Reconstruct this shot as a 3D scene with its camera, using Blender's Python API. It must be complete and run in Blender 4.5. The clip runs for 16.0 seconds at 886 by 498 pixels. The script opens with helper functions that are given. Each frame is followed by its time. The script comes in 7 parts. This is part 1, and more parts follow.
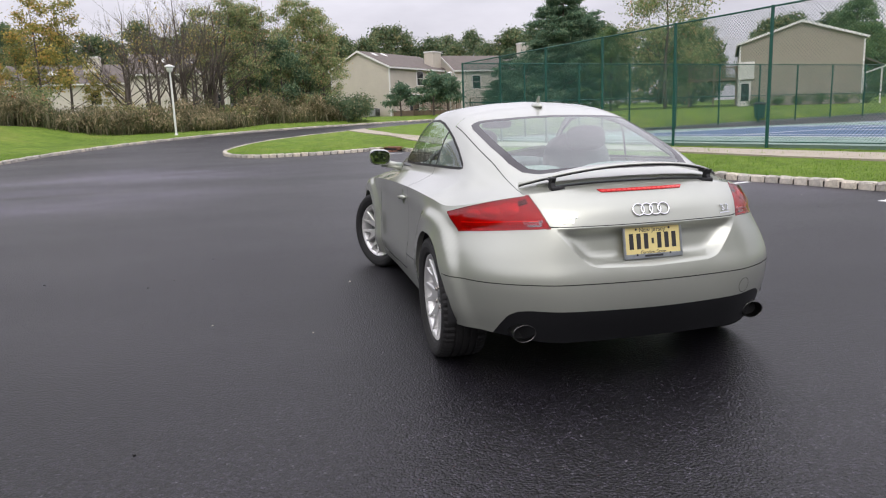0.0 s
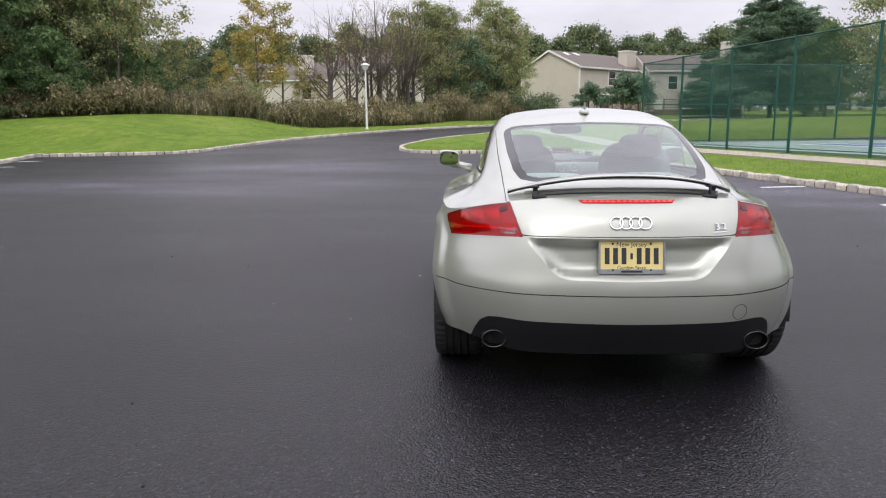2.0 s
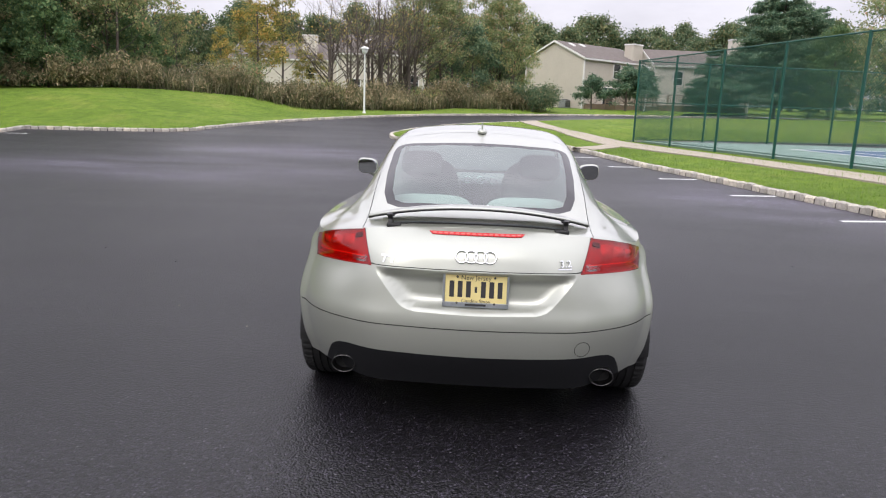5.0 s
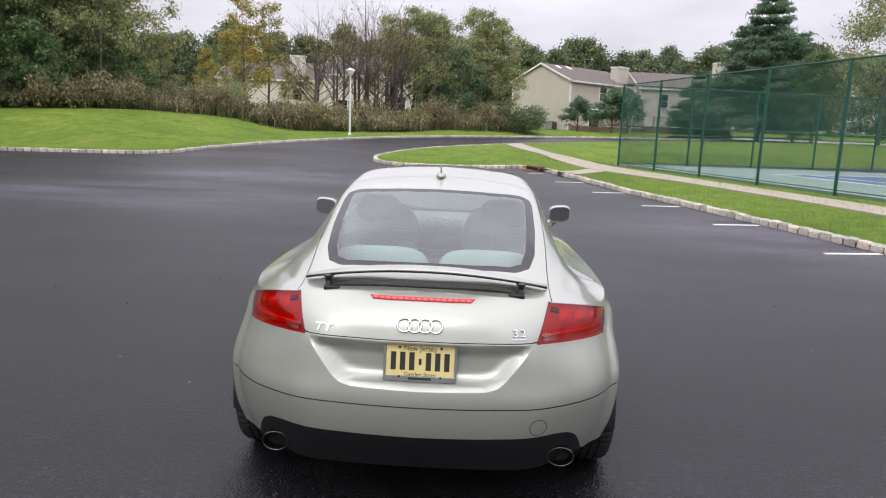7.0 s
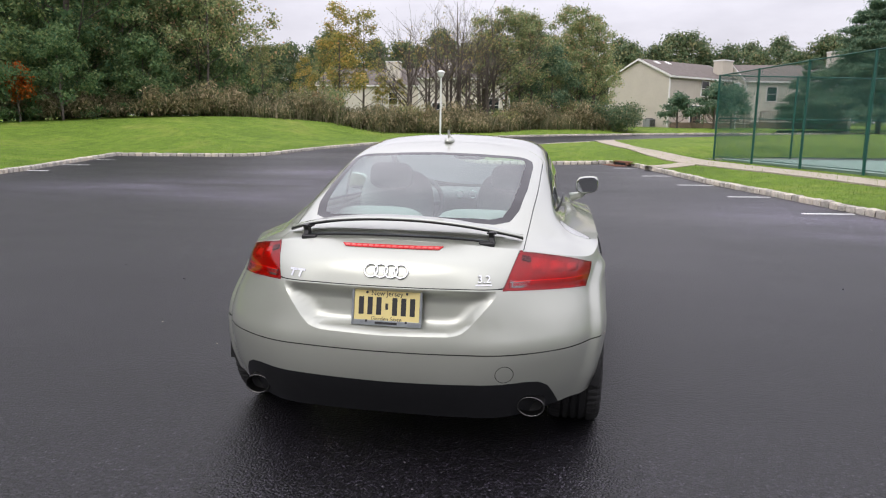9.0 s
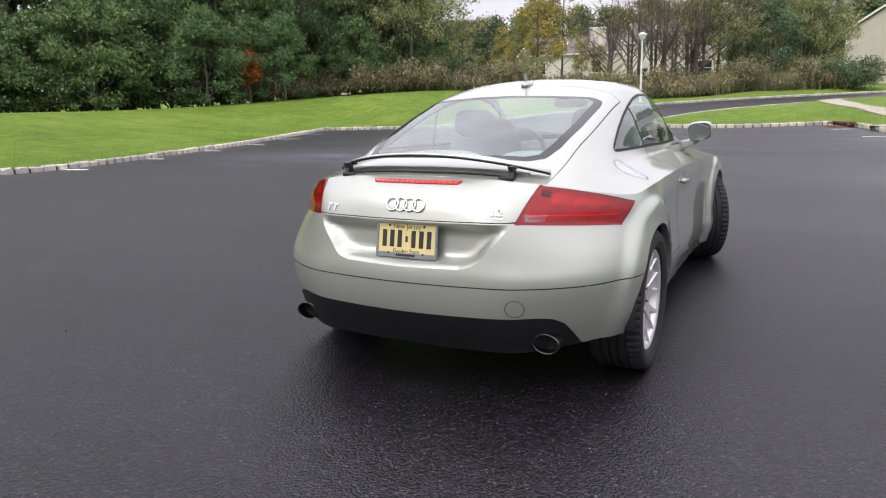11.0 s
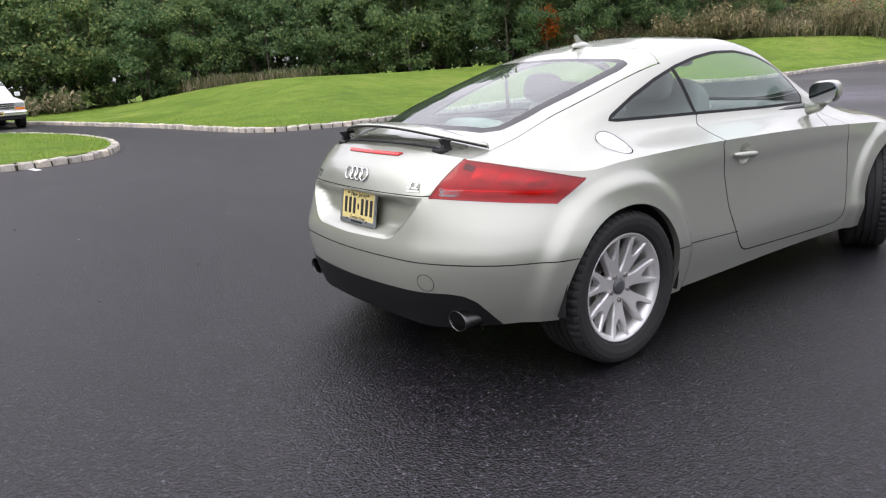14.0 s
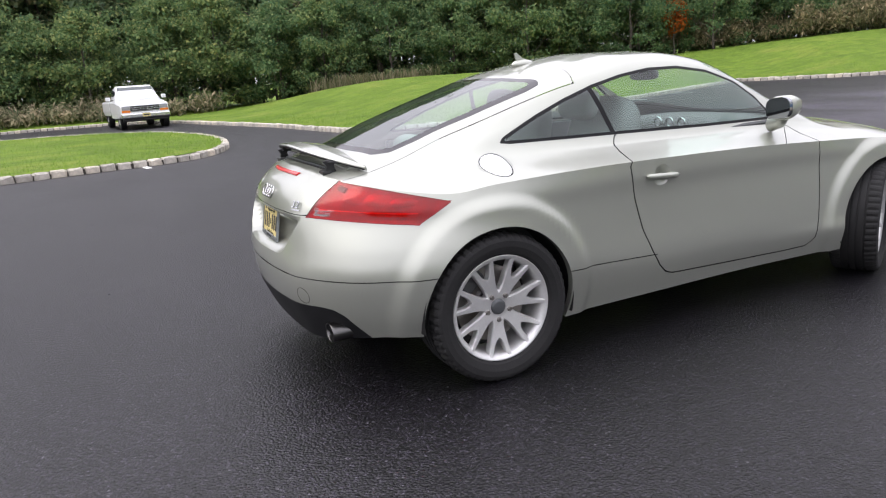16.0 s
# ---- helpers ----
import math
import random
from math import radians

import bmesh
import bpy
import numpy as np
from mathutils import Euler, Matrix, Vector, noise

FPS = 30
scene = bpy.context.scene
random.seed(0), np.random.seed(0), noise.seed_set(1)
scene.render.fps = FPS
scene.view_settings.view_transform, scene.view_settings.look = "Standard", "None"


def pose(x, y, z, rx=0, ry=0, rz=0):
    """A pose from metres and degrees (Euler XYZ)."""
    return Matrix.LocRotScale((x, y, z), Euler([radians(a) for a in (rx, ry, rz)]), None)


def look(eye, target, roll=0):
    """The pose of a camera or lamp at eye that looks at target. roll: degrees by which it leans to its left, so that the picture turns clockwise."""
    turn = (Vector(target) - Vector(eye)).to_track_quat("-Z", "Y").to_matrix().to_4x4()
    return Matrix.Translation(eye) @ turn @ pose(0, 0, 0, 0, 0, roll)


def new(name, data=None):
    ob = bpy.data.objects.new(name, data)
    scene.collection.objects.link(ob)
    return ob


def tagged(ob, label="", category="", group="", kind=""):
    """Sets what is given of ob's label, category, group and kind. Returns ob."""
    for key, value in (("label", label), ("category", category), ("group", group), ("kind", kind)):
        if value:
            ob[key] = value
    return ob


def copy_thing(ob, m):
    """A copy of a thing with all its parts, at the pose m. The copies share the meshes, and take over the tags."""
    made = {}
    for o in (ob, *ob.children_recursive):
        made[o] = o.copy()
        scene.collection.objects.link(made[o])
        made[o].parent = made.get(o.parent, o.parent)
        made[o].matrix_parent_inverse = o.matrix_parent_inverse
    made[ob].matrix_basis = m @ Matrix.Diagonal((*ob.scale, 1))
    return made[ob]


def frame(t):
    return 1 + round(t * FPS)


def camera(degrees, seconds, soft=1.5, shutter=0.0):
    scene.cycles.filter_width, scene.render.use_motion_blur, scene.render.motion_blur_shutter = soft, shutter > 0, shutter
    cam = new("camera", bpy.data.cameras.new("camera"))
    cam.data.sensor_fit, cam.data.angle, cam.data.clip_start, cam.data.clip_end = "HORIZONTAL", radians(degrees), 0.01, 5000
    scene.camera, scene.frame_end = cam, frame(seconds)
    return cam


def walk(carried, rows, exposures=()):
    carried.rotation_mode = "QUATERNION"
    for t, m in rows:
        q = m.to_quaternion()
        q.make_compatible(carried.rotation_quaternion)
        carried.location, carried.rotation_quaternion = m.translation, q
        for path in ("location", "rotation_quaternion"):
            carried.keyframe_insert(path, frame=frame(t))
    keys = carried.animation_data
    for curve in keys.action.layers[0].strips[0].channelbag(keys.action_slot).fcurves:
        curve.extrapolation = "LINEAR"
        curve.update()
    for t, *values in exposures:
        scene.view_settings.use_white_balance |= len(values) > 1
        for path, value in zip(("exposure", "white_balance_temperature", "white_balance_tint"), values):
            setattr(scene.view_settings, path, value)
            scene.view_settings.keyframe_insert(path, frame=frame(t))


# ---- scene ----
cam = camera(64.9, 16.0, soft=1.15)
PATH = [
    (0, (-1.524, -3.581, 1.244), (-1.124, -1.655, 0.88), -2.1),
    (0.5, (-1.286, -3.609, 1.234), (-0.983, -1.669, 0.856), -0.6),
    (1, (-1.061, -3.651, 1.233), (-0.904, -1.689, 0.882), -2.0),
    (1.5, (-0.824, -3.767, 1.264), (-0.879, -1.798, 0.919), -0.5),
    (2, (-0.597, -3.758, 1.25), (-0.725, -1.794, 0.895), -0.5),
    (2.5, (-0.382, -3.741, 1.259), (-0.576, -1.787, 0.877), -0.7),
    (3, (-0.14, -3.774, 1.264), (-0.385, -1.828, 0.877), -0.4),
    (3.5, (0.0, -3.838, 1.278), (-0.318, -1.903, 0.883), 0.2),
    (4, (0.041, -3.829, 1.314), (-0.245, -1.895, 0.892), 1.6),
    (4.5, (0.063, -3.783, 1.393), (-0.142, -1.841, 0.96), 1.6),
    (5, (0.075, -3.685, 1.447), (-0.06, -1.73, 1.049), 2.0),
    (5.2, (0.075, -3.648, 1.479), (-0.038, -1.68, 1.144), 3.2),
    (7.5, (0.314, -3.329, 1.581), (0.198, -1.362, 1.237), 1.8),
    (8, (0.414, -3.352, 1.515), (0.182, -1.394, 1.179), 1.6),
    (10.3, (1.277, -3.313, 1.233), (0.649, -1.456, 0.84), 0.5),
    (10.5, (1.338, -3.263, 1.214), (0.628, -1.443, 0.787), 0.4),
    (11, (1.485, -3.158, 1.226), (0.554, -1.437, 0.813), -1.4),
    (11.5, (1.67, -3.044, 1.216), (0.58, -1.423, 0.789), -1.7),
    (12, (1.871, -2.908, 1.216), (0.673, -1.371, 0.765), -3.1),
    (12.5, (2.02, -2.7, 1.218), (0.75, -1.234, 0.728), -2.9),
    (13, (2.201, -2.539, 1.232), (0.839, -1.164, 0.726), -3.7),
    (13.5, (2.464, -2.379, 1.244), (0.922, -1.211, 0.74), -2.7),
    (14, (2.639, -2.202, 1.234), (1.065, -1.075, 0.734), -3.3),
    (14.5, (2.795, -2.006, 1.259), (1.184, -0.924, 0.774), -3.8),
    (15, (3.017, -1.807, 1.273), (1.316, -0.853, 0.829), -4.8),
    (15.5, (3.168, -1.616, 1.279), (1.426, -0.746, 0.823), -4.3),
    (16, (3.272, -1.368, 1.29), (1.506, -0.566, 0.802), -4.2),
]
walk(cam, [(t, look(eye, target, roll)) for t, eye, target, roll in PATH], exposures=[(0, 0.1), (2.5, 0.2), (5.2, 0.3), (8, 0.14), (10.5, 0.32), (14, 0.42), (16, 0.46)])

# ---- overcast sky and a weak, wide sun ----
SUN_EL, SUN_AZ = radians(48), radians(200)
world = bpy.data.worlds.new("overcast_sky")
scene.world = world
world.use_nodes = True
wn, wl = world.node_tree.nodes, world.node_tree.links
wn.clear()
w_out = wn.new("ShaderNodeOutputWorld")
w_bg = wn.new("ShaderNodeBackground")
w_sky = wn.new("ShaderNodeTexSky")
w_sky.sky_type, w_sky.sun_disc = "NISHITA", False
w_sky.sun_elevation, w_sky.sun_rotation = SUN_EL, SUN_AZ
w_sky.air_density, w_sky.dust_density = 1.0, 4.0
w_co = wn.new("ShaderNodeTexCoord")
w_map = wn.new("ShaderNodeMapping")
w_map.inputs["Scale"].default_value = (1.0, 1.0, 3.2)
w_noise = wn.new("ShaderNodeTexNoise")
w_noise.inputs["Scale"].default_value, w_noise.inputs["Detail"].default_value = 2.6, 6
w_noise.inputs["Roughness"].default_value = 0.55
w_ramp = wn.new("ShaderNodeValToRGB")
w_ramp.color_ramp.elements[0].position, w_ramp.color_ramp.elements[1].position = 0.32, 0.68
w_ramp.color_ramp.elements[0].color = (6.8, 6.6, 7.4, 1)
w_ramp.color_ramp.elements[1].color = (10.0, 9.68, 10.65, 1)
w_mix = wn.new("ShaderNodeMix")
w_mix.data_type = "RGBA"
w_mix.inputs[0].default_value = 0.9
wl.new(w_co.outputs["Generated"], w_map.inputs[0])
wl.new(w_map.outputs[0], w_noise.inputs["Vector"])
wl.new(w_noise.outputs[0], w_ramp.inputs[0])
wl.new(w_sky.outputs[0], w_mix.inputs[6])
wl.new(w_ramp.outputs[0], w_mix.inputs[7])
# an overcast sky is about three times as bright overhead as at the horizon
w_sep = wn.new("ShaderNodeSeparateXYZ")
w_up = wn.new("ShaderNodeMapRange")
w_up.inputs[1].default_value, w_up.inputs[2].default_value = 0.0, 1.0
w_up.inputs[3].default_value, w_up.inputs[4].default_value = 0.82, 3.0
w_gain = wn.new("ShaderNodeVectorMath")
w_gain.operation = "SCALE"
wl.new(w_co.outputs["Generated"], w_sep.inputs[0])
wl.new(w_sep.outputs[2], w_up.inputs[0])
wl.new(w_mix.outputs[2], w_gain.inputs[0])
wl.new(w_up.outputs[0], w_gain.inputs["Scale"])
wl.new(w_gain.outputs[0], w_bg.inputs[0])
w_bg.inputs[1].default_value = 0.085
wl.new(w_bg.outputs[0], w_out.inputs[0])
sun = new("sun", bpy.data.lights.new("sun", "SUN"))
sun.data.energy, sun.data.angle, sun.data.color = 0.8, radians(40), (1.0, 0.97, 0.93)
sun.rotation_euler = (radians(90) - SUN_EL, 0, radians(180) - SUN_AZ)
scene.view_settings.exposure = 0.0

# ---- materials ----
def ramp(nt, fac, stops):
    r = nt.nodes.new("ShaderNodeValToRGB")
    e = r.color_ramp.elements
    while len(e) < len(stops):
        e.new(0.5)
    for el, (p, c) in zip(e, stops):
        el.position, el.color = p, (*c, 1)
    nt.links.new(fac, r.inputs[0])
    return r.outputs[0]


def noise_of(nt, scale, detail=4, rough=0.55, coords="Object", stretch=None):
    co = nt.nodes.new("ShaderNodeTexCoord")
    n = nt.nodes.new("ShaderNodeTexNoise")
    n.inputs["Scale"].default_value, n.inputs["Detail"].default_value, n.inputs["Roughness"].default_value = scale, detail, rough
    if stretch:
        m = nt.nodes.new("ShaderNodeMapping")
        m.inputs["Scale"].default_value = stretch
        nt.links.new(co.outputs[coords], m.inputs[0])
        nt.links.new(m.outputs[0], n.inputs["Vector"])
    else:
        nt.links.new(co.outputs[coords], n.inputs["Vector"])
    return n.outputs[0]


def mixed(nt, a, b, fac, mode="MIX"):
    m = nt.nodes.new("ShaderNodeMix")
    m.data_type, m.blend_type = "RGBA", mode
    for sock, v in ((m.inputs[0], fac), (m.inputs[6], a), (m.inputs[7], b)):
        if isinstance(v, (int, float)):
            sock.default_value = v
        elif isinstance(v, tuple):
            sock.default_value = (*v, 1)
        else:
            nt.links.new(v, sock)
    return m.outputs[2]


def basic(name, color, rough=0.5, metal=0.0, grain=None, vary=0.12, bump=0.0, bump_scale=60, coat=0.0, spec=0.5, per=None, rough_var=0.0):
    """A principled material: colour with mottling at two scales, optional bump and random tint per object or island."""
    mat = bpy.data.materials.new(name)
    mat.use_nodes = True
    nt = mat.node_tree
    p = nt.nodes["Principled BSDF"]
    col = None
    if grain:
        a = noise_of(nt, grain, 5)
        b = noise_of(nt, grain * 7.3, 3)
        lo, hi = tuple(c * (1 - vary) for c in color), tuple(min(1, c * (1 + vary)) for c in color)
        col = mixed(nt, ramp(nt, a, [(0.3, lo), (0.7, hi)]), ramp(nt, b, [(0.3, lo), (0.7, hi)]), 0.4)
    if per:
        if per == "object":
            inf = nt.nodes.new("ShaderNodeObjectInfo").outputs["Random"]
        else:
            inf = nt.nodes.new("ShaderNodeNewGeometry").outputs["Random Per Island"]
        tint = ramp(nt, inf, [(0, (0.72, 0.72, 0.72)), (0.5, (1, 1, 1)), (1, (1.22, 1.17, 1.08))])
        col = mixed(nt, col if col is not None else color, tint, 1.0, "MULTIPLY")
    if col is not None:
        nt.links.new(col, p.inputs["Base Color"])
    else:
        p.inputs["Base Color"].default_value = (*color, 1)
    p.inputs["Roughness"].default_value, p.inputs["Metallic"].default_value = rough, metal
    p.inputs["Coat Weight"].default_value, p.inputs["Coat Roughness"].default_value = coat, 0.03
    p.inputs["Specular IOR Level"].default_value = spec
    if rough_var:
        r = noise_of(nt, (grain or 5) * 1.7, 4)
        mr = nt.nodes.new("ShaderNodeMapRange")
        mr.inputs[3].default_value, mr.inputs[4].default_value = rough - rough_var, rough + rough_var
        nt.links.new(r, mr.inputs[0])
        nt.links.new(mr.outputs[0], p.inputs["Roughness"])
    if bump:
        bm_ = nt.nodes.new("ShaderNodeBump")
        bm_.inputs["Strength"].default_value, bm_.inputs["Distance"].default_value = 1.0, bump
        nt.links.new(noise_of(nt, bump_scale, 4), bm_.inputs["Height"])
        nt.links.new(bm_.outputs[0], p.inputs["Normal"])
    return mat


def asphalt_material():
    mat = bpy.data.materials.new("fresh_asphalt")
    mat.use_nodes = True
    nt = mat.node_tree
    p = nt.nodes["Principled BSDF"]
    co = nt.nodes.new("ShaderNodeTexCoord")
    vor = nt.nodes.new("ShaderNodeTexVoronoi")
    vor.inputs["Scale"].default_value = 95
    nt.links.new(co.outputs["Object"], vor.inputs["Vector"])
    sep = nt.nodes.new("ShaderNodeSeparateColor")
    nt.links.new(vor.outputs["Color"], sep.inputs[0])
    fine = noise_of(nt, 160, 3, 0.8)
    broad = noise_of(nt, 0.3, 5, 0.6)
    mid = noise_of(nt, 4.5, 4, 0.65)
    streak = noise_of(nt, 0.13, 5, 0.6, stretch=(0.6, 1.3, 1.0))
    stone = ramp(nt, sep.outputs[0], [(0.0, (0.0012, 0.0012, 0.0013)), (0.45, (0.0068, 0.0062, 0.0084)), (0.9, (0.0180, 0.0164, 0.0222)), (0.985, (0.028, 0.026, 0.034)), (1.0, (0.055, 0.054, 0.060))])
    pits = ramp(nt, vor.outputs["Distance"], [(0.25, (1.25, 1.25, 1.25)), (0.62, (0.45, 0.45, 0.45))])
    hollow = ramp(nt, noise_of(nt, 55, 3, 0.7), [(0.36, (0.05, 0.05, 0.05)), (0.5, (1.0, 1.0, 1.0)), (0.64, (1.55, 1.55, 1.55))])
    stone = mixed(nt, stone, hollow, 1.0, "MULTIPLY")
    c1 = mixed(nt, mixed(nt, stone, pits, 1.0, "MULTIPLY"), ramp(nt, fine, [(0.36, (0.2, 0.2, 0.21)), (0.52, (1, 1, 1)), (0.68, (2.1, 2.06, 2.06))]), 1.0, "MULTIPLY")
    c2 = mixed(nt, ramp(nt, broad, [(0.3, (0.8, 0.8, 0.82)), (0.7, (1.15, 1.14, 1.14))]), ramp(nt, mid, [(0.3, (0.8, 0.8, 0.8)), (0.7, (1.2, 1.2, 1.2))]), 1.0, "MULTIPLY")
    # colour factor: pale streaks first, then painted sheen patches and dark stains
    dry = ramp(nt, streak, [(0.42, (0.95, 0.95, 0.96)), (0.68, (1.6, 1.57, 1.57))])
    # pale patches: sky sheen at low angles put into the asphalt colour
    for x, y, rx, ry in ((-7.2, 10.4, 5.5, 3.4), (-5.6, 16.2, 5.0, 3.6), (5.0, 9.0, 3.0, 5.0)):
        mp = nt.nodes.new("ShaderNodeMapping")
        mp.vector_type = "TEXTURE"
        mp.inputs["Location"].default_value, mp.inputs["Scale"].default_value = (x, y, 0), (rx, ry, 5)
        nt.links.new(co.outputs["Object"], mp.inputs[0])
        gr_ = nt.nodes.new("ShaderNodeTexGradient")
        gr_.gradient_type = "SPHERICAL"
        nt.links.new(mp.outputs[0], gr_.inputs[0])
        sheen_mask = mixed(nt, ramp(nt, gr_.outputs[1], [(0.0, (0, 0, 0)), (0.7, (1, 1, 1))]), ramp(nt, noise_of(nt, 0.42, 5, 0.6, stretch=(0.5, 1.5, 1)), [(0.36, (0, 0, 0)), (0.66, (1, 1, 1))]), 1.0, "MULTIPLY")
        dry = mixed(nt, dry, (13.0, 12.8, 13.2), sheen_mask)
    # dark oil and water stains
    for x, y, rx, ry in ((-4.12, 5.1, 0.42, 0.30), (-4.4, 6.75, 0.40, 0.34), (-4.6, 18.3, 1.3, 0.8), (-0.3, 19.6, 3.2, 0.9)):
        mp = nt.nodes.new("ShaderNodeMapping")
        mp.vector_type = "TEXTURE"
        mp.inputs["Location"].default_value, mp.inputs["Scale"].default_value = (x, y, 0), (rx, ry, 5)
        nt.links.new(co.outputs["Object"], mp.inputs[0])
        gr_ = nt.nodes.new("ShaderNodeTexGradient")
        gr_.gradient_type = "SPHERICAL"
        nt.links.new(mp.outputs[0], gr_.inputs[0])
        blot = mixed(nt, ramp(nt, gr_.outputs[1], [(0.0, (0, 0, 0)), (0.45, (1, 1, 1))]), ramp(nt, noise_of(nt, 5.5, 4, 0.6), [(0.36, (0, 0, 0)), (0.52, (1, 1, 1))]), 1.0, "MULTIPLY")
        dry = mixed(nt, dry, (0.42, 0.42, 0.43), blot)
    nt.links.new(mixed(nt, mixed(nt, c1, c2, 1.0, "MULTIPLY"), dry, 1.0, "MULTIPLY"), p.inputs["Base Color"])
    damp = ramp(nt, streak, [(0.36, (0.50, 0.50, 0.50)), (0.68, (0.37, 0.37, 0.37))])
    nt.links.new(damp, p.inputs["Roughness"])
    p.inputs["Specular IOR Level"].default_value = 0.40
    b1 = nt.nodes.new("ShaderNodeBump")
    b1.inputs["Strength"].default_value, b1.inputs["Distance"].default_value = 1.0, 0.003
    b1.invert = True
    nt.links.new(vor.outputs["Distance"], b1.inputs["Height"])
    b2 = nt.nodes.new("ShaderNodeBump")
    b2.inputs["Strength"].default_value, b2.inputs["Distance"].default_value = 0.5, 0.001
    nt.links.new(fine, b2.inputs["Height"])
    nt.links.new(b1.outputs[0], b2.inputs["Normal"])
    nt.links.new(b2.outputs[0], p.inputs["Normal"])
    return mat


def grass_material():
    mat = bpy.data.materials.new("lawn_grass")
    mat.use_nodes = True
    nt = mat.node_tree
    p = nt.nodes["Principled BSDF"]
    a = ramp(nt, noise_of(nt, 0.4, 6, 0.65), [(0.3, (0.118, 0.195, 0.024)), (0.52, (0.170, 0.262, 0.034)), (0.66, (0.228, 0.29, 0.052)), (0.8, (0.27, 0.26, 0.085))])
    m = ramp(nt, noise_of(nt, 3.2, 5, 0.7, stretch=(1.0, 0.45, 1.0)), [(0.3, (0.68, 0.72, 0.7)), (0.55, (1, 1, 1)), (0.75, (1.3, 1.24, 1.2))])
    b = ramp(nt, noise_of(nt, 34, 4, 0.75), [(0.28, (0.4, 0.45, 0.4)), (0.55, (1, 1, 1)), (0.78, (1.5, 1.42, 1.3))])
    nt.links.new(mixed(nt, mixed(nt, a, m, 1.0, "MULTIPLY"), b, 1.0, "MULTIPLY"), p.inputs["Base Color"])
    p.inputs["Roughness"].default_value = 0.8
    p.inputs["Specular IOR Level"].default_value = 0.15
    b1 = nt.nodes.new("ShaderNodeBump")
    b1.inputs["Strength"].default_value, b1.inputs["Distance"].default_value = 1.0, 0.06
    nt.links.new(noise_of(nt, 22, 4, 0.7), b1.inputs["Height"])
    b2 = nt.nodes.new("ShaderNodeBump")
    b2.inputs["Strength"].default_value, b2.inputs["Distance"].default_value = 0.7, 0.2
    nt.links.new(noise_of(nt, 2.4, 4, 0.6), b2.inputs["Height"])
    nt.links.new(b2.outputs[0], b1.inputs["Normal"])
    nt.links.new(b1.outputs[0], p.inputs["Normal"])
    return mat


def leaf_material(name, stops):
    mat = bpy.data.materials.new(name)
    mat.use_nodes = True
    nt = mat.node_tree
    p = nt.nodes["Principled BSDF"]
    isl = nt.nodes.new("ShaderNodeNewGeometry").outputs["Random Per Island"]
    obj = nt.nodes.new("ShaderNodeObjectInfo").outputs["Random"]
    c = ramp(nt, isl, stops)
    t = ramp(nt, obj, [(0, (0.8, 0.85, 0.85)), (0.5, (1, 1, 1)), (1, (1.22, 1.08, 0.9))])
    clump = ramp(nt, noise_of(nt, 0.7, 3), [(0.3, (0.72, 0.76, 0.74)), (0.7, (1.2, 1.18, 1.1))])
    nt.links.new(mixed(nt, mixed(nt, c, t, 1.0, "MULTIPLY"), clump, 1.0, "MULTIPLY"), p.inputs["Base Color"])
    p.inputs["Roughness"].default_value = 0.75
    p.inputs["Specular IOR Level"].default_value = 0.12
    tr = nt.nodes.new("ShaderNodeBsdfTranslucent")
    nt.links.new(c, tr.inputs[0])
    ms = nt.nodes.new("ShaderNodeMixShader")
    ms.inputs[0].default_value = 0.45
    nt.links.new(p.outputs[0], ms.inputs[1])
    nt.links.new(tr.outputs[0], ms.inputs[2])
    nt.links.new(ms.outputs[0], nt.nodes["Material Output"].inputs[0])
    return mat


M_ASPHALT = asphalt_material()
M_GRASS = grass_material()
M_KERB_BED = basic("kerb_mortar", (0.055, 0.05, 0.042), 0.95, grain=6, vary=0.3)
M_KERB = basic("granite_block", (0.50, 0.465, 0.405), 0.88, grain=14, vary=0.38, bump=0.018, bump_scale=45, per="object")
M_CONC = basic("path_concrete", (0.36, 0.315, 0.25), 0.85, grain=2.2, vary=0.14, bump=0.002, bump_scale=120)
M_LINE = basic("white_line_paint", (0.78, 0.78, 0.76), 0.6, grain=9, vary=0.1)
M_COURT_B = basic("court_blue", (0.075, 0.125, 0.215), 0.85, grain=0.6, vary=0.08)
M_COURT_G = basic("court_green", (0.20, 0.29, 0.245), 0.75, grain=0.6, vary=0.08)
M_FENCE = basic("green_vinyl_wire", (0.008, 0.075, 0.055), 0.45, grain=3, vary=0.15)
M_POST_W = basic("white_post_paint", (0.72, 0.72, 0.70), 0.5, grain=4, vary=0.06)
M_LAMPG = basic("frosted_lamp_glass", (0.75, 0.76, 0.77), 0.35)
M_SIDING = basic("beige_siding", (0.52, 0.475, 0.40), 0.7, grain=0.8, vary=0.06)
M_SIDING2 = basic("cream_siding", (0.62, 0.575, 0.50), 0.7, grain=0.8, vary=0.06)
M_SHINGLE = basic("brown_shingle", (0.135, 0.115, 0.102), 0.9, grain=3, vary=0.25, bump=0.01, bump_scale=20)
M_SIDING3 = basic("tan_shingle_siding", (0.34, 0.30, 0.245), 0.8, grain=2.5, vary=0.16, bump=0.01, bump_scale=9)
M_TRIM = basic("white_trim", (0.74, 0.73, 0.70), 0.55)
M_DARKGLASS = basic("house_window_glass", (0.03, 0.035, 0.04), 0.08, spec=0.8)
M_BARK = basic("bark", (0.12, 0.10, 0.085), 0.95, grain=6, vary=0.35, bump=0.02, bump_scale=14)
M_LEAF = leaf_material("maple_leaf", [(0, (0.079, 0.150, 0.084)), (0.5, (0.154, 0.244, 0.108)), (0.85, (0.225, 0.300, 0.135)), (1, (0.320, 0.352, 0.158))])
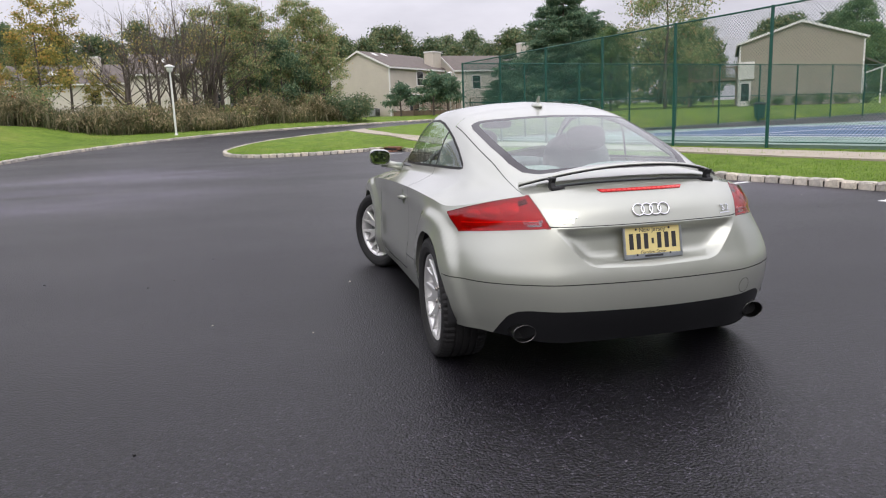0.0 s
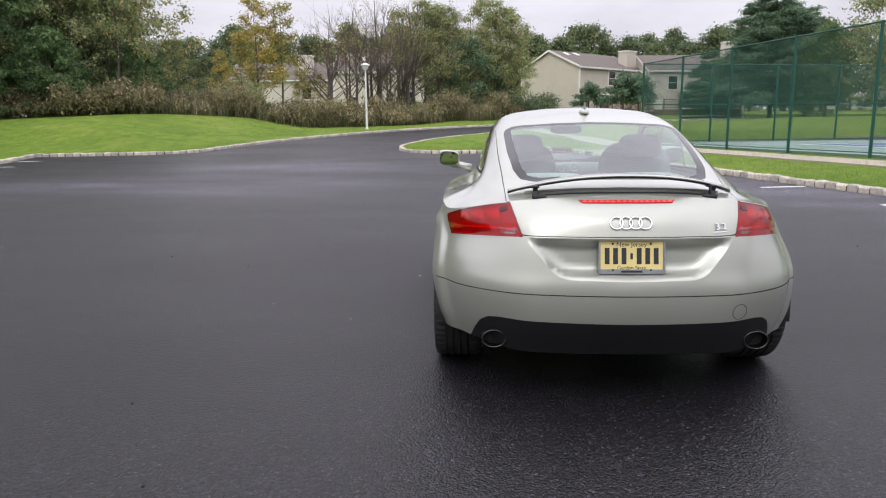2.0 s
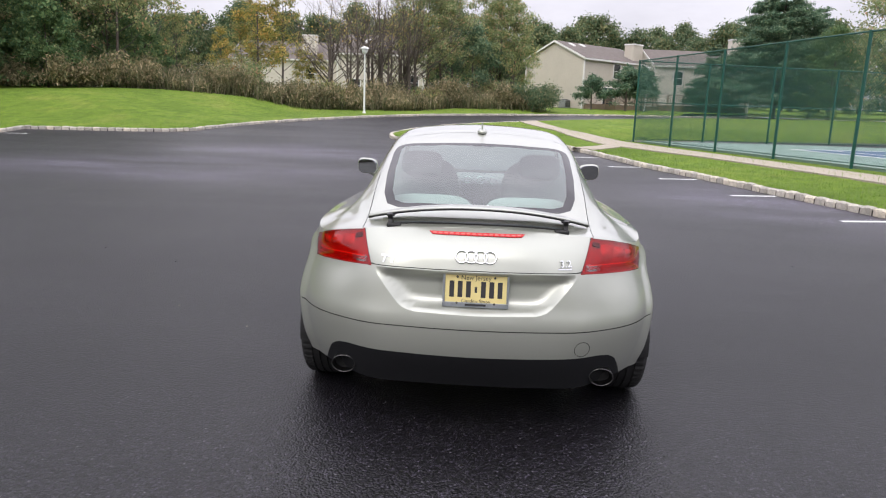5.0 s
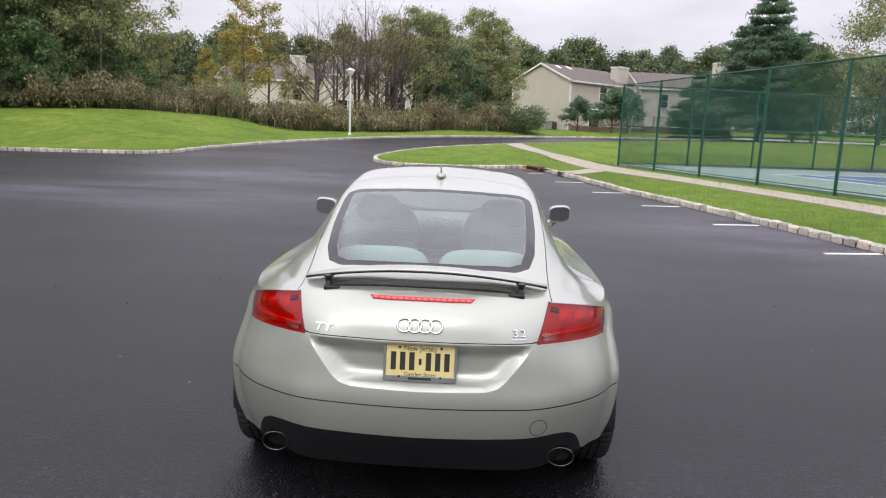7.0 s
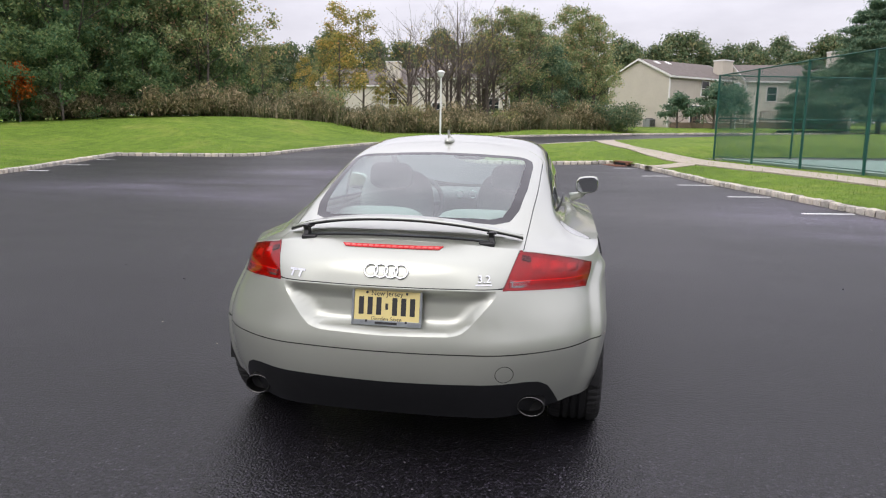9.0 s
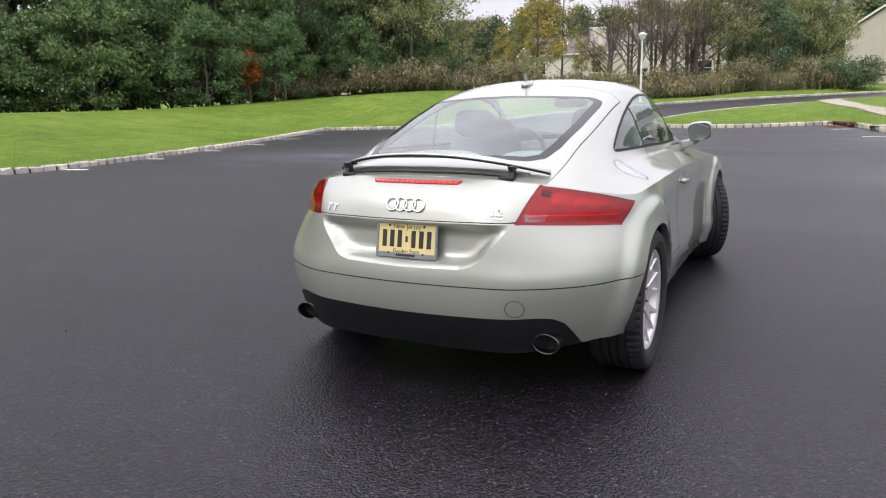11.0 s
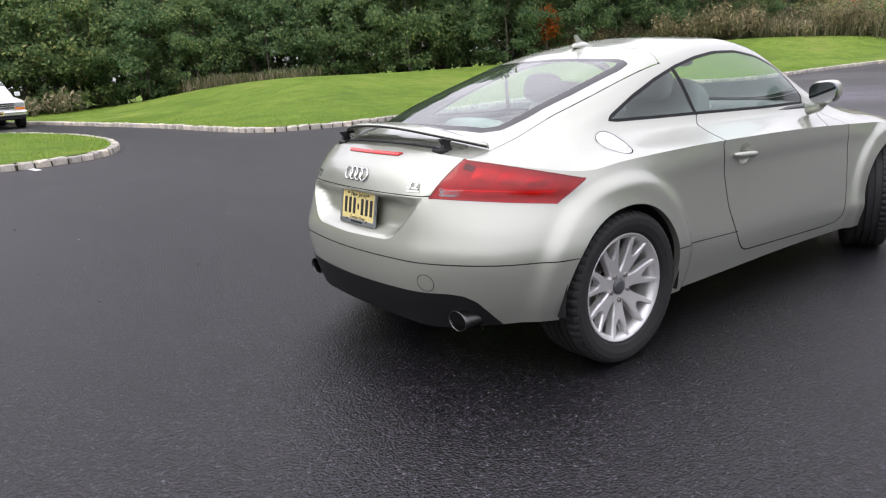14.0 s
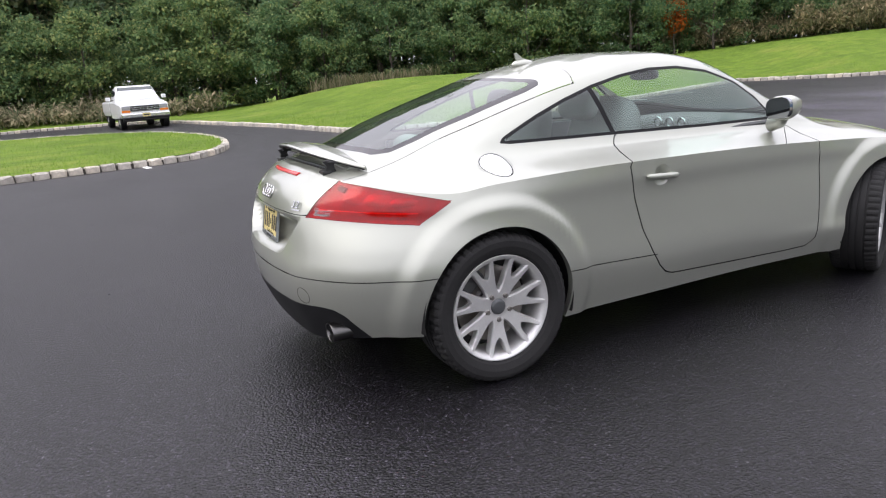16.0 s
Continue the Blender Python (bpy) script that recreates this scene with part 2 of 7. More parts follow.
M_LEAF_FAR = leaf_material("dull_green_leaf", [(0, (0.082, 0.131, 0.08)), (0.5, (0.149, 0.208, 0.12)), (0.85, (0.246, 0.28, 0.152)), (1, (0.327, 0.286, 0.175))])
M_LEAF_OL = leaf_material("olive_leaf", [(0, (0.138, 0.188, 0.1)), (0.45, (0.288, 0.356, 0.173)), (0.8, (0.444, 0.457, 0.238)), (0.93, (0.555, 0.422, 0.251)), (1, (0.623, 0.343, 0.223))])
M_BRUSH = leaf_material("brown_green_brush", [(0, (0.114, 0.13, 0.077)), (0.4, (0.205, 0.212, 0.128)), (0.75, (0.326, 0.284, 0.191)), (1, (0.538, 0.449, 0.336))])
M_LEAF_Y = leaf_material("yellowing_leaf", [(0, (0.174, 0.201, 0.079)), (0.5, (0.345, 0.341, 0.122)), (0.85, (0.582, 0.471, 0.168)), (1, (0.654, 0.376, 0.177))])
M_LEAF_O = leaf_material("orange_leaf", [(0, (0.35, 0.08, 0.02)), (1, (0.55, 0.16, 0.03))])
M_NEEDLE = leaf_material("pine_needle", [(0, (0.084, 0.157, 0.107)), (0.6, (0.167, 0.257, 0.169)), (1, (0.312, 0.377, 0.239))])
M_REED = leaf_material("dry_reed", [(0, (0.099, 0.116, 0.057)), (0.4, (0.177, 0.177, 0.096)), (0.8, (0.276, 0.238, 0.159)), (1, (0.42, 0.343, 0.255))])
M_DECK = basic("weathered_deck_wood", (0.20, 0.145, 0.105), 0.8, grain=5, vary=0.2)
M_GREYM = basic("grey_metal_casing", (0.24, 0.25, 0.25), 0.5, grain=5, vary=0.15)
M_BLADE = leaf_material("grass_blade", [(0, (0.12, 0.225, 0.03)), (0.6, (0.20, 0.34, 0.042)), (1, (0.295, 0.405, 0.08))])
M_BLACKP = basic("black_plastic", (0.012, 0.012, 0.013), 0.45, grain=20, vary=0.2)
M_RUBBER = basic("tyre_rubber", (0.0125, 0.0122, 0.0125), 0.8, grain=14, vary=0.3, bump=0.0008, bump_scale=160)
M_TRUCK = basic("white_truck_paint", (0.78, 0.79, 0.80), 0.3, coat=0.6)
M_CHROME = basic("chrome", (0.72, 0.73, 0.74), 0.12, 1.0)
M_AMBER = basic("amber_lens", (0.75, 0.22, 0.03), 0.2)
M_LENS = basic("clear_lamp_lens", (0.45, 0.46, 0.48), 0.12, 0.4)

# ---- helpers for meshes ----
def mesh_ob(name, bm, mat, parent=None, label="", smooth=False):
    me = bpy.data.meshes.new(name)
    bm.normal_update()
    bm.to_mesh(me)
    bm.free()
    if mat is not None:
        me.materials.append(mat)
    if smooth:
        me.polygons.foreach_set("use_smooth", [True] * len(me.polygons))
    ob = new(name, me)
    if parent is not None:
        ob.parent = parent
    if label:
        ob["label"] = label
    return ob


def part(name, bm, mat, parent, label="", smooth=False):
    return mesh_ob(name, bm, mat, parent, label, smooth)


def thing(name, label, category, m=None, group="", kind=""):
    ob = new(name)
    if m is not None:
        ob.matrix_basis = m
    return tagged(ob, label, category, group, kind)


def data_ob(name, verts, faces, mat, parent=None, label="", smooth=False):
    me = bpy.data.meshes.new(name)
    me.from_pydata(verts, [], faces)
    me.materials.append(mat)
    if smooth:
        me.polygons.foreach_set("use_smooth", [True] * len(me.polygons))
    me.update()
    ob = new(name, me)
    if parent is not None:
        ob.parent = parent
    if label:
        ob["label"] = label
    return ob


def box(bm, x0, x1, y0, y1, z0, z1, bevel=0.0, seg=1):
    r = bmesh.ops.create_cube(bm, size=1)
    vs = r["verts"]
    for v in vs:
        v.co = Vector(((x0 + x1) / 2 + v.co.x * (x1 - x0), (y0 + y1) / 2 + v.co.y * (y1 - y0), (z0 + z1) / 2 + v.co.z * (z1 - z0)))
    if bevel:
        es = list({e for v in vs for e in v.link_edges})
        bmesh.ops.bevel(bm, geom=es, offset=bevel, segments=seg, profile=0.5, affect="EDGES")
    return bm


def boxed(*a, **k):
    return box(bmesh.new(), *a, **k)


def tube(bm, pts, radii, sides=10, cap=True):
    """A tapered tube along points."""
    pts = [Vector(p) for p in pts]
    rings = []
    for i, p in enumerate(pts):
        d = (pts[min(i + 1, len(pts) - 1)] - pts[max(i - 1, 0)]).normalized()
        u = d.cross(Vector((0.13, 0.27, 0.95)))
        if u.length < 1e-3:
            u = d.cross(Vector((1, 0, 0)))
        u.normalize()
        w = d.cross(u)
        r = radii[i] if hasattr(radii, "__len__") else radii
        rings.append([bm.verts.new(p + u * (r * math.cos(2 * math.pi * k / sides)) + w * (r * math.sin(2 * math.pi * k / sides))) for k in range(sides)])
    for a, b in zip(rings, rings[1:]):
        for k in range(sides):
            bm.faces.new((a[k], a[(k + 1) % sides], b[(k + 1) % sides], b[k]))
    if cap:
        bm.faces.new(rings[0][::-1])
        bm.faces.new(rings[-1])
    return bm


def lathe(bm, profile, steps=32, axis="z"):
    """Turns (radius, height) pairs round an axis."""
    rings = []
    for r, h in profile:
        ring = []
        for k in range(steps):
            a = 2 * math.pi * k / steps
            c, s = r * math.cos(a), r * math.sin(a)
            ring.append(bm.verts.new((c, s, h) if axis == "z" else (h, c, s) if axis == "x" else (s, h, c)))
        rings.append(ring)
    for a, b in zip(rings, rings[1:]):
        for k in range(steps):
            bm.faces.new((a[k], a[(k + 1) % steps], b[(k + 1) % steps], b[k]))
    return bm


def smoothstep(a, b, x):
    t = np.clip((np.asarray(x, float) - a) / (b - a), 0, 1)
    return t * t * (3 - 2 * t)


def curve_through(pts, step):
    """Evenly spaced points on a Catmull-Rom curve through pts."""
    p = np.array([pts[0], *pts, pts[-1]], float)
    out = []
    for i in range(1, len(p) - 2):
        a, b, c, d = p[i - 1], p[i], p[i + 1], p[i + 2]
        for t in np.linspace(0, 1, 24, endpoint=False):
            out.append(0.5 * ((2 * b) + (c - a) * t + (2 * a - 5 * b + 4 * c - d) * t * t + (3 * b - a - 3 * c + d) * t ** 3))
    out.append(p[-2])
    out = np.array(out)
    s = np.concatenate([[0], np.cumsum(np.linalg.norm(np.diff(out, axis=0), axis=1))])
    n = max(2, int(round(s[-1] / step)) + 1)
    q = np.linspace(0, s[-1], n)
    return np.stack([np.interp(q, s, out[:, k]) for k in range(out.shape[1])], 1)


# ---- plan of the car park: kerb lines in metres, the car's rear axle at the origin ----
KERB_EAST = [(14.3, -26), (10.25, -9.3), (6.8, 4.9), (6.15, 7.3), (5.5, 10), (4.8, 13), (4.1, 15.5), (3.3, 19), (2.55, 21.6)]
KERB_ISLAND = [(1.6, 22.7), (-0.4, 21.8), (-1.9, 21.5), (-2.9, 21.75), (-3.65, 22.6), (-4.05, 24.2), (-3.85, 26.3), (-3.1, 29.3), (-1.5, 32.5), (0.5, 35.3), (3.3, 38.5), (7.5, 42.5), (14, 48), (30, 56.5), (70, 66)]
KERB_FAR = [(68, 75), (30, 66), (14, 58.5), (7.2, 53.5), (2.4, 48.8), (-1.6, 44.6), (-5.2, 40.3), (-7.8, 35.8), (-9.7, 31.8), (-11.0, 28), (-11.6, 24.6), (-11.7, 23.3)]
KERB_JOG = [(-11.8, 23.05), (-12.05, 22.55), (-12.7, 22.05), (-14, 21.65), (-15.6, 21.3), (-17.05, 21.02)]
KERB_WEST = [(-17.16, 20.8), (-16.4, 18.2), (-15.45, 15.5), (-14.6, 13.2), (-13.6, 9.8), (-12.95, 7.4), (-12.72, 6.1), (-12.85, 5.1), (-13.5, 4.25), (-15.0, 3.85), (-19, 3.4), (-24, 2.45), (-30.2, 1.1), (-33.2, -0.6), (-34.3, -3.5), (-34.2, -7), (-33, -14), (-31, -26)]
KERB_SOUTH = [(-24.5, -26), (-26.3, -14), (-26, -7), (-24.5, -2.8), (-21.8, -0.35), (-18.5, 0.75), (-15.6, 1.08), (-13.5, 0.95), (-12.2, 0.62), (-11.3, 0.05), (-10.9, -0.8), (-10.65, -2.4), (-9.0, -9.7), (-5.2, -26)]
LINES = [curve_through(k, 0.27) for k in (KERB_EAST, KERB_ISLAND, KERB_FAR, KERB_JOG, KERB_WEST, KERB_SOUTH)]
OUTLINE = np.concatenate([c[::3] if len(c) > 30 else c for c in LINES])
LINES.append(curve_through([(2.48, 21.8), (2.2, 22.35), (1.75, 22.72)], 0.27))


def lot_distance(x, y):
    """Signed distance to the kerb line, positive on the grass."""
    P = np.stack([np.ravel(x), np.ravel(y)], 1).astype(float)
    A, B = OUTLINE, np.roll(OUTLINE, -1, 0)
    best = np.full(len(P), 1e9)
    inside = np.zeros(len(P), bool)
    for a, b in zip(A, B):
        d = b - a
        L = d @ d
        if L < 1e-12:
            continue
        w = P - a
        t = np.clip(w @ d / L, 0, 1)
        e = w - t[:, None] * d
        best = np.minimum(best, (e * e).sum(1))
        cross = (a[1] > P[:, 1]) != (b[1] > P[:, 1])
        with np.errstate(divide="ignore", invalid="ignore"):
            xi = a[0] + (P[:, 1] - a[1]) * d[0] / d[1]
        inside ^= cross & (P[:, 0] < xi)
    return (np.sqrt(best) * np.where(inside, -1, 1)).reshape(np.shape(x))


def base_z(x, y):
    """The lot is level; beyond it the land climbs gently away."""
    y = np.asarray(y, float) + 0 * np.asarray(x, float)

    def soft(u):
        return 0.5 * (u + np.sqrt(u * u + 40))
    rise = 0.042 * (soft(y - 19) - soft(-19.0)) - 0.022 * (soft(y - 42) - soft(-42.0))
    return np.clip(rise, 0, 4.0)


CU, CV = Vector((0.967, 0.255, 0)), Vector((0.255, -0.967, 0))
C0 = Vector((5.8, 26.2, 0))
CZ = 0.36
COURT_W, COURT_L = 36.6, 36.6


def land_z(x, y, s=None):
    """Height of the grass: kerb top, berm west of the lot, bank up to the tennis court on the east."""
    x, y = np.asarray(x, float), np.asarray(y, float)
    if s is None:
        s = lot_distance(x, y)
    z = base_z(x, y) + 0.115 + 0.03 * smoothstep(0, 1.5, s)
    west = smoothstep(-9, -13, x + 0.06 * y) * smoothstep(-1.0, 7, y + 0.12 * (x + 14)) * smoothstep(53, 34, y)
    west = west * smoothstep(-46, -26, x)
    z = z + west * (1.02 * smoothstep(0.2, 10, s) + 0.1 * np.sin(x * 0.21 + y * 0.17) * smoothstep(2, 10, s))
    east = smoothstep(4.0, 7.5, x + 0.25 * (y - 7.66) - 0.5 + 1.2)
    east = east * smoothstep(-1, 6, x + 0.16 * y)
    z = z + np.where(y < 60, 0.22 * east * smoothstep(0.2, 3.2, s), 0.22 * east)
    # the court lies level, cut into the rising lawn
    cu = (x - C0.x) * CU.x + (y - C0.y) * CU.y
    cv = (x - C0.x) * CV.x + (y - C0.y) * CV.y
    inside = np.minimum(np.minimum(cu + 0.4, COURT_W + 0.4 - cu), np.minimum(cv + 0.4, COURT_L + 0.4 - cv))
    return z + (np.minimum(z, CZ - 0.06) - z) * smoothstep(-2.5, 0.3, inside)


def ground_at(x, y):
    return float(land_z(np.array([x]), np.array([y]))[0])


# asphalt: one sheet that follows the land, under kerbs and grass edges
def grid_sheet(xs, ys, zf, mat, name):
    X, Y = np.meshgrid(xs, ys)
    Z = zf(X, Y)
    n = len(xs)
    verts = np.stack([X.ravel(), Y.ravel(), Z.ravel()], 1).tolist()
    faces = [(j * n + i, j * n + i + 1, (j + 1) * n + i + 1, (j + 1) * n + i) for j in range(len(ys) - 1) for i in range(n - 1)]
    return verts, faces


av, af = grid_sheet(np.linspace(-40, 75, 58), np.linspace(-30, 72, 52), lambda X, Y: base_z(X, Y), M_ASPHALT, "road")
road = data_ob("road", av, af, M_ASPHALT, smooth=True)
tagged(road, "dark fresh asphalt of the car park, damp in streaks", "asphalt", kind="structure")


def cut_keep(bm, val, keep_positive=True):
    """Cuts a mesh along val(co) = 0 and drops one side. val maps an (n, 3) array to n values."""
    bm.verts.ensure_lookup_table()
    f = val(np.array([v.co[:] for v in bm.verts]))
    f = np.where(np.abs(f) < 1e-5, 1e-5, f)
    bm.verts.index_update()
    new_vs = []
    for e in list(bm.edges):
        a, b = e.verts
        fa, fb = f[a.index], f[b.index]
        if fa * fb < 0:
            new_vs.append(bmesh.utils.edge_split(e, a, abs(fa) / (abs(fa) + abs(fb)))[1])
    sign = {}
    bmesh.ops.connect_verts(bm, verts=new_vs)
    bm.verts.index_update()
    bm.faces.ensure_lookup_table()
    c = np.array([fc.calc_center_median()[:] for fc in bm.faces])
    g = val(c)
    dead = [fc for fc, gv in zip(bm.faces, g) if (gv < 0) == keep_positive]
    bmesh.ops.delete(bm, geom=dead, context="FACES")
    return bm


def graded(lo, hi, mid0, mid1, fine, coarse):
    """Steps: fine between mid0 and mid1, growing outwards."""
    a = list(np.arange(mid0, mid1 + 1e-6, fine))
    s, x = fine, mid1
    while x < hi:
        s = min(s * 1.25, coarse)
        x += s
        a.append(x)
    s, x = fine, mid0
    while x > lo:
        s = min(s * 1.25, coarse)
        x -= s
        a.insert(0, x)
    return np.array(a)


gx, gy = graded(-900, 900, -36, 30, 0.8, 120), graded(-300, 1500, -16, 62, 0.8, 120)
gv, gf = grid_sheet(gx, gy, lambda X, Y: 0 * X, M_GRASS, "ground")
gm = bmesh.new()
gverts = [gm.verts.new(v) for v in gv]
for q in gf:
    gm.faces.new([gverts[i] for i in q])
cut_keep(gm, lambda c: lot_distance(c[:, 0], c[:, 1]) - 0.06)
gc = np.array([v.co[:] for v in gm.verts])
gz = land_z(gc[:, 0], gc[:, 1])
for v, z in zip(gm.verts, gz):
    v.co.z = z
ground = mesh_ob("ground", gm, M_GRASS, smooth=True)
tagged(ground, "mown green lawn with a low grassy berm", "lawn", kind="structure")

# ---- granite kerb, lines, path ----
rng = random.Random(7)


def kerb_block_mesh(name, seed):
    r = random.Random(seed)
    bm = box(bmesh.new(), -0.124, 0.124, -0.078, 0.078, -0.12, 0.122, 0.03, 2)
    for v in bm.verts:
        v.co += Vector((r.uniform(-1, 1), r.uniform(-1, 1), r.uniform(-1, 1) if v.co.z > 0 else 0)) * 0.012
    me = bpy.data.meshes.new(name)
    bm.to_mesh(me)
    bm.free()
    me.materials.append(M_KERB)
    return me


BLOCKS = [kerb_block_mesh("kerb_block", s) for s in range(5)]
kerb = thing("kerb", "granite block kerb round the car park", "kerb", kind="structure")
far_blocks = bmesh.new()
near_count = 0
block_sites = []
for line in LINES:
    d = np.gradient(line, axis=0)
    for (x, y), (dx, dy) in zip(line, d):
        if y < -14 or x > 45 or x < -38:
            continue
        block_sites.append((math.hypot(x, y - 4), x, y, math.atan2(dy, dx)))
block_sites.sort()


# dark mortar bed that shows in the joints
for line in LINES:
    d = np.gradient(line, axis=0)
    nrm = np.stack([-d[:, 1], d[:, 0]], 1) / np.maximum(np.linalg.norm(d, axis=1), 1e-6)[:, None]
    bm = bmesh.new()
    rows = []
    for (x, y), (nx, ny) in zip(line, nrm):
        z = float(base_z(x, y))
        rows.append([bm.verts.new((x + nx * o, y + ny * o, z + h)) for o, h in ((-0.055, -0.05), (-0.05, 0.085), (0.05, 0.085), (0.055, -0.05))])
    for ra, rb in zip(rows, rows[1:]):
        for k in range(3):
            bm.faces.new((ra[k], ra[k + 1], rb[k + 1], rb[k]))
    part("mortar_bed", bm, M_KERB_BED, kerb, "dark mortar between the blocks")


# parking bay lines: east row and west row
def bay_line(x, y, ang, length=2.3, wid=0.1):
    bm = boxed(0, length, -wid / 2, wid / 2, -0.01, 0.005)
    ob = mesh_ob("bay_line", bm, M_LINE)
    ob.matrix_basis = pose(x, y, float(base_z(x, y)), 0, 0, ang)
    return tagged(ob, "short white painted parking bay line on asphalt", "parking line", "bay lines", "structure")


for k in range(-6, 5):
    bay_line(4.5 - 0.69 * k, 9.62 + 2.8 * k, 13, 0.9)
for k in range(6):
    bay_line(-12.89 - 0.69 * k, 6.05 + 2.55 * k, 14, 0.85)
bay_line(-10.4, -0.85, 190, 0.5)


def strip(name, pts, width, mat, thick, zf, label, category, joint=0.0):
    """A ribbon of slabs along a curve."""
    c = curve_through(pts, 0.75)
    d = np.gradient(c, axis=0)
    n = np.stack([-d[:, 1], d[:, 0]], 1) / np.linalg.norm(d, axis=1)[:, None]
    L, R = c + n * width / 2, c - n * width / 2
    top = tagged(thing(name, label, category, kind="structure"))
    for i in range(0, len(c) - 2, 2):
        bm = bmesh.new()
        q = []
        for P in (L[i], R[i], R[i + 1], L[i + 1], L[i + 2], R[i + 2]):
            q.append((P[0], P[1], float(zf(P[0], P[1]))))
        tvs = [bm.verts.new((a, b, zz + thick)) for a, b, zz in q]
        bvs = [bm.verts.new((a, b, zz - 0.1)) for a, b, zz in q]
        bm.faces.new((tvs[0], tvs[1], tvs[2], tvs[3]))
        bm.faces.new((tvs[3], tvs[2], tvs[5], tvs[4]))
        for a, b in ((1, 2), (2, 5), (4, 3), (3, 0)):
            bm.faces.new((tvs[a], bvs[a], bvs[b], tvs[b]))
        part("slab", bm, mat, top)
    return top


path = strip("footpath", [(17.3, -19), (12.4, -4), (9.6, 4), (8.4, 8), (7.5, 12), (6.35, 16), (5.2, 19.2), (3.95, 22.4), (2.75, 26.4), (1.9, 30.2), (1.7, 33), (2.4, 36), (4.6, 38)], 0.92, M_CONC, 0.03, ground_at, "pale concrete footpath of cast slabs", "footpath")
strip("footpath_spur", [(2.98, 20.0), (3.7, 20.5), (4.5, 20.95)], 1.0, M_CONC, 0.026, ground_at, "short pale concrete ramp to the kerb", "footpath")

# ---- tennis court with green chain-link fence ----


def court_patch(name, u0, u1, v0, v1, z, mat, label):
    bm = bmesh.new()
    q = [C0 + CU * a + CV * b for a, b in ((u0, v0), (u1, v0), (u1, v1), (u0, v1))]
    t = [bm.verts.new((p.x, p.y, z)) for p in q]
    lo = [bm.verts.new((p.x, p.y, z - 0.3)) for p in q]
    bm.faces.new(t)
    for i in range(4):
        bm.faces.new((t[i], lo[i], lo[(i + 1) % 4], t[(i + 1) % 4]))
    return tagged(mesh_ob(name, bm, mat), label, "tennis court", kind="structure")


court_patch("court_surround", 0.1, COURT_W, 0.5, COURT_L, CZ + 0.02, M_COURT_G, "grey-green acrylic surround of the tennis court")
for u0 in (4.0, 19.5):
    court_patch("court_surface", u0, u0 + 11.0, 4.5, 28.3, CZ + 0.026, M_COURT_B, "blue acrylic tennis court surface")
    for a, b, c, d in ((0, 0.08, 0, 23.8), (10.92, 11.0, 0, 23.8), (1.37, 1.45, 0, 23.8), (9.55, 9.63, 0, 23.8), (0, 11, 0, 0.1), (0, 11, 23.7, 23.8), (1.4, 9.6, 5.45, 5.53), (1.4, 9.6, 18.3, 18.38), (5.46, 5.54, 5.5, 18.3)):
        court_patch("court_line", u0 + a, u0 + b, 4.5 + c, 4.5 + d, CZ + 0.031, M_LINE, "white painted tennis court line")


def fence_run(start, way, bays, height, step=3.05, first=True, last=True, middle=True):
    top = thing("fence", "tall green chain-link fence round the tennis court", "fence", kind="structure")
    end = start + way * (bays * step)
    for k in range(0 if first else 1, bays + (1 if last else 0)):
        p = start + way * (k * step)
        z = max(CZ, ground_at(p.x, p.y)) - 0.25
        part("post", tube(bmesh.new(), [(p.x, p.y, z), (p.x, p.y, CZ + height + 0.03)], 0.042, 10), M_FENCE, top)
    for h, r in ((height, 0.024), (height * 0.49, 0.022), (0.08, 0.012)):
        if h == height * 0.49 and not middle:
            continue
        a, b = start + Vector((0, 0, CZ + h)), end + Vector((0, 0, CZ + h))
        part("rail", tube(bmesh.new(), [a, b], r, 8), M_FENCE, top)
    L = bays * step
    bm = bmesh.new()
    gap, wid = 0.06, 0.004
    for sgn in (1, -1):
        s = -height
        while s < L + height:
            lo, hi = (s, s + height) if sgn > 0 else (s + height, s)
            # clip to the run
            pts = []
            for t in (0.0, 1.0):
                pts.append((lo + (hi - lo) * t, height * t))
            (s0, h0), (s1, h1) = pts
            t0, t1 = 0.0, 1.0
            if s0 < 0: t0 = (0 - s0) / (s1 - s0)
            if s0 > L: t0 = (L - s0) / (s1 - s0)
            if s1 < 0: t1 = (0 - s0) / (s1 - s0)
            if s1 > L: t1 = (L - s0) / (s1 - s0)
            if t1 > t0 and 0 <= t0 <= 1 and 0 <= t1 <= 1:
                a = start + way * (s0 + (s1 - s0) * t0) + Vector((0, 0, CZ + 0.05 + (height - 0.06) * t0))
                b = start + way * (s0 + (s1 - s0) * t1) + Vector((0, 0, CZ + 0.05 + (height - 0.06) * t1))
                tube(bm, [a, b], wid, 3, False)
            s += gap * 1.414
    part("chain_link_mesh", bm, M_FENCE, top)
    return top


fence_run(C0, CV, 12, 3.22, middle=False)
fence_run(C0 + CU * 0.09, CU, 12, 3.22, first=False)
fence_run(C0 + CU * 36.69 + CV * 3.05, CV, 9, 3.22, last=False)


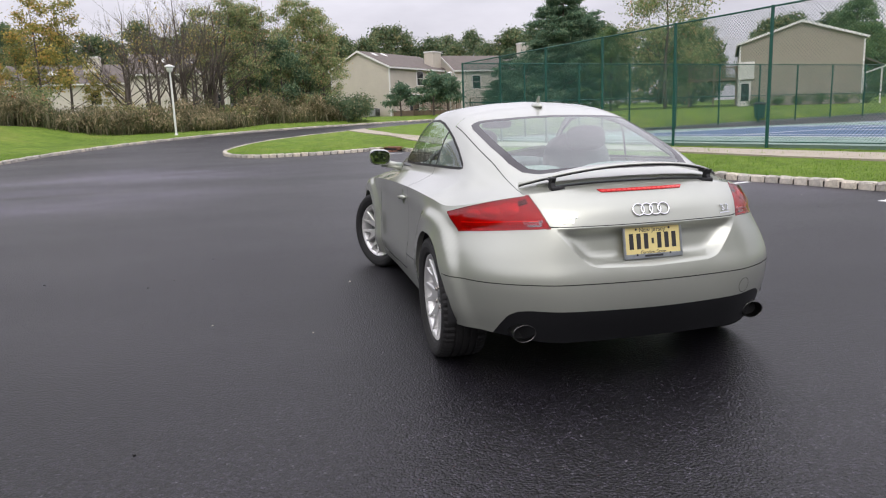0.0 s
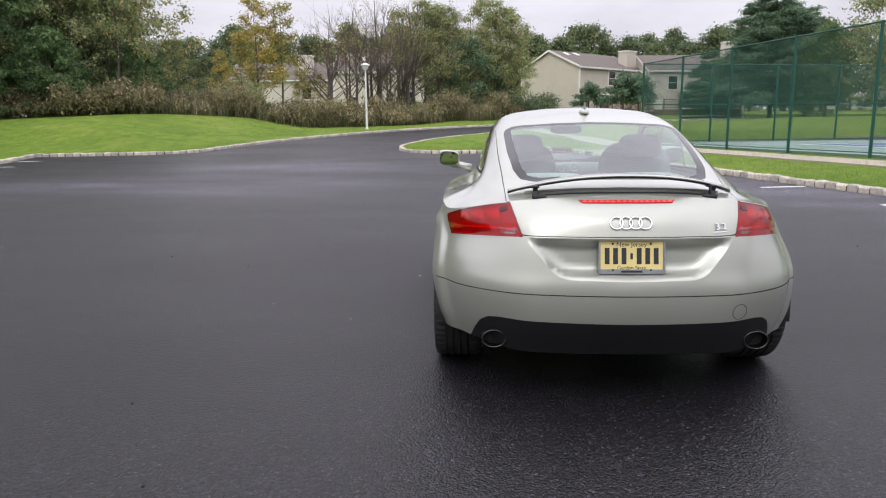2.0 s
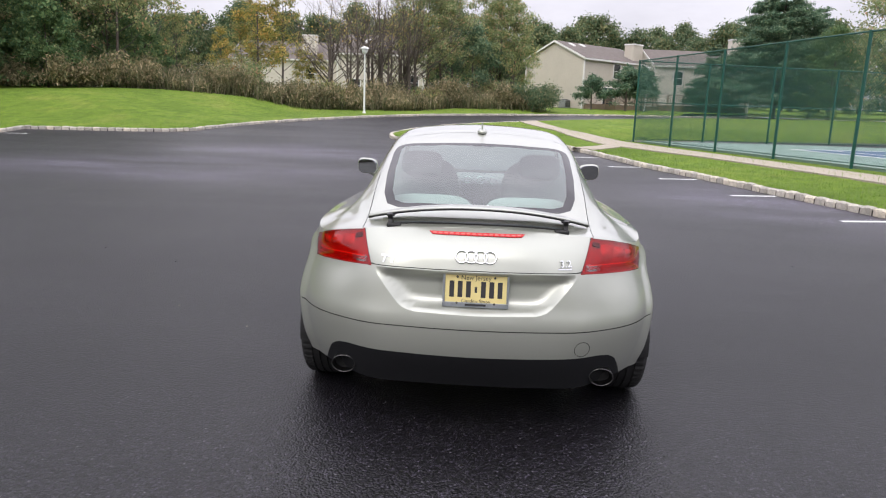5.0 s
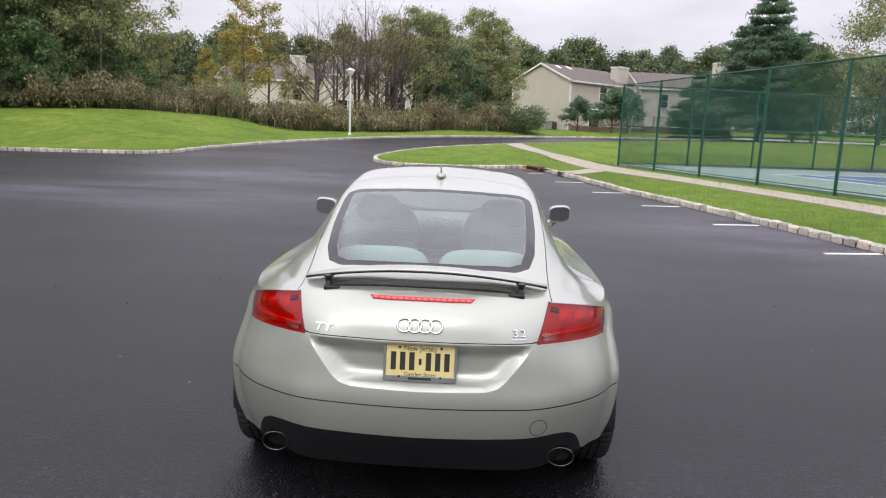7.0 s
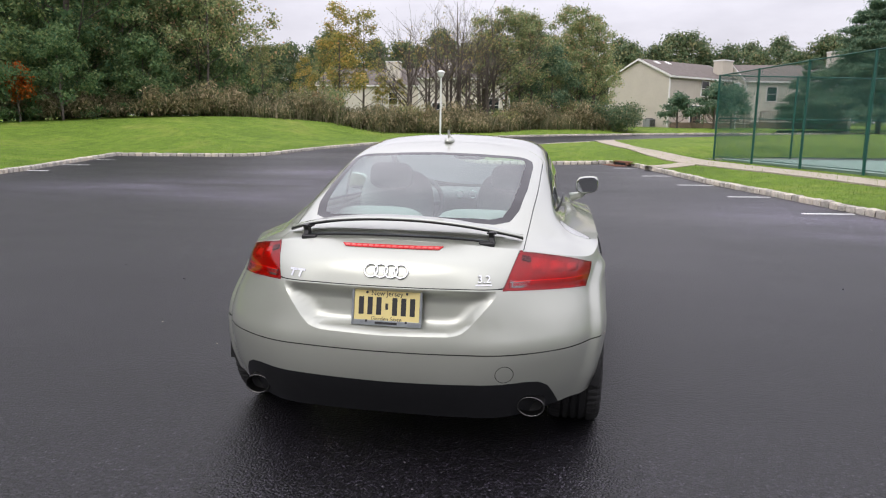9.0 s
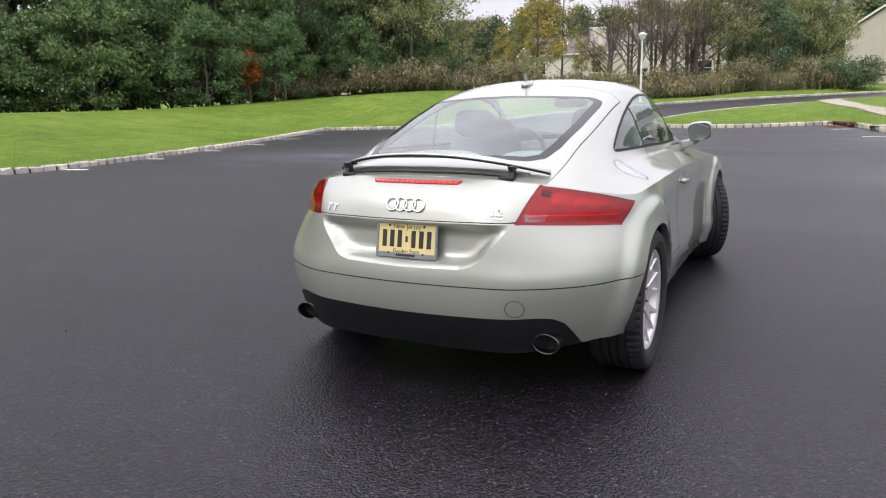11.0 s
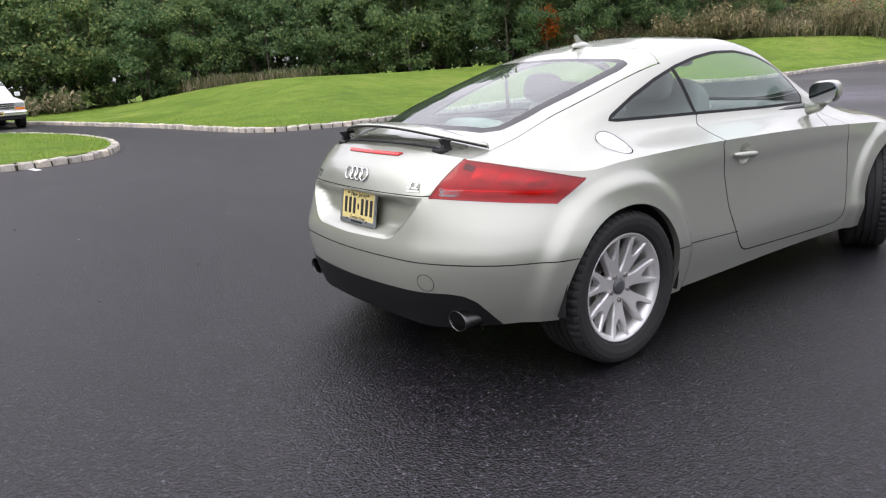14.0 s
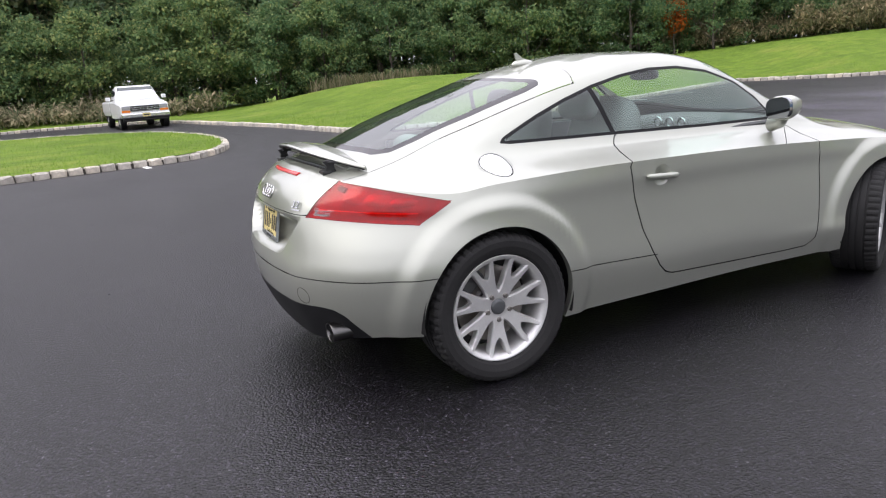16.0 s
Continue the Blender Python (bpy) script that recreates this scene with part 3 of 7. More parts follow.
# ---- lamp posts ----
def lamp_post(x, y, h, label):
    z = ground_at(x, y)
    top = thing("street_lamp", label, "street lamp", pose(x, y, z), "street lamps")
    part("pole", tube(bmesh.new(), [(0, 0, -0.3), (0, 0, 0.6), (0, 0, h - 0.42)], [0.065, 0.062, 0.045], 12), M_POST_W, top)
    part("base_collar", lathe(bmesh.new(), [(0.0, -0.05), (0.1, -0.05), (0.1, 0.06), (0.066, 0.1)], 14), M_POST_W, top)
    part("globe", lathe(bmesh.new(), [(0.07, h - 0.42), (0.15, h - 0.36), (0.21, h - 0.13), (0.0, h - 0.12)], 16), M_LAMPG, top, "frosted tapered lantern", True)
    part("cap", lathe(bmesh.new(), [(0.28, h - 0.14), (0.28, h - 0.11), (0.12, h - 0.02), (0.03, h), (0.0, h + 0.03)], 16), M_POST_W, top, "flat white lantern roof")
    return top


lamp_post(-7.95, 38.9, 3.9, "white street lamp with a lantern head on grass")
lamp_post(13.8, 64.0, 4.05, "white street lamp beside shrubs and townhouse")


# ---- houses ----
def gable_house(name, m, w, depth, eave, ridge, wall, label, windows=(), chimneys=(), skylights=(), boards=True, side_windows=()):
    """Ridge along local x (length w), gable ends at x = 0 and x = w; local y from 0 (front) to depth."""
    top = thing(name, label, "house", m)
    bm = bmesh.new()
    prof = [(0, -1.5), (0, eave), (depth / 2, ridge), (depth, eave), (depth, -1.5)]
    a = [bm.verts.new((0, y, z)) for y, z in prof]
    b = [bm.verts.new((w, y, z)) for y, z in prof]
    bm.faces.new(a[::-1])
    bm.faces.new(b)
    for i in range(4):
        if i in (0, 3):
            bm.faces.new((a[i], a[i + 1], b[i + 1], b[i]))
    part("wall", bm, wall, top)
    if boards:
        # lap siding: shallow boards on gable end and front
        bm = bmesh.new()
        k, bh = 0, 0.2
        z = -1.0
        while z < ridge - 0.1:
            half = depth / 2 if z + bh < eave else depth / 2 * max(0.0, (ridge - z - bh) / (ridge - eave))
            if half > 0.1:
                for xx, out in ((0, -0.03), (w, 0.03)):
                    q = [bm.verts.new(c) for c in ((xx + out, depth / 2 - half, z), (xx + out, depth / 2 + half, z), (xx + out * 0.1, depth / 2 + half, z + bh), (xx + out * 0.1, depth / 2 - half, z + bh))]
                    bm.faces.new(q)
                    q2 = [bm.verts.new(c) for c in ((xx + out, depth / 2 - half, z), (xx + out, depth / 2 + half, z), (xx, depth / 2 + half, z - 0.002), (xx, depth / 2 - half, z - 0.002))]
                    bm.faces.new(q2)
            if z + bh <= eave:
                q = [bm.verts.new(c) for c in ((0, -0.03, z), (w, -0.03, z), (w, -0.004, z + bh), (0, -0.004, z + bh))]
                bm.faces.new(q)
            z += bh
        sid = part("siding", bm, wall, top)
        sid["kind"] = "stuff"
    o = 0.22
    for s in (0, 1):
        bm = bmesh.new()
        y0, y1 = (-o, depth / 2) if s == 0 else (depth + o, depth / 2)
        zo = eave - o * (ridge - eave) / (depth / 2)
        q = [(-o, y0, zo), (w + o, y0, zo), (w + o, y1, ridge), (-o, y1, ridge)]
        t = [bm.verts.new((x, y, z + 0.14)) for x, y, z in q]
        l = [bm.verts.new((x, y, z + 0.02)) for x, y, z in q]
        bm.faces.new(t)
        bm.faces.new(l)
        for i in range(4):
            bm.faces.new((t[i], l[i], l[(i + 1) % 4], t[(i + 1) % 4]))
        part("roof", bm, M_SHINGLE, top, "brown shingle roof slope")
        part("gutter", boxed(-o, w + o, min(y0, y0 + (0.1 if s else -0.1)), max(y0, y0 + (0.1 if s else -0.1)), zo - 0.06, zo + 0.1), M_TRIM, top)
        for xx in (-o - 0.03, w + o - 0.01):
            bm = bmesh.new()
            r = [bm.verts.new(c) for c in ((xx, y0, zo - 0.04), (xx, y0, zo + 0.145), (xx, y1, ridge + 0.145), (xx, y1, ridge - 0.04))]
            r2 = [bm.verts.new((v.co.x + 0.04, v.co.y, v.co.z)) for v in r]
            bm.faces.new(r)
            bm.faces.new(r2[::-1])
            for i in range(4):
                bm.faces.new((r[i], r2[i], r2[(i + 1) % 4], r[(i + 1) % 4]))
            part("verge_board", bm, M_TRIM, top, "white verge board")
    for yy in (-0.06, depth - 0.06):
        for xx in (-0.06, w - 0.06):
            part("corner_trim", boxed(xx, xx + 0.12, yy, yy + 0.12, -1.0, eave - 0.15), M_TRIM, top)
    for x0, z0, ww, hh in windows:
        win = part("window", boxed(x0 - 0.08, x0 + ww + 0.08, -0.1, 0.02, z0 - 0.08, z0 + hh + 0.08, 0.01), M_TRIM, top)
        part("pane", boxed(x0, x0 + ww, -0.112, -0.03, z0, z0 + hh / 2 - 0.02), M_DARKGLASS, win)
        part("pane", boxed(x0, x0 + ww, -0.112, -0.03, z0 + hh / 2 + 0.02, z0 + hh), M_DARKGLASS, win)
    for y0, z0, ww, hh in side_windows:
        win = part("window", boxed(-0.1, 0.02, y0 - 0.08, y0 + ww + 0.08, z0 - 0.08, z0 + hh + 0.08, 0.01), M_TRIM, top)
        part("pane", boxed(-0.112, -0.03, y0, y0 + ww, z0, z0 + hh), M_DARKGLASS, win)
    for x0, y0, ww, dd, z1 in chimneys:
        ch = part("chimney", boxed(x0, x0 + ww, y0, y0 + dd, 0, z1, 0.02), wall, top, "square sided chimney stack")
        part("chimney_cap", boxed(x0 - 0.06, x0 + ww + 0.06, y0 - 0.06, y0 + dd + 0.06, z1, z1 + 0.12, 0.02), M_TRIM, ch)
    for x0, f, ww, hh in skylights:
        y0 = f * depth / 2
        z0 = eave + f * (ridge - eave)
        sl = (ridge - eave) / (depth / 2)
        bm = bmesh.new()
        q = [(x0, y0, z0), (x0 + ww, y0, z0), (x0 + ww, y0 + hh, z0 + hh * sl), (x0, y0 + hh, z0 + hh * sl)]
        t = [bm.verts.new((x, y, z + 0.2)) for x, y, z in q]
        l = [bm.verts.new((x, y, z + 0.1)) for x, y, z in q]
        bm.faces.new(t)
        for i in range(4):
            bm.faces.new((t[i], l[i], l[(i + 1) % 4], t[(i + 1) % 4]))
        part("skylight", bm, M_TRIM, top)
    return top


def facing(ax, ay, bx, by, z):
    """A house pose: its front corner at (ax, ay), its front running towards (bx, by)."""
    return pose(ax, ay, z, 0, 0, math.degrees(math.atan2(by - ay, bx - ax)))


gable_house("townhouse", facing(8.2, 66.0, 15.2, 73.14, 1.5), 10.5, 7.43, 5.05, 6.7, M_SIDING, "beige lap-sided two-storey townhouse with brown roof",
            windows=((4.7, 3.4, 1.05, 1.35), (7.3, 3.4, 0.85, 1.35), (3.2, 0.7, 1.6, 1.7)), chimneys=((8.5, 0.4, 1.7, 1.1, 6.95),), skylights=((1.4, 0.72, 0.5, 0.6), (3.2, 0.76, 0.5, 0.6)))
gable_house("townhouse", facing(15.9, 70.8, 25.8, 72.28, 1.5), 10.2, 7.4, 4.9, 6.6, M_SIDING2, "cream lap-sided townhouse with a tall chimney",
            windows=((2, 3.0, 0.9, 1.3), (5.4, 3.0, 0.9, 1.3)), chimneys=((7.4, -0.9, 1.7, 1.0, 7.55),))
gable_house("townhouse", facing(36.1, 50.8, 43.7, 45.7, 1.4) @ pose(0, 0, 0, 0, 0, 90) @ pose(0, -9.15, 0), 14, 9.15, 5.2, 6.7, M_SIDING3, "tan shingled two-storey townhouse end beside the court")
gable_house("townhouse", facing(-28.2, 70.5, -16.2, 71, 1.5), 12, 9, 4.4, 6.4, M_SIDING2, "cream townhouse with brown roofs behind the trees", windows=((2, 2.4, 0.9, 1.2), (8, 2.4, 0.9, 1.2)), chimneys=((7.4, 1.0, 1.5, 1.0, 6.9),), skylights=((4, 0.4, 0.7, 1.0),))
gable_house("townhouse", facing(-16.0, 67.0, -7.4, 67.4, 1.5), 8.6, 9, 4.9, 7.0, M_SIDING2, "cream townhouse with a bay window behind the hedge", windows=((6.6, 1.6, 1.5, 1.3), (1.4, 1.2, 0.9, 1.2)), skylights=((2.4, 0.5, 0.7, 1.0), (5.2, 0.4, 0.7, 1.0)))

annexe = facing(36.1, 50.8, 43.7, 45.7, 1.4)
porch = thing("porch", "small shingled lean-to porch on the tan townhouse", "porch", annexe)
bm = bmesh.new()
rq = [(9.15, .3, 3.55), (10.75, .3, 2.85), (10.75, 5.0, 2.85), (9.15, 5.0, 3.55)]
rt = [bm.verts.new((x, y, z + .12)) for x, y, z in rq]
rl = [bm.verts.new(c) for c in rq]
bm.faces.new(rt)
bm.faces.new(rl[::-1])
for i in range(4):
    bm.faces.new((rt[i], rl[i], rl[(i + 1) % 4], rt[(i + 1) % 4]))
part("roof", bm, M_SHINGLE, porch)
part("gutter", boxed(10.72, 10.84, .25, 5.05, 2.8, 2.95), M_TRIM, porch)
part("post", boxed(10.5, 10.62, .4, .52, -.3, 2.86), M_TRIM, porch)
part("drainpipe", tube(bmesh.new(), [(10.7, .3, 2.78), (9.3, .02, 2.35), (9.27, -.05, 2.2), (9.27, -.05, -.2)], .05, 8), M_TRIM, porch, "white drainpipe")
shed = thing("wooden_deck", "dark raised deck with white lattice beside the tan townhouse", "deck", annexe)
part("deck_floor", boxed(-4.2, -.15, .2, 3.6, 2.3, 2.5), M_DECK, shed)
for x in (-4.1, -2.1, -.3):
    part("post", boxed(x, x + .14, .25, .39, -.4, 3.5), M_DECK, shed)
part("rail", boxed(-4.2, -.15, .24, .32, 3.35, 3.45), M_DECK, shed)
for k in range(18):
    part("baluster", boxed(-4.1 + k * .22, -4.05 + k * .22, .26, .31, 2.5, 3.38), M_DECK, shed)
part("lattice_screen", boxed(-.1, 1.15, -.2, -.14, 2.3, 3.75), M_TRIM, shed, "white lattice screen")
part("white_door", boxed(.0, .95, -.13, -.03, -.2, 2.15), M_TRIM, shed, "white door under the deck")
part("door_pane", boxed(.17, .78, -.15, -.13, .5, 1.95), M_DARKGLASS, shed)


def wooden_deck(m, w, d, h):
    """A low timber deck: boards, fascia, posts and a slatted balustrade; local x along the house, y outwards negative."""
    top = thing("wooden_deck", "weathered brown timber deck behind the townhouse", "deck", m)
    for k in range(int(d / 0.2)):
        part("deck_board", boxed(0, w, -0.2 * k - 0.19, -0.2 * k, h - 0.04, h), M_DECK, top)
    part("fascia", boxed(0, w, -d - 0.04, -d, -0.2, h), M_DECK, top)
    part("fascia", boxed(-0.04, 0, -d, 0, -0.2, h), M_DECK, top)
    for k in range(int(w / 1.6) + 1):
        part("post", boxed(k * 1.6 - 0.05, k * 1.6 + 0.05, -d - 0.09, -d + 0.01, -0.3, h + 1.0), M_DECK, top)
    for z in (h + 0.12, h + 0.94):
        part("rail", boxed(0, w, -d - 0.07, -d - 0.02, z, z + 0.07), M_DECK, top)
    for k in range(int(w / 0.2)):
        part("baluster", boxed(k * 0.2 + 0.08, k * 0.2 + 0.12, -d - 0.065, -d - 0.025, h + 0.12, h + 0.98), M_DECK, top)
    return top


wooden_deck(facing(8.2, 66.0, 15.2, 73.14, ground_at(12, 67)) @ pose(0.3, -0.1, 0), 9.0, 2.4, 0.45)
wooden_deck(facing(15.9, 70.8, 25.8, 72.28, ground_at(21, 70)) @ pose(0.6, -0.1, 0), 8.0, 2.4, 0.55)
ac = thing("air_conditioner", "grey outdoor air conditioner beside the townhouse wall", "air conditioner", pose(6.6, 66.5, ground_at(6.6, 66.5), 0, 0, 45))
part("casing", boxed(-0.42, 0.42, -0.42, 0.42, 0, 0.78, 0.04), M_GREYM, ac)
for k in range(7):
    part("louvre", boxed(-0.36, 0.36, -0.435, -0.42, 0.1 + 0.09 * k, 0.15 + 0.09 * k), M_BLACKP, ac)
part("fan_guard", lathe(bmesh.new(), [(0.0, 0.79), (0.34, 0.79), (0.36, 0.81), (0.34, 0.83), (0.0, 0.83)], 16), M_BLACKP, ac)


# ---- plants ----
def leaf_cloud(clumps, count, size, seed, droop=0.3, aspect=0.6):
    """Leaves scattered in ellipsoidal clumps (x, y, z, rx, ry, rz); denser towards the outside."""
    r = np.random.RandomState(seed)
    C = np.array(clumps, float)
    vol = C[:, 3] * C[:, 4] * C[:, 5]
    pick = r.choice(len(C), count, p=vol ** 0.8 / (vol ** 0.8).sum())
    d = r.normal(size=(count, 3))
    d /= np.linalg.norm(d, axis=1)[:, None]
    rad = r.uniform(0.05, 1.0, count) ** 0.55 * r.uniform(0.6, 1.4, count)
    P = C[pick, :3] + d * C[pick, 3:] * rad[:, None]
    n = d * 0.4 + r.normal(size=(count, 3)) * 0.5 + np.array([0, 0, 0.55])
    n /= np.linalg.norm(n, axis=1)[:, None]
    t = np.cross(n, r.normal(size=(count, 3)))
    t /= np.linalg.norm(t, axis=1)[:, None]
    t[:, 2] -= droop
    b = np.cross(n, t)
    s = size * r.uniform(0.6, 1.35, count)[:, None]
    q0, q1 = P - t * s * 0.5, P + b * s * aspect * 0.5 + n * s * 0.06
    q2, q3 = P + t * s * 0.5, P - b * s * aspect * 0.5 + n * s * 0.06
    V = np.stack([q0, q1, q2, q3], 1).reshape(-1, 3)
    F = np.arange(count * 4).reshape(-1, 4)
    return V.tolist(), F.tolist()


def limbs(bm, base, h, r0, n, seed, spread=0.5, low=0.3, up=0.7, sub=2):
    """A tapered trunk with limbs; returns limb ends."""
    r = random.Random(seed)
    lean = Vector((r.uniform(-0.04, 0.04), r.uniform(-0.04, 0.04), 0))
    pts = [Vector(base) + Vector((0, 0, h * t)) + lean * h * t * t + Vector((r.uniform(-1, 1), r.uniform(-1, 1), 0)) * (0.012 * h if 0 < t < 1 else 0) for t in (0, 0.15, 0.35, 0.55, 0.78, 1)]
    tube(bm, pts, [r0 * 1.25, r0, r0 * 0.8, r0 * 0.58, r0 * 0.34, r0 * 0.1], 8)
    ends = [pts[-1]]
    for k in range(n):
        t = low + (0.95 - low) * (k + r.random()) / n
        i = min(4, max(0, [j for j, q in enumerate((0, 0.15, 0.35, 0.55, 0.78)) if q <= t][-1]))
        p = pts[i].lerp(pts[i + 1], (t - (0, 0.15, 0.35, 0.55, 0.78)[i]) / ((0.15, 0.35, 0.55, 0.78, 1.0)[i] - (0, 0.15, 0.35, 0.55, 0.78)[i]))
        a = k * 2.4 + r.uniform(-0.4, 0.4)
        L = h * spread * (1.05 - t) * r.uniform(0.75, 1.2) + 0.05 * h
        d = Vector((math.cos(a), math.sin(a), up + r.uniform(-0.2, 0.3))).normalized()
        mid = p + d * L * 0.5 + Vector((0, 0, -0.03 * L))
        e = p + d * L + Vector((0, 0, 0.1 * L))
        rr = r0 * 0.42 * (1.1 - t)
        tube(bm, [p, mid, e], [rr, rr * 0.6, rr * 0.15], 5, False)
        ends.append(e)
        for s in range(sub):
            q = p.lerp(e, r.uniform(0.35, 0.85))
            d2 = (d + Vector((r.uniform(-1, 1), r.uniform(-1, 1), r.uniform(-0.2, 0.8)))).normalized()
            e2 = q + d2 * L * r.uniform(0.3, 0.55)
            tube(bm, [q, e2], [rr * 0.4, rr * 0.08], 4, False)
            ends.append(e2)
    return ends


def make_tree(label, h, crown_r, leaves, size, mat, seed, low=0.25, clump=0.22, spread=0.5, n=12, extra=0, trunk=0.16, group="woodland trees", flat=0.75):
    top = thing("tree", label, "tree", group=group)
    bm = bmesh.new()
    ends = limbs(bm, (0, 0, -0.3), h * 0.94, trunk, n, seed, spread, low)
    part("trunk", bm, M_BARK, top, "", True)
    r = random.Random(seed + 5)
    cl = []
    for e in ends:
        c = crown_r * clump * 2 * r.uniform(0.75, 1.3)
        cl.append((e.x, e.y, e.z, c, c, c * flat))
    for k in range(extra):
        a, t = r.uniform(0, 6.28), r.uniform(low * 0.5, 0.95)
        rr = crown_r * r.uniform(0.55, 1.0) * math.sin(math.pi * min(1, 0.2 + t * 0.85))
        c = crown_r * clump * 2 * r.uniform(0.6, 1.1)
        cl.append((math.cos(a) * rr, math.sin(a) * rr, t * h, c, c, c * flat))
    v, f = leaf_cloud(cl, leaves, size, seed)
    data_ob("crown", v, f, mat, top)
    return top


TREES = {
    "maple": make_tree("large green maple with dense drooping leaves", 13.5, 4.6, 21000, 0.21, M_LEAF, 11, 0.12, 0.115, 0.42, 18, 120, 0.2, flat=0.55),
    "maple_b": make_tree("dense dark green woodland tree", 12.0, 4.0, 19000, 0.195, M_LEAF, 23, 0.1, 0.115, 0.4, 16, 110, 0.17, flat=0.55),
    "tall": make_tree("tall slender green tree with an open crown", 14.5, 3.2, 11000, 0.20, M_LEAF, 37, 0.3, 0.15, 0.3, 16, 18, 0.15, flat=0.6),
    "olive": make_tree("tall olive-green tree with brownish leaf tips", 11.0, 2.9, 8000, 0.155, M_LEAF_OL, 43, 0.14, 0.115, 0.34, 20, 46, 0.11, flat=0.7),
    "olive_b": make_tree("slender grey-green tree with several stems", 10.0, 2.3, 6500, 0.145, M_LEAF_OL, 47, 0.16, 0.13, 0.32, 20, 18, 0.09, flat=0.8),
    "shade": make_tree("tall light green maple behind the tennis court", 13.0, 4.4, 15000, 0.19, M_LEAF_OL, 83, 0.16, 0.15, 0.4, 18, 70, 0.16, flat=0.6),
    "thin": make_tree("thin young tree with sparse yellowing leaves", 8.0, 1.7, 4200, 0.14, M_LEAF_Y, 41, 0.2, 0.15, 0.26, 16, 4, 0.08, flat=0.9),
    "dark": make_tree("compact dark green evergreen beside the houses", 7.2, 1.9, 7000, 0.17, M_NEEDLE, 49, 0.05, 0.18, 0.3, 14, 24, 0.09),
    "under": make_tree("leafy green understorey tree", 6.0, 2.8, 11000, 0.165, M_LEAF, 53, 0.05, 0.12, 0.5, 14, 70, 0.08, flat=0.6),
    "orange": make_tree("small tree with orange autumn leaves", 3.6, 1.0, 1600, 0.15, M_LEAF_O, 59, 0.35, 0.24, 0.3, 8, 4, 0.06),
    "small_pine": make_tree("small bushy dark green pine", 3.6, 1.5, 5200, 0.17, M_NEEDLE, 61, 0.12, 0.17, 0.5, 13, 6, 0.09, "pines", 0.55),
}


def bare_tree(label, h, seed):
    top = thing("tree", label, "tree", group="bare trees")
    bm = bmesh.new()
    r = random.Random(seed)
    for k in range(3):
        ends = limbs(bm, (r.uniform(-0.35, 0.35), r.uniform(-0.35, 0.35), -0.3), h * r.uniform(0.75, 1), 0.12, 14, seed + k, 0.8, 0.25, 0.85, 8)
    part("trunk", bm, M_BARK, top)
    v, f = leaf_cloud([(0, 0, h * 0.7, h * 0.25, h * 0.25, h * 0.25)], 420, 0.12, seed)
    data_ob("crown", v, f, M_LEAF_Y, top, "few remaining dry leaves")
    return top


TREES["far_a"] = make_tree("broad green tree in the far tree line", 13.0, 4.8, 8000, 0.40, M_LEAF_FAR, 101, 0.05, 0.17, 0.42, 14, 44, 0.2, "far trees", 0.65)
TREES["far_b"] = make_tree("tall olive-green tree in the far tree line", 14.5, 4.2, 7500, 0.38, M_LEAF_FAR, 107, 0.05, 0.17, 0.36, 14, 40, 0.2, "far trees", 0.65)
TREES["bare"] = bare_tree("nearly leafless tree with dark branching stems", 8.5, 71)


def pine(label, h, r0, seed, tiers, per, size):
    top = thing("pine_tree", label, "pine tree", group="pines")
    bm = bmesh.new()
    tube(bm, [(0, 0, -0.3), (0.05, 0, h * 0.5), (0, 0.04, h)], [0.22 * h / 14, 0.14 * h / 14, 0.02], 8)
    r = random.Random(seed)
    cl = []
    for i in range(tiers):
        t = 0.1 + 0.88 * (i + r.uniform(-0.25, 0.25) * (0 < i < tiers - 1)) / (tiers - 1)
        R = r0 * (1 - t) ** 0.75 + 0.15
        for k in range(per):
            a = r.uniform(0, 6.28)
            L = R * r.uniform(0.55, 1.1)
            p, e = Vector((0, 0, h * t)), Vector((math.cos(a) * L, math.sin(a) * L, h * t + r.uniform(-0.02, 0.26) * L))
            tube(bm, [p, e], [0.035, 0.008], 4, False)
            for q in (0.55, 0.85, 1.0):
                m = p.lerp(e, q)
                cl.append((m.x, m.y, m.z + 0.05, 0.2 * L + 0.15, 0.2 * L + 0.15, 0.055 * L + 0.1))
    part("trunk", bm, M_BARK, top)
    v, f = leaf_cloud(cl, len(cl) * size[0], size[1], seed, 0.0, 0.18)
    data_ob("crown", v, f, M_NEEDLE, top)
    return top


TREES["pine"] = pine("tall layered white pine with blue-green needles", 12.2, 5.2, 83, 19, 20, (70, 0.40))

used = set()


def plant(kind, x, y, s=1.0, turn=None, dz=0.0):
    src = TREES[kind]
    m = pose(x, y, ground_at(x, y) + dz, 0, 0, rng.uniform(0, 360) if turn is None else turn) @ Matrix.Scale(1, 4)
    if kind in used:
        ob = copy_thing(src, m)
    else:
        used.add(kind)
        ob = src
        ob.matrix_basis = m
    ob.scale = (s, s, s * rng.uniform(0.93, 1.07))
    return ob


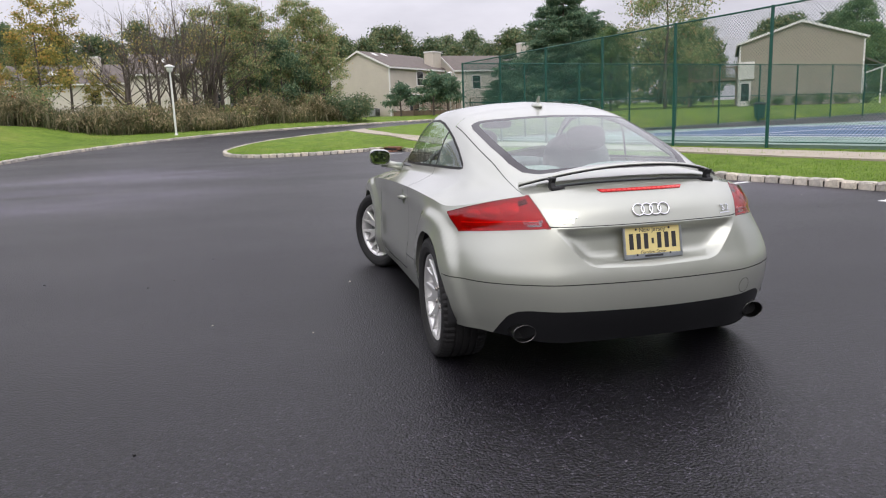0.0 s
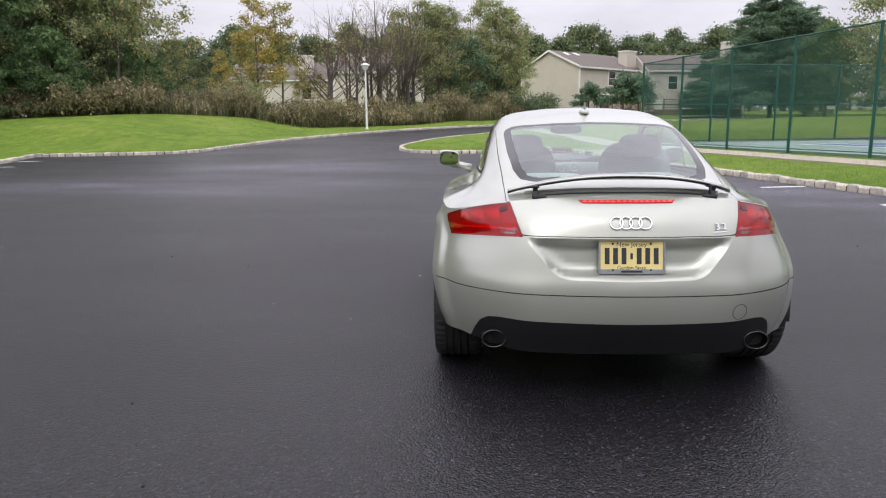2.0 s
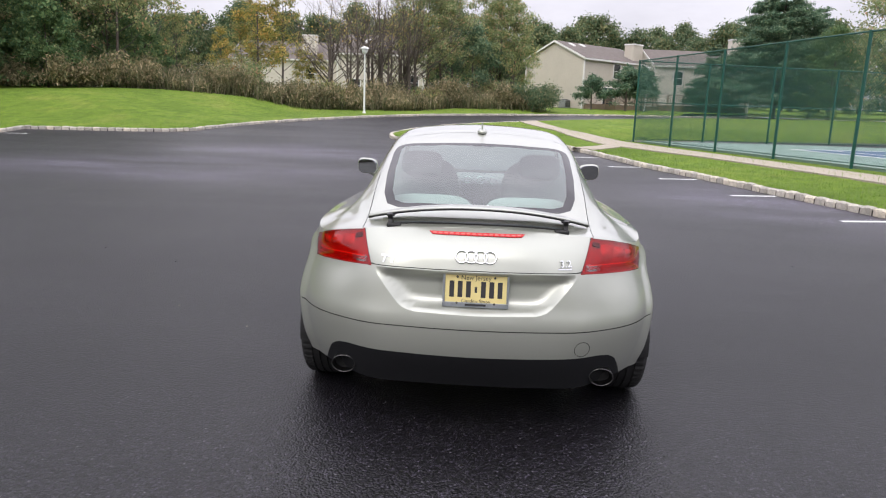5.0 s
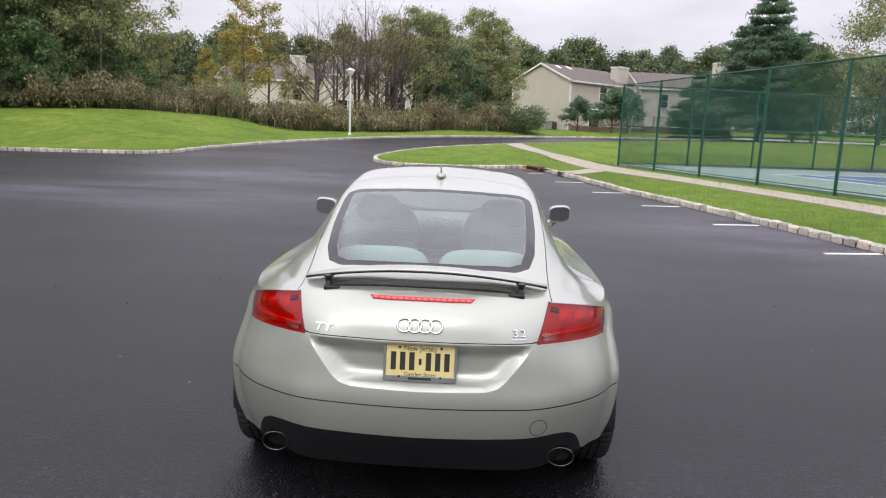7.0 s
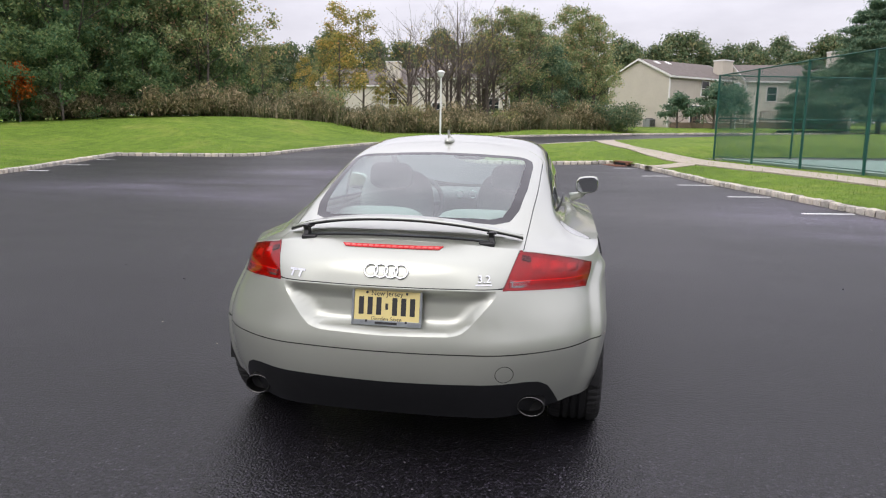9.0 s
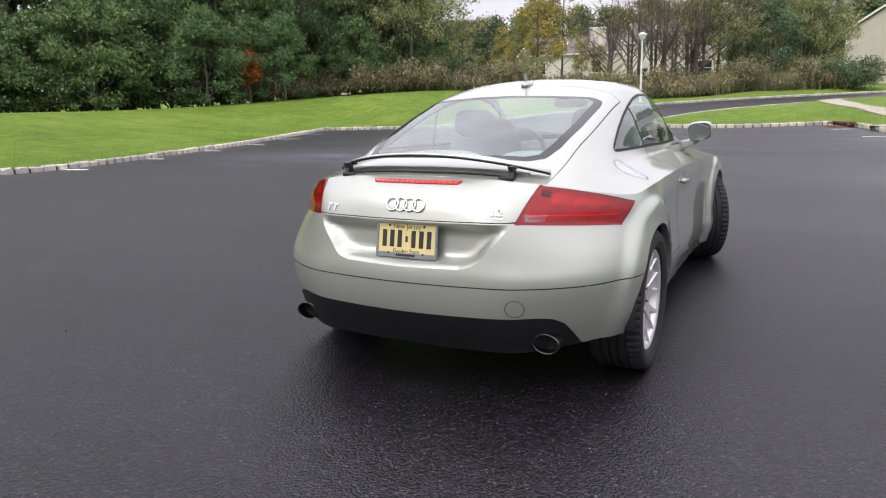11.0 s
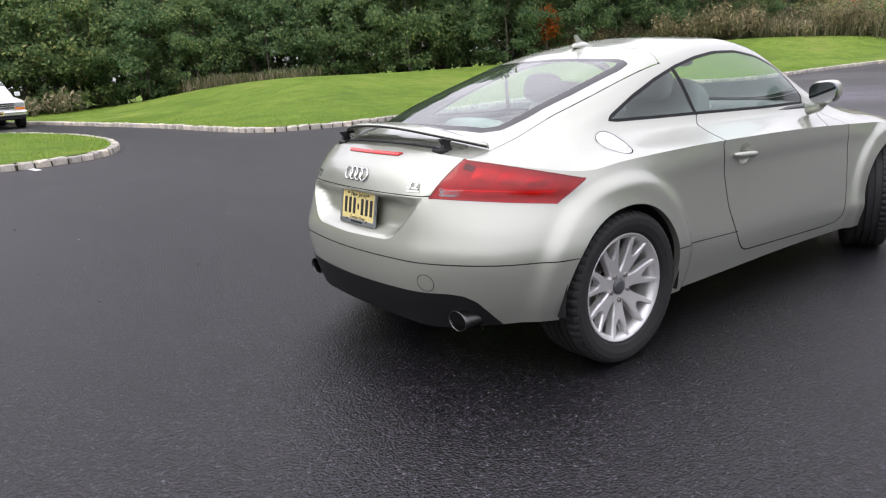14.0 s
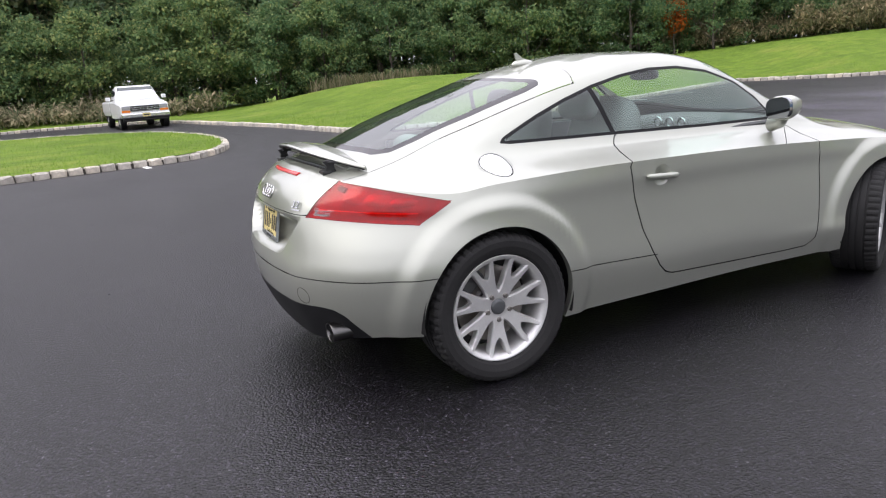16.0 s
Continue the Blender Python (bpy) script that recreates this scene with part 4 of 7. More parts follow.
# woodland west of the berm
for k, (x, y) in enumerate([(-44, -20), (-46, -12), (-47, -4), (-45, 3), (-42, 9), (-39, 14.5), (-36, 19.5), (-33, 24), (-30.5, 28.5), (-28.5, 33), (-27, 38)]):
    plant("maple" if k % 2 else "maple_b", x, y, rng.uniform(0.95, 1.15))
for k, (x, y) in enumerate([(-50, -15), (-52, -2), (-51, 8), (-47, 15), (-43, 22), (-39, 28), (-36, 34), (-33, 41), (-31, 48)]):
    plant("tall" if k % 3 else "maple", x, y, rng.uniform(1.0, 1.25))
for x, y, s in [(-41, -14, 0.9), (-41, -6, 0.95), (-40, 2, 0.9), (-37.5, 7.5, 0.85), (-36, 11.5, 1.0), (-32.8, 16.5, 0.85), (-30.5, 20, 0.95), (-27.5, 24.5, 0.9), (-25.6, 28.5, 0.8), (-24, 33, 0.8), (-22, 38.5, 0.8), (-43, -10, 1.1)]:
    plant("under", x, y, s)
# mixed thin trees between the woods and the houses
for x, y, s in [(-25.6, 37.0, 1.1), (-23.6, 38.6, 1.15), (-22.6, 41.2, 1.1)]:
    plant("olive", x, y, s)
for x, y, s in [(-22.3, 37.0, 1.0), (-20.4, 40.8, 0.5), (-17.6, 44.6, 0.55), (-26.5, 34.8, 1.05)]:
    plant("olive_b", x, y, s)
for x, y, s in [(-16.4, 44.6, 1.15), (-15.2, 46.2, 1.12), (-14.0, 46.9, 0.5), (-18.0, 42.0, 0.6), (-12.9, 48.0, 0.5), (-17.6, 47.5, 0.9)]:
    plant("thin", x, y, s)
plant("orange", -26.2, 26.3, 0.85)
plant("orange", -17.0, 41.4, 0.6)
for x, y, s in [(-11.9, 46.6, 0.98), (-10.6, 48.0, 0.95), (-9.3, 49.6, 1.1), (-8.1, 48.6, 0.9), (-7.4, 51.6, 1.0)]:
    plant("bare", x, y, s)
plant("bare", -6.6, 50.8, 1.15)
plant("olive_b", -7.2, 52.6, 0.98)
for x, y, s in [(-5.6, 53.4, 0.95), (-4.6, 54.4, 0.92), (-3.6, 53.6, 0.86)]:
    plant("olive", x, y, s)
plant("dark", -1.9, 53.6, 0.9)
plant("dark", -0.4, 55.6, 0.8)
for x, y, s in [(0.2, 56.4, 0.93), (1.2, 58.2, 0.92), (-1.2, 58.5, 0.9)]:
    plant("olive", x, y, s)
plant("olive_b", -0.2, 56.0, 0.9)
plant("olive_b", 1.4, 56.4, 0.85)
plant("pine", 25.3, 63.5, 1.12)
plant("pine", 20.8, 67.0, 0.55)
plant("pine", 29.5, 66.0, 0.75)
plant("small_pine", 8.65, 62.5, 0.95)
plant("small_pine", 11.5, 61.0, 1.22)
plant("small_pine", 13.2, 62.6, 1.05)
plant("shade", 30.5, 53.0, 1.0)
for k, (x, y, s) in enumerate([(27.5, 57.5, 0.6), (36, 58, 0.7), (52, 56, 0.75), (58, 48, 0.8)]):
    plant(("maple", "maple_b")[k % 2], x, y, s)
# far tree line behind the houses
for k in range(96):
    x = -70 + k * 2.0
    plant(("far_a", "far_b")[k % 2], x + rng.uniform(-2, 2), 108 + rng.uniform(-6, 12) - 0.1 * abs(x), rng.uniform(0.80, 1.0))
# undergrowth closing the foot of the woods
for k in range(24):
    t = k / 23
    plant("under", -47 + 21 * t + rng.uniform(-1, 1), -24 + 66 * t + rng.uniform(-1, 1), rng.uniform(0.85, 1.15))
for k in range(16):
    t = k / 15
    plant("under", -54 + 20 * t + rng.uniform(-1, 1), -26 + 72 * t + rng.uniform(-1, 1), rng.uniform(1.1, 1.4))
# unseen trees added round the rest of the lot, to darken the car's reflections
for k in range(34):
    a = radians(182 + 176 * k / 33)
    plant(("far_a", "far_b")[k % 2], 6 + 56 * math.cos(a) + rng.uniform(-3, 3), -2 + 52 * math.sin(a) + rng.uniform(-3, 3), rng.uniform(0.7, 1.0))
# deeper rows of the western woods
for k in range(26):
    t = k / 25
    plant(("far_b", "far_a")[k % 2], -58 + 24 * t + rng.uniform(-2, 2), -30 + 84 * t + rng.uniform(-2, 2), rng.uniform(0.95, 1.2))


def reeds(name, pts, width, h, count, seed, label):
    """A band of tall dry reeds and brush."""
    r = np.random.RandomState(seed)
    c = curve_through(pts, 0.5)
    i = r.randint(0, len(c), count)
    P = c[i] + r.uniform(-1, 1, (count, 2)) * width / 2
    z = land_z(P[:, 0], P[:, 1])
    H = h * r.uniform(0.45, 1.1, count) * (0.8 + 0.3 * np.sin(P[:, 0] * 0.9) * np.cos(P[:, 1] * 0.7))
    a = r.uniform(0, 6.283, count)
    w = r.uniform(0.008, 0.028, count)
    bend = r.uniform(0.1, 0.75, count) * H
    dx, dy = np.cos(a), np.sin(a)
    V = np.zeros((count, 5, 3))
    V[:, 0] = np.stack([P[:, 0] - dy * w, P[:, 1] + dx * w, z], 1)
    V[:, 1] = np.stack([P[:, 0] + dy * w, P[:, 1] - dx * w, z], 1)
    V[:, 2] = np.stack([P[:, 0] + dy * w + dx * bend * 0.35, P[:, 1] - dx * w + dy * bend * 0.35, z + H * 0.65], 1)
    V[:, 3] = np.stack([P[:, 0] - dy * w + dx * bend * 0.35, P[:, 1] + dx * w + dy * bend * 0.35, z + H * 0.65], 1)
    V[:, 4] = np.stack([P[:, 0] + dx * bend, P[:, 1] + dy * bend, z + H], 1)
    b = np.arange(count) * 5
    F = [(k, k + 1, k + 2, k + 3) for k in b] + [(k + 3, k + 2, k + 4) for k in b]
    ob = data_ob(name, V.reshape(-1, 3).tolist(), [tuple(int(q) for q in f) for f in F], M_REED)
    return tagged(ob, label, "reeds", kind="stuff")


def bramble(name, pts, width, h, count, seed, label, size=0.3):
    """Shaggy mixed brush: narrow arching leaves in many clumps along a line."""
    r = np.random.RandomState(seed)
    c = curve_through(pts, 0.55)
    q = np.repeat(c, 4, axis=0) + r.uniform(-1, 1, (len(c) * 4, 2)) * width / 2
    hh = h * r.uniform(0.5, 1.0, len(q)) * (0.95 + 0.3 * np.sin(q[:, 0] * 1.1 + 1.7 * np.sin(q[:, 1] * 0.5)))
    z = land_z(q[:, 0], q[:, 1]) + hh * 0.55
    cl = np.stack([q[:, 0], q[:, 1], z, 0.55 + 0 * z, 0.55 + 0 * z, hh * 0.42], 1)
    v, f = leaf_cloud(cl, count, size, seed, -0.5, 0.3)
    return tagged(data_ob(name, v, f, M_BRUSH), label, "brush", kind="stuff")


bramble("brush_hedge", [(-29, 29), (-24, 33), (-20, 36.6), (-15, 40.8), (-9, 45.2), (-3, 50.0), (1.5, 53.2)], 4.0, 1.95, 95000, 13, "shaggy brown-green brush along the lawn", 0.19)
bramble("brush_bank", [(-36, -24), (-37, -12), (-37.3, -4), (-36.2, 3)], 2.6, 1.2, 14000, 14, "shaggy brush at the edge of the woods", 0.26)
reeds("reed_hedge", [(-20, 37), (-15, 41.5), (-9, 45.8), (-3, 50.5), (1.5, 53.8)], 4.5, 1.3, 6000, 3, "band of tall dry brown-green reeds")
reeds("reed_bank", [(-33.6, 9.6), (-31.4, 13.4)], 2.6, 0.7, 1800, 4, "dry reeds at the edge of the woods")


def brush(x, y, rx, ry, h, count, seed, mat, label, size=0.14):
    r = random.Random(seed)
    top = thing("shrub", label, "shrub", pose(x, y, ground_at(x, y)), "shrubs")
    cl = [(r.uniform(-rx, rx) * 0.7, r.uniform(-ry, ry) * 0.7, h * r.uniform(0.25, 0.7), rx * 0.45, ry * 0.45, h * 0.3) for k in range(12)]
    bm = bmesh.new()
    for c in cl[:7]:
        tube(bm, [(0, 0, -0.1), (c[0] * 0.5, c[1] * 0.5, c[2] * 0.6), c[:3]], [0.03, 0.02, 0.008], 5, False)
    part("stems", bm, M_BARK, top)
    v, f = leaf_cloud(cl, count, size, seed)
    data_ob("foliage", v, f, mat, top)
    return top


brush(2.9, 52.2, 1.9, 1.7, 2.3, 8000, 5, M_LEAF_FAR, "rounded dark green shrub at the end of the reeds")
for k in range(9):
    t = k / 8
    brush(-22 + 22 * t, 36.5 + 17 * t + (k % 2) * 1.5, 2.0, 1.6, 1.7 + 0.4 * (k % 3), 3000, 30 + k, M_BRUSH if k % 2 else M_LEAF_OL, "tangled brown-green brush among the reeds")
for k in range(6):
    brush(36.6 + k * 1.35, 49.2 - k * 0.9, 0.8, 0.8, 1.0, 900, 60 + k, M_LEAF, "low clipped shrub beside the house wall", 0.1)

# kerb blocks, nearest ones as single pieces
for n, (dist, x, y, a) in enumerate(block_sites):
    z = float(base_z(x, y))
    m = pose(x, y, z + rng.uniform(-0.008, 0.008), rng.uniform(-2, 2), rng.uniform(-2, 2), math.degrees(a) + rng.uniform(-3, 3))
    if n < 300:
        ob = new("kerb_block", BLOCKS[n % 5])
        ob.parent = kerb
        ob.matrix_basis = m
    else:
        t = bmesh.new()
        t.from_mesh(BLOCKS[n % 5])
        t.transform(m)
        me = bpy.data.meshes.new("tmp")
        t.to_mesh(me)
        t.free()
        far_blocks.from_mesh(me)
        bpy.data.meshes.remove(me)
fb = part("far_kerb_blocks", far_blocks, basic("granite_block_far", (0.50, 0.465, 0.405), 0.88, grain=14, vary=0.38, bump=0.01, bump_scale=45, per="island"), kerb)
fb["kind"] = "stuff"

# grass blades on the lawns nearest the camera
gr = np.random.RandomState(31)
GB = 60000
gxr, gyr = gr.uniform(-24, 12, GB * 4), gr.uniform(-6, 27, GB * 4)
gs = lot_distance(gxr, gyr)
okb = (gs > 0.03) & (gr.uniform(size=GB * 4) < np.exp(-np.maximum(gs, 0) / 2.2) * 0.9 + 0.05)
gxr, gyr, gs = gxr[okb][:GB], gyr[okb][:GB], gs[okb][:GB]
gzr = land_z(gxr, gyr, gs)
nb = len(gxr)
ga = gr.uniform(0, 6.283, nb)
gh, gw = gr.uniform(0.03, 0.085, nb), gr.uniform(0.003, 0.007, nb)
lean = gr.uniform(0.1, 0.9, nb) * gh
GVT = np.zeros((nb, 3, 3))
GVT[:, 0] = np.stack([gxr - np.sin(ga) * gw, gyr + np.cos(ga) * gw, gzr - 0.01], 1)
GVT[:, 1] = np.stack([gxr + np.sin(ga) * gw, gyr - np.cos(ga) * gw, gzr - 0.01], 1)
GVT[:, 2] = np.stack([gxr + np.cos(ga) * lean, gyr + np.sin(ga) * lean, gzr + gh], 1)
blades = data_ob("grass_blades", GVT.reshape(-1, 3).tolist(), np.arange(nb * 3).reshape(-1, 3).tolist(), M_BLADE)
tagged(blades, "short green grass blades along the kerb", "grass", kind="stuff")

# ---- white pickup truck, parked on the side road ----
def pickup(m):
    t = thing("pickup_truck", "white older pickup truck parked on the side road", "pickup truck", m)
    W = 1.0

    def loft(secs, mat, name, label="", smooth=False):
        """Sections (x, [(y, z), ...]) joined into one closed form."""
        bm = bmesh.new()
        vs = [[bm.verts.new((x, y, z)) for y, z in s] for x, s in secs]
        for a, b in zip(vs, vs[1:]):
            for i in range(len(a)):
                bm.faces.new((a[i], a[(i + 1) % len(a)], b[(i + 1) % len(a)], b[i]))
        bm.faces.new(vs[0])
        bm.faces.new(vs[-1][::-1])
        bmesh.ops.recalc_face_normals(bm, faces=bm.faces[:])
        return part(name, bm, mat, t, label, smooth)

    def sec(w, z0, z1, c=.06, tuck=.04):
        return [(-w + tuck, z0), (-w, z0 + .2), (-w, z1 - c), (-w + c * 1.2, z1), (w - c * 1.2, z1), (w, z1 - c), (w, z0 + .2), (w - tuck, z0)]

    loft([(.82, sec(.93, .52, .98)), (.74, sec(.97, .48, 1.04)), (.0, sec(W, .48, 1.12)), (-.55, sec(W, .46, 1.16)), (-1.9, sec(W, .46, 1.16)), (-2.0, sec(W, .46, 1.14))], M_TRUCK, "cab_body")
    loft([(-2.03, sec(W, .55, 1.16)), (-4.35, sec(W, .55, 1.16)), (-4.4, sec(.98, .6, 1.14))], M_TRUCK, "load_bed", "white load bed")
    def cab(w0, w1, z1, z0=1.14):
        return [(-w0, z0), (-w1 - .03, z1 - .09), (-w1 + .07, z1), (w1 - .07, z1), (w1 + .03, z1 - .09), (w0, z0)]

    loft([(-.5, cab(.93, .9, 1.24)), (-.98, cab(.90, .73, 1.75)), (-1.08, cab(.93, .735, 1.79)), (-1.5, cab(.93, .74, 1.805)), (-1.85, cab(.93, .735, 1.785)), (-1.98, cab(.92, .74, 1.70))], M_TRUCK, "cab_roof")
    bm = bmesh.new()
    q = [bm.verts.new(c) for c in ((-.585, -.84, 1.2), (-.585, .84, 1.2), (-.97, .7, 1.71), (-.97, -.7, 1.71))]
    q2 = [bm.verts.new(v.co + Vector((.03, 0, .025))) for v in q]
    bm.faces.new(q2)
    for i in range(4):
        bm.faces.new((q[i], q[(i + 1) % 4], q2[(i + 1) % 4], q2[i]))
    part("windscreen", bm, basic("truck_windscreen", (0.10, 0.115, 0.115), 0.05, spec=0.7), t, "pale reflecting windscreen")
    for s in (1, -1):
        part("side_window", box(bmesh.new(), -1.75, -1.05, min(s * .80, s * .86), max(s * .80, s * .86), 1.2, 1.62, .03), M_DARKGLASS, t)
        part("door_seam", box(bmesh.new(), -1.87, -1.855, min(s * .99, s * 1.003), max(s * .99, s * 1.003), .55, 1.14), M_GAP_T, t)
        mir = part("door_mirror", box(bmesh.new(), -.95, -.84, min(s * 1.06, s * 1.26), max(s * 1.06, s * 1.26), 1.2, 1.36, .03, 2), M_TRUCK, t)
        part("mirror_arm", box(bmesh.new(), -.92, -.88, min(s * .92, s * 1.1), max(s * .92, s * 1.1), 1.2, 1.23), M_BLACKP, mir)
        part("headlight", box(bmesh.new(), .78, .85, min(s * .60, s * .92), max(s * .60, s * .92), .80, .96, .015, 2), M_LENS, t, "clear headlight")
        part("indicator", box(bmesh.new(), .78, .845, min(s * .60, s * .93), max(s * .60, s * .93), .70, .79, .01, 2), M_AMBER, t, "amber indicator")
        for x in (0.0, -3.35):
            bm = lathe(bmesh.new(), [(.0, .1), (.19, .1), (.2, .115), (.27, .12), (.335, .1), (.355, .06), (.355, -.1), (.3, -.12), (.0, -.12)], 28, "y")
            bm.transform(pose(x, s * .84, .355) @ (Matrix() if s > 0 else pose(0, 0, 0, 0, 0, 180)))
            w = part("wheel", bm, M_RUBBER, t, "black tyre", True)
            bm = lathe(bmesh.new(), [(.0, .09), (.06, .11), (.12, .08), (.185, .122)], 20, "y")
            bm.transform(pose(x, s * .845, .355) @ (Matrix() if s > 0 else pose(0, 0, 0, 0, 0, 180)))
            part("wheel_disc", bm, M_CHROME, w)
            bm = lathe(bmesh.new(), [(.42, .13), (.42, -.1)], 24, "y")
            bm.transform(pose(x, s * .87, .42))
            part("wheel_arch", bm, M_BLACKP, w, "dark wheel opening")
    grille = part("grille", box(bmesh.new(), .79, .845, -.59, .59, .72, .96, .01), M_BLACKP, t, "dark grille with chrome bars")
    for k in range(4):
        part("grille_bar", box(bmesh.new(), .84, .86, -.58, .58, .735 + k * .07, .757 + k * .07, .004), M_CHROME, grille)
    part("badge", cyl_badge(), M_BLACKP, t)
    part("bumper", box(bmesh.new(), .78, .98, -.98, .98, .46, .66, .05, 3), M_CHROME, t, "chrome front bumper")
    part("bumper_skirt", box(bmesh.new(), .72, .9, -.92, .92, .34, .46, .03), M_BLACKP, t)
    pl = part("front_plate", box(bmesh.new(), .98, .99, -.16, .16, .50, .65), M_PLATE_T, t, "yellow number plate")
    part("plate_bar", box(bmesh.new(), .988, .993, -.11, .11, .55, .60), M_BLACKP, pl)
    part("chassis", box(bmesh.new(), -4.2, .6, -.6, .6, .32, .5), M_BLACKP, t, "dark chassis")
    return t


def cyl_badge():
    bm = bmesh.new()
    bmesh.ops.create_uvsphere(bm, u_segments=16, v_segments=8, radius=1)
    for v in bm.verts:
        v.co = Vector((.865 + .008 * v.co.x, .1 * v.co.y, .85 + .035 * v.co.z))
    return bm


M_GAP_T = basic("seam_black", (0.01, 0.01, 0.01), 0.9)
M_PLATE_T = basic("truck_plate_yellow", (0.60, 0.52, 0.22), 0.5)
pickup(pose(-27.95, -.1, 0.0, 0, 0, 7)).scale = (0.95, 0.93, 0.95)

# storm drain in the kerb line
M_RUST = basic("rusty_cast_iron", (0.17, 0.075, 0.045), 0.85, grain=9, vary=0.35, bump=0.004, bump_scale=40)
drain = thing("storm_drain", "rusty cast iron storm drain inlet set in the kerb", "storm drain", pose(2.14, 22.28, float(base_z(2.14, 22.28)), 0, 0, 118))
part("hood", boxed(-.48, .48, -.1, .16, .02, .155, .025, 2), M_RUST, drain, "rusty iron hood")
part("throat", boxed(-.36, .36, .155, .168, .03, .10), M_GAP_T, drain, "dark drain opening")
part("grate_frame", boxed(-.48, .48, .17, .62, -.03, .008, .004), M_RUST, drain)
for k in range(9):
    part("grate_bar", boxed(-.42 + k * .1, -.38 + k * .1, .2, .59, .004, .016, .003), M_RUST, drain)

# bin beside the court
bin_ = thing("litter_bin", "dark green lidded litter bin beside the court", "litter bin", pose(25.2, 33.0, ground_at(25.2, 33.0)))
part("tub", lathe(bmesh.new(), [(0, 0), (.27, 0), (.33, .78), (.34, .8), (.3, .8)], 20), M_FENCE, bin_)
part("lid", lathe(bmesh.new(), [(.35, .78), (.36, .84), (.3, .92), (0, .97)], 20), M_BLACKP, bin_, "black bin lid")

# fallen bits and pebbles on the asphalt
peb = random.Random(19)
pm = []
for k in range(4):
    bm = bmesh.new()
    bmesh.ops.create_icosphere(bm, subdivisions=1, radius=.011)
    for v in bm.verts:
        v.co *= peb.uniform(.65, 1.25)
        v.co.z *= .6
    me = bpy.data.meshes.new("pebble")
    bm.to_mesh(me)
    bm.free()
    me.materials.append(M_KERB if k < 2 else M_RUBBER)
    pm.append(me)
for k in range(90):
    x, y = peb.uniform(-6, 6), peb.uniform(-3.2, 8)
    if abs(x) < 1.0 and -.9 < y < 3.4:
        continue
    ob = new("pebble", pm[k % 4])
    s = peb.uniform(.35, 1.0)
    ob.matrix_basis = pose(x, y, float(base_z(x, y)) + .003, 0, 0, peb.uniform(0, 360)) @ Matrix.Diagonal((s, s, s, 1))
    tagged(ob, "small loose stone lying on the asphalt", "pebble", "loose pebbles")

# ---- silver coupe: control rails of the right half, rear axle at the origin ----
def paint_material():
    mat = bpy.data.materials.new("silver_metallic_paint")
    mat.use_nodes = True
    nt = mat.node_tree
    p = nt.nodes["Principled BSDF"]
    c = ramp(nt, noise_of(nt, 900, 2), [(0.3, (0.378, 0.390, 0.340)), (0.7, (0.448, 0.461, 0.402))])
    nt.links.new(c, p.inputs["Base Color"])
    p.inputs["Metallic"].default_value = 0.58
    p.inputs["Roughness"].default_value = 0.36
    p.inputs["Coat Weight"].default_value, p.inputs["Coat Roughness"].default_value = 1.0, 0.03
    return mat


def glass_material(name, tint, ior=1.5, gloss_rough=0.01, haze=0.0):
    mat = bpy.data.materials.new(name)
    mat.use_nodes = True
    nt = mat.node_tree
    nt.nodes.remove(nt.nodes["Principled BSDF"])
    tr = nt.nodes.new("ShaderNodeBsdfTransparent")
    tr.inputs[0].default_value = (*tint, 1)
    gl = nt.nodes.new("ShaderNodeBsdfGlossy")
    gl.inputs["Roughness"].default_value = gloss_rough
    gl.inputs["Color"].default_value = (1, 1, 1, 1)
    lw = nt.nodes.new("ShaderNodeLayerWeight")
    lw.inputs[0].default_value = 0.5
    pw = nt.nodes.new("ShaderNodeMath")
    pw.operation = "POWER"
    pw.inputs[1].default_value = 5.0
    f0 = ((ior - 1) / (ior + 1)) ** 2
    fr = nt.nodes.new("ShaderNodeMapRange")
    fr.inputs[3].default_value, fr.inputs[4].default_value = f0, 1.0
    nt.links.new(lw.outputs["Facing"], pw.inputs[0])
    nt.links.new(pw.outputs[0], fr.inputs[0])
    ms = nt.nodes.new("ShaderNodeMixShader")
    nt.links.new(fr.outputs[0], ms.inputs[0])
    body = tr.outputs[0]
    if haze:
        # reflected sky haze put in as a thin pale diffuse layer
        df = nt.nodes.new("ShaderNodeBsdfDiffuse")
        df.inputs[0].default_value = (0.60, 0.72, 0.67, 1)
        mf = nt.nodes.new("ShaderNodeMixShader")
        mr = nt.nodes.new("ShaderNodeMapRange")
        mr.inputs[3].default_value, mr.inputs[4].default_value = haze * 0.6, haze * 1.4
        nt.links.new(noise_of(nt, 3.5, 5), mr.inputs[0])
        nt.links.new(mr.outputs[0], mf.inputs[0])
        nt.links.new(tr.outputs[0], mf.inputs[1])
        nt.links.new(df.outputs[0], mf.inputs[2])
        body = mf.outputs[0]
    nt.links.new(body, ms.inputs[1])
    nt.links.new(gl.outputs[0], ms.inputs[2])
    nt.links.new(ms.outputs[0], nt.nodes["Material Output"].inputs[0])
    return mat


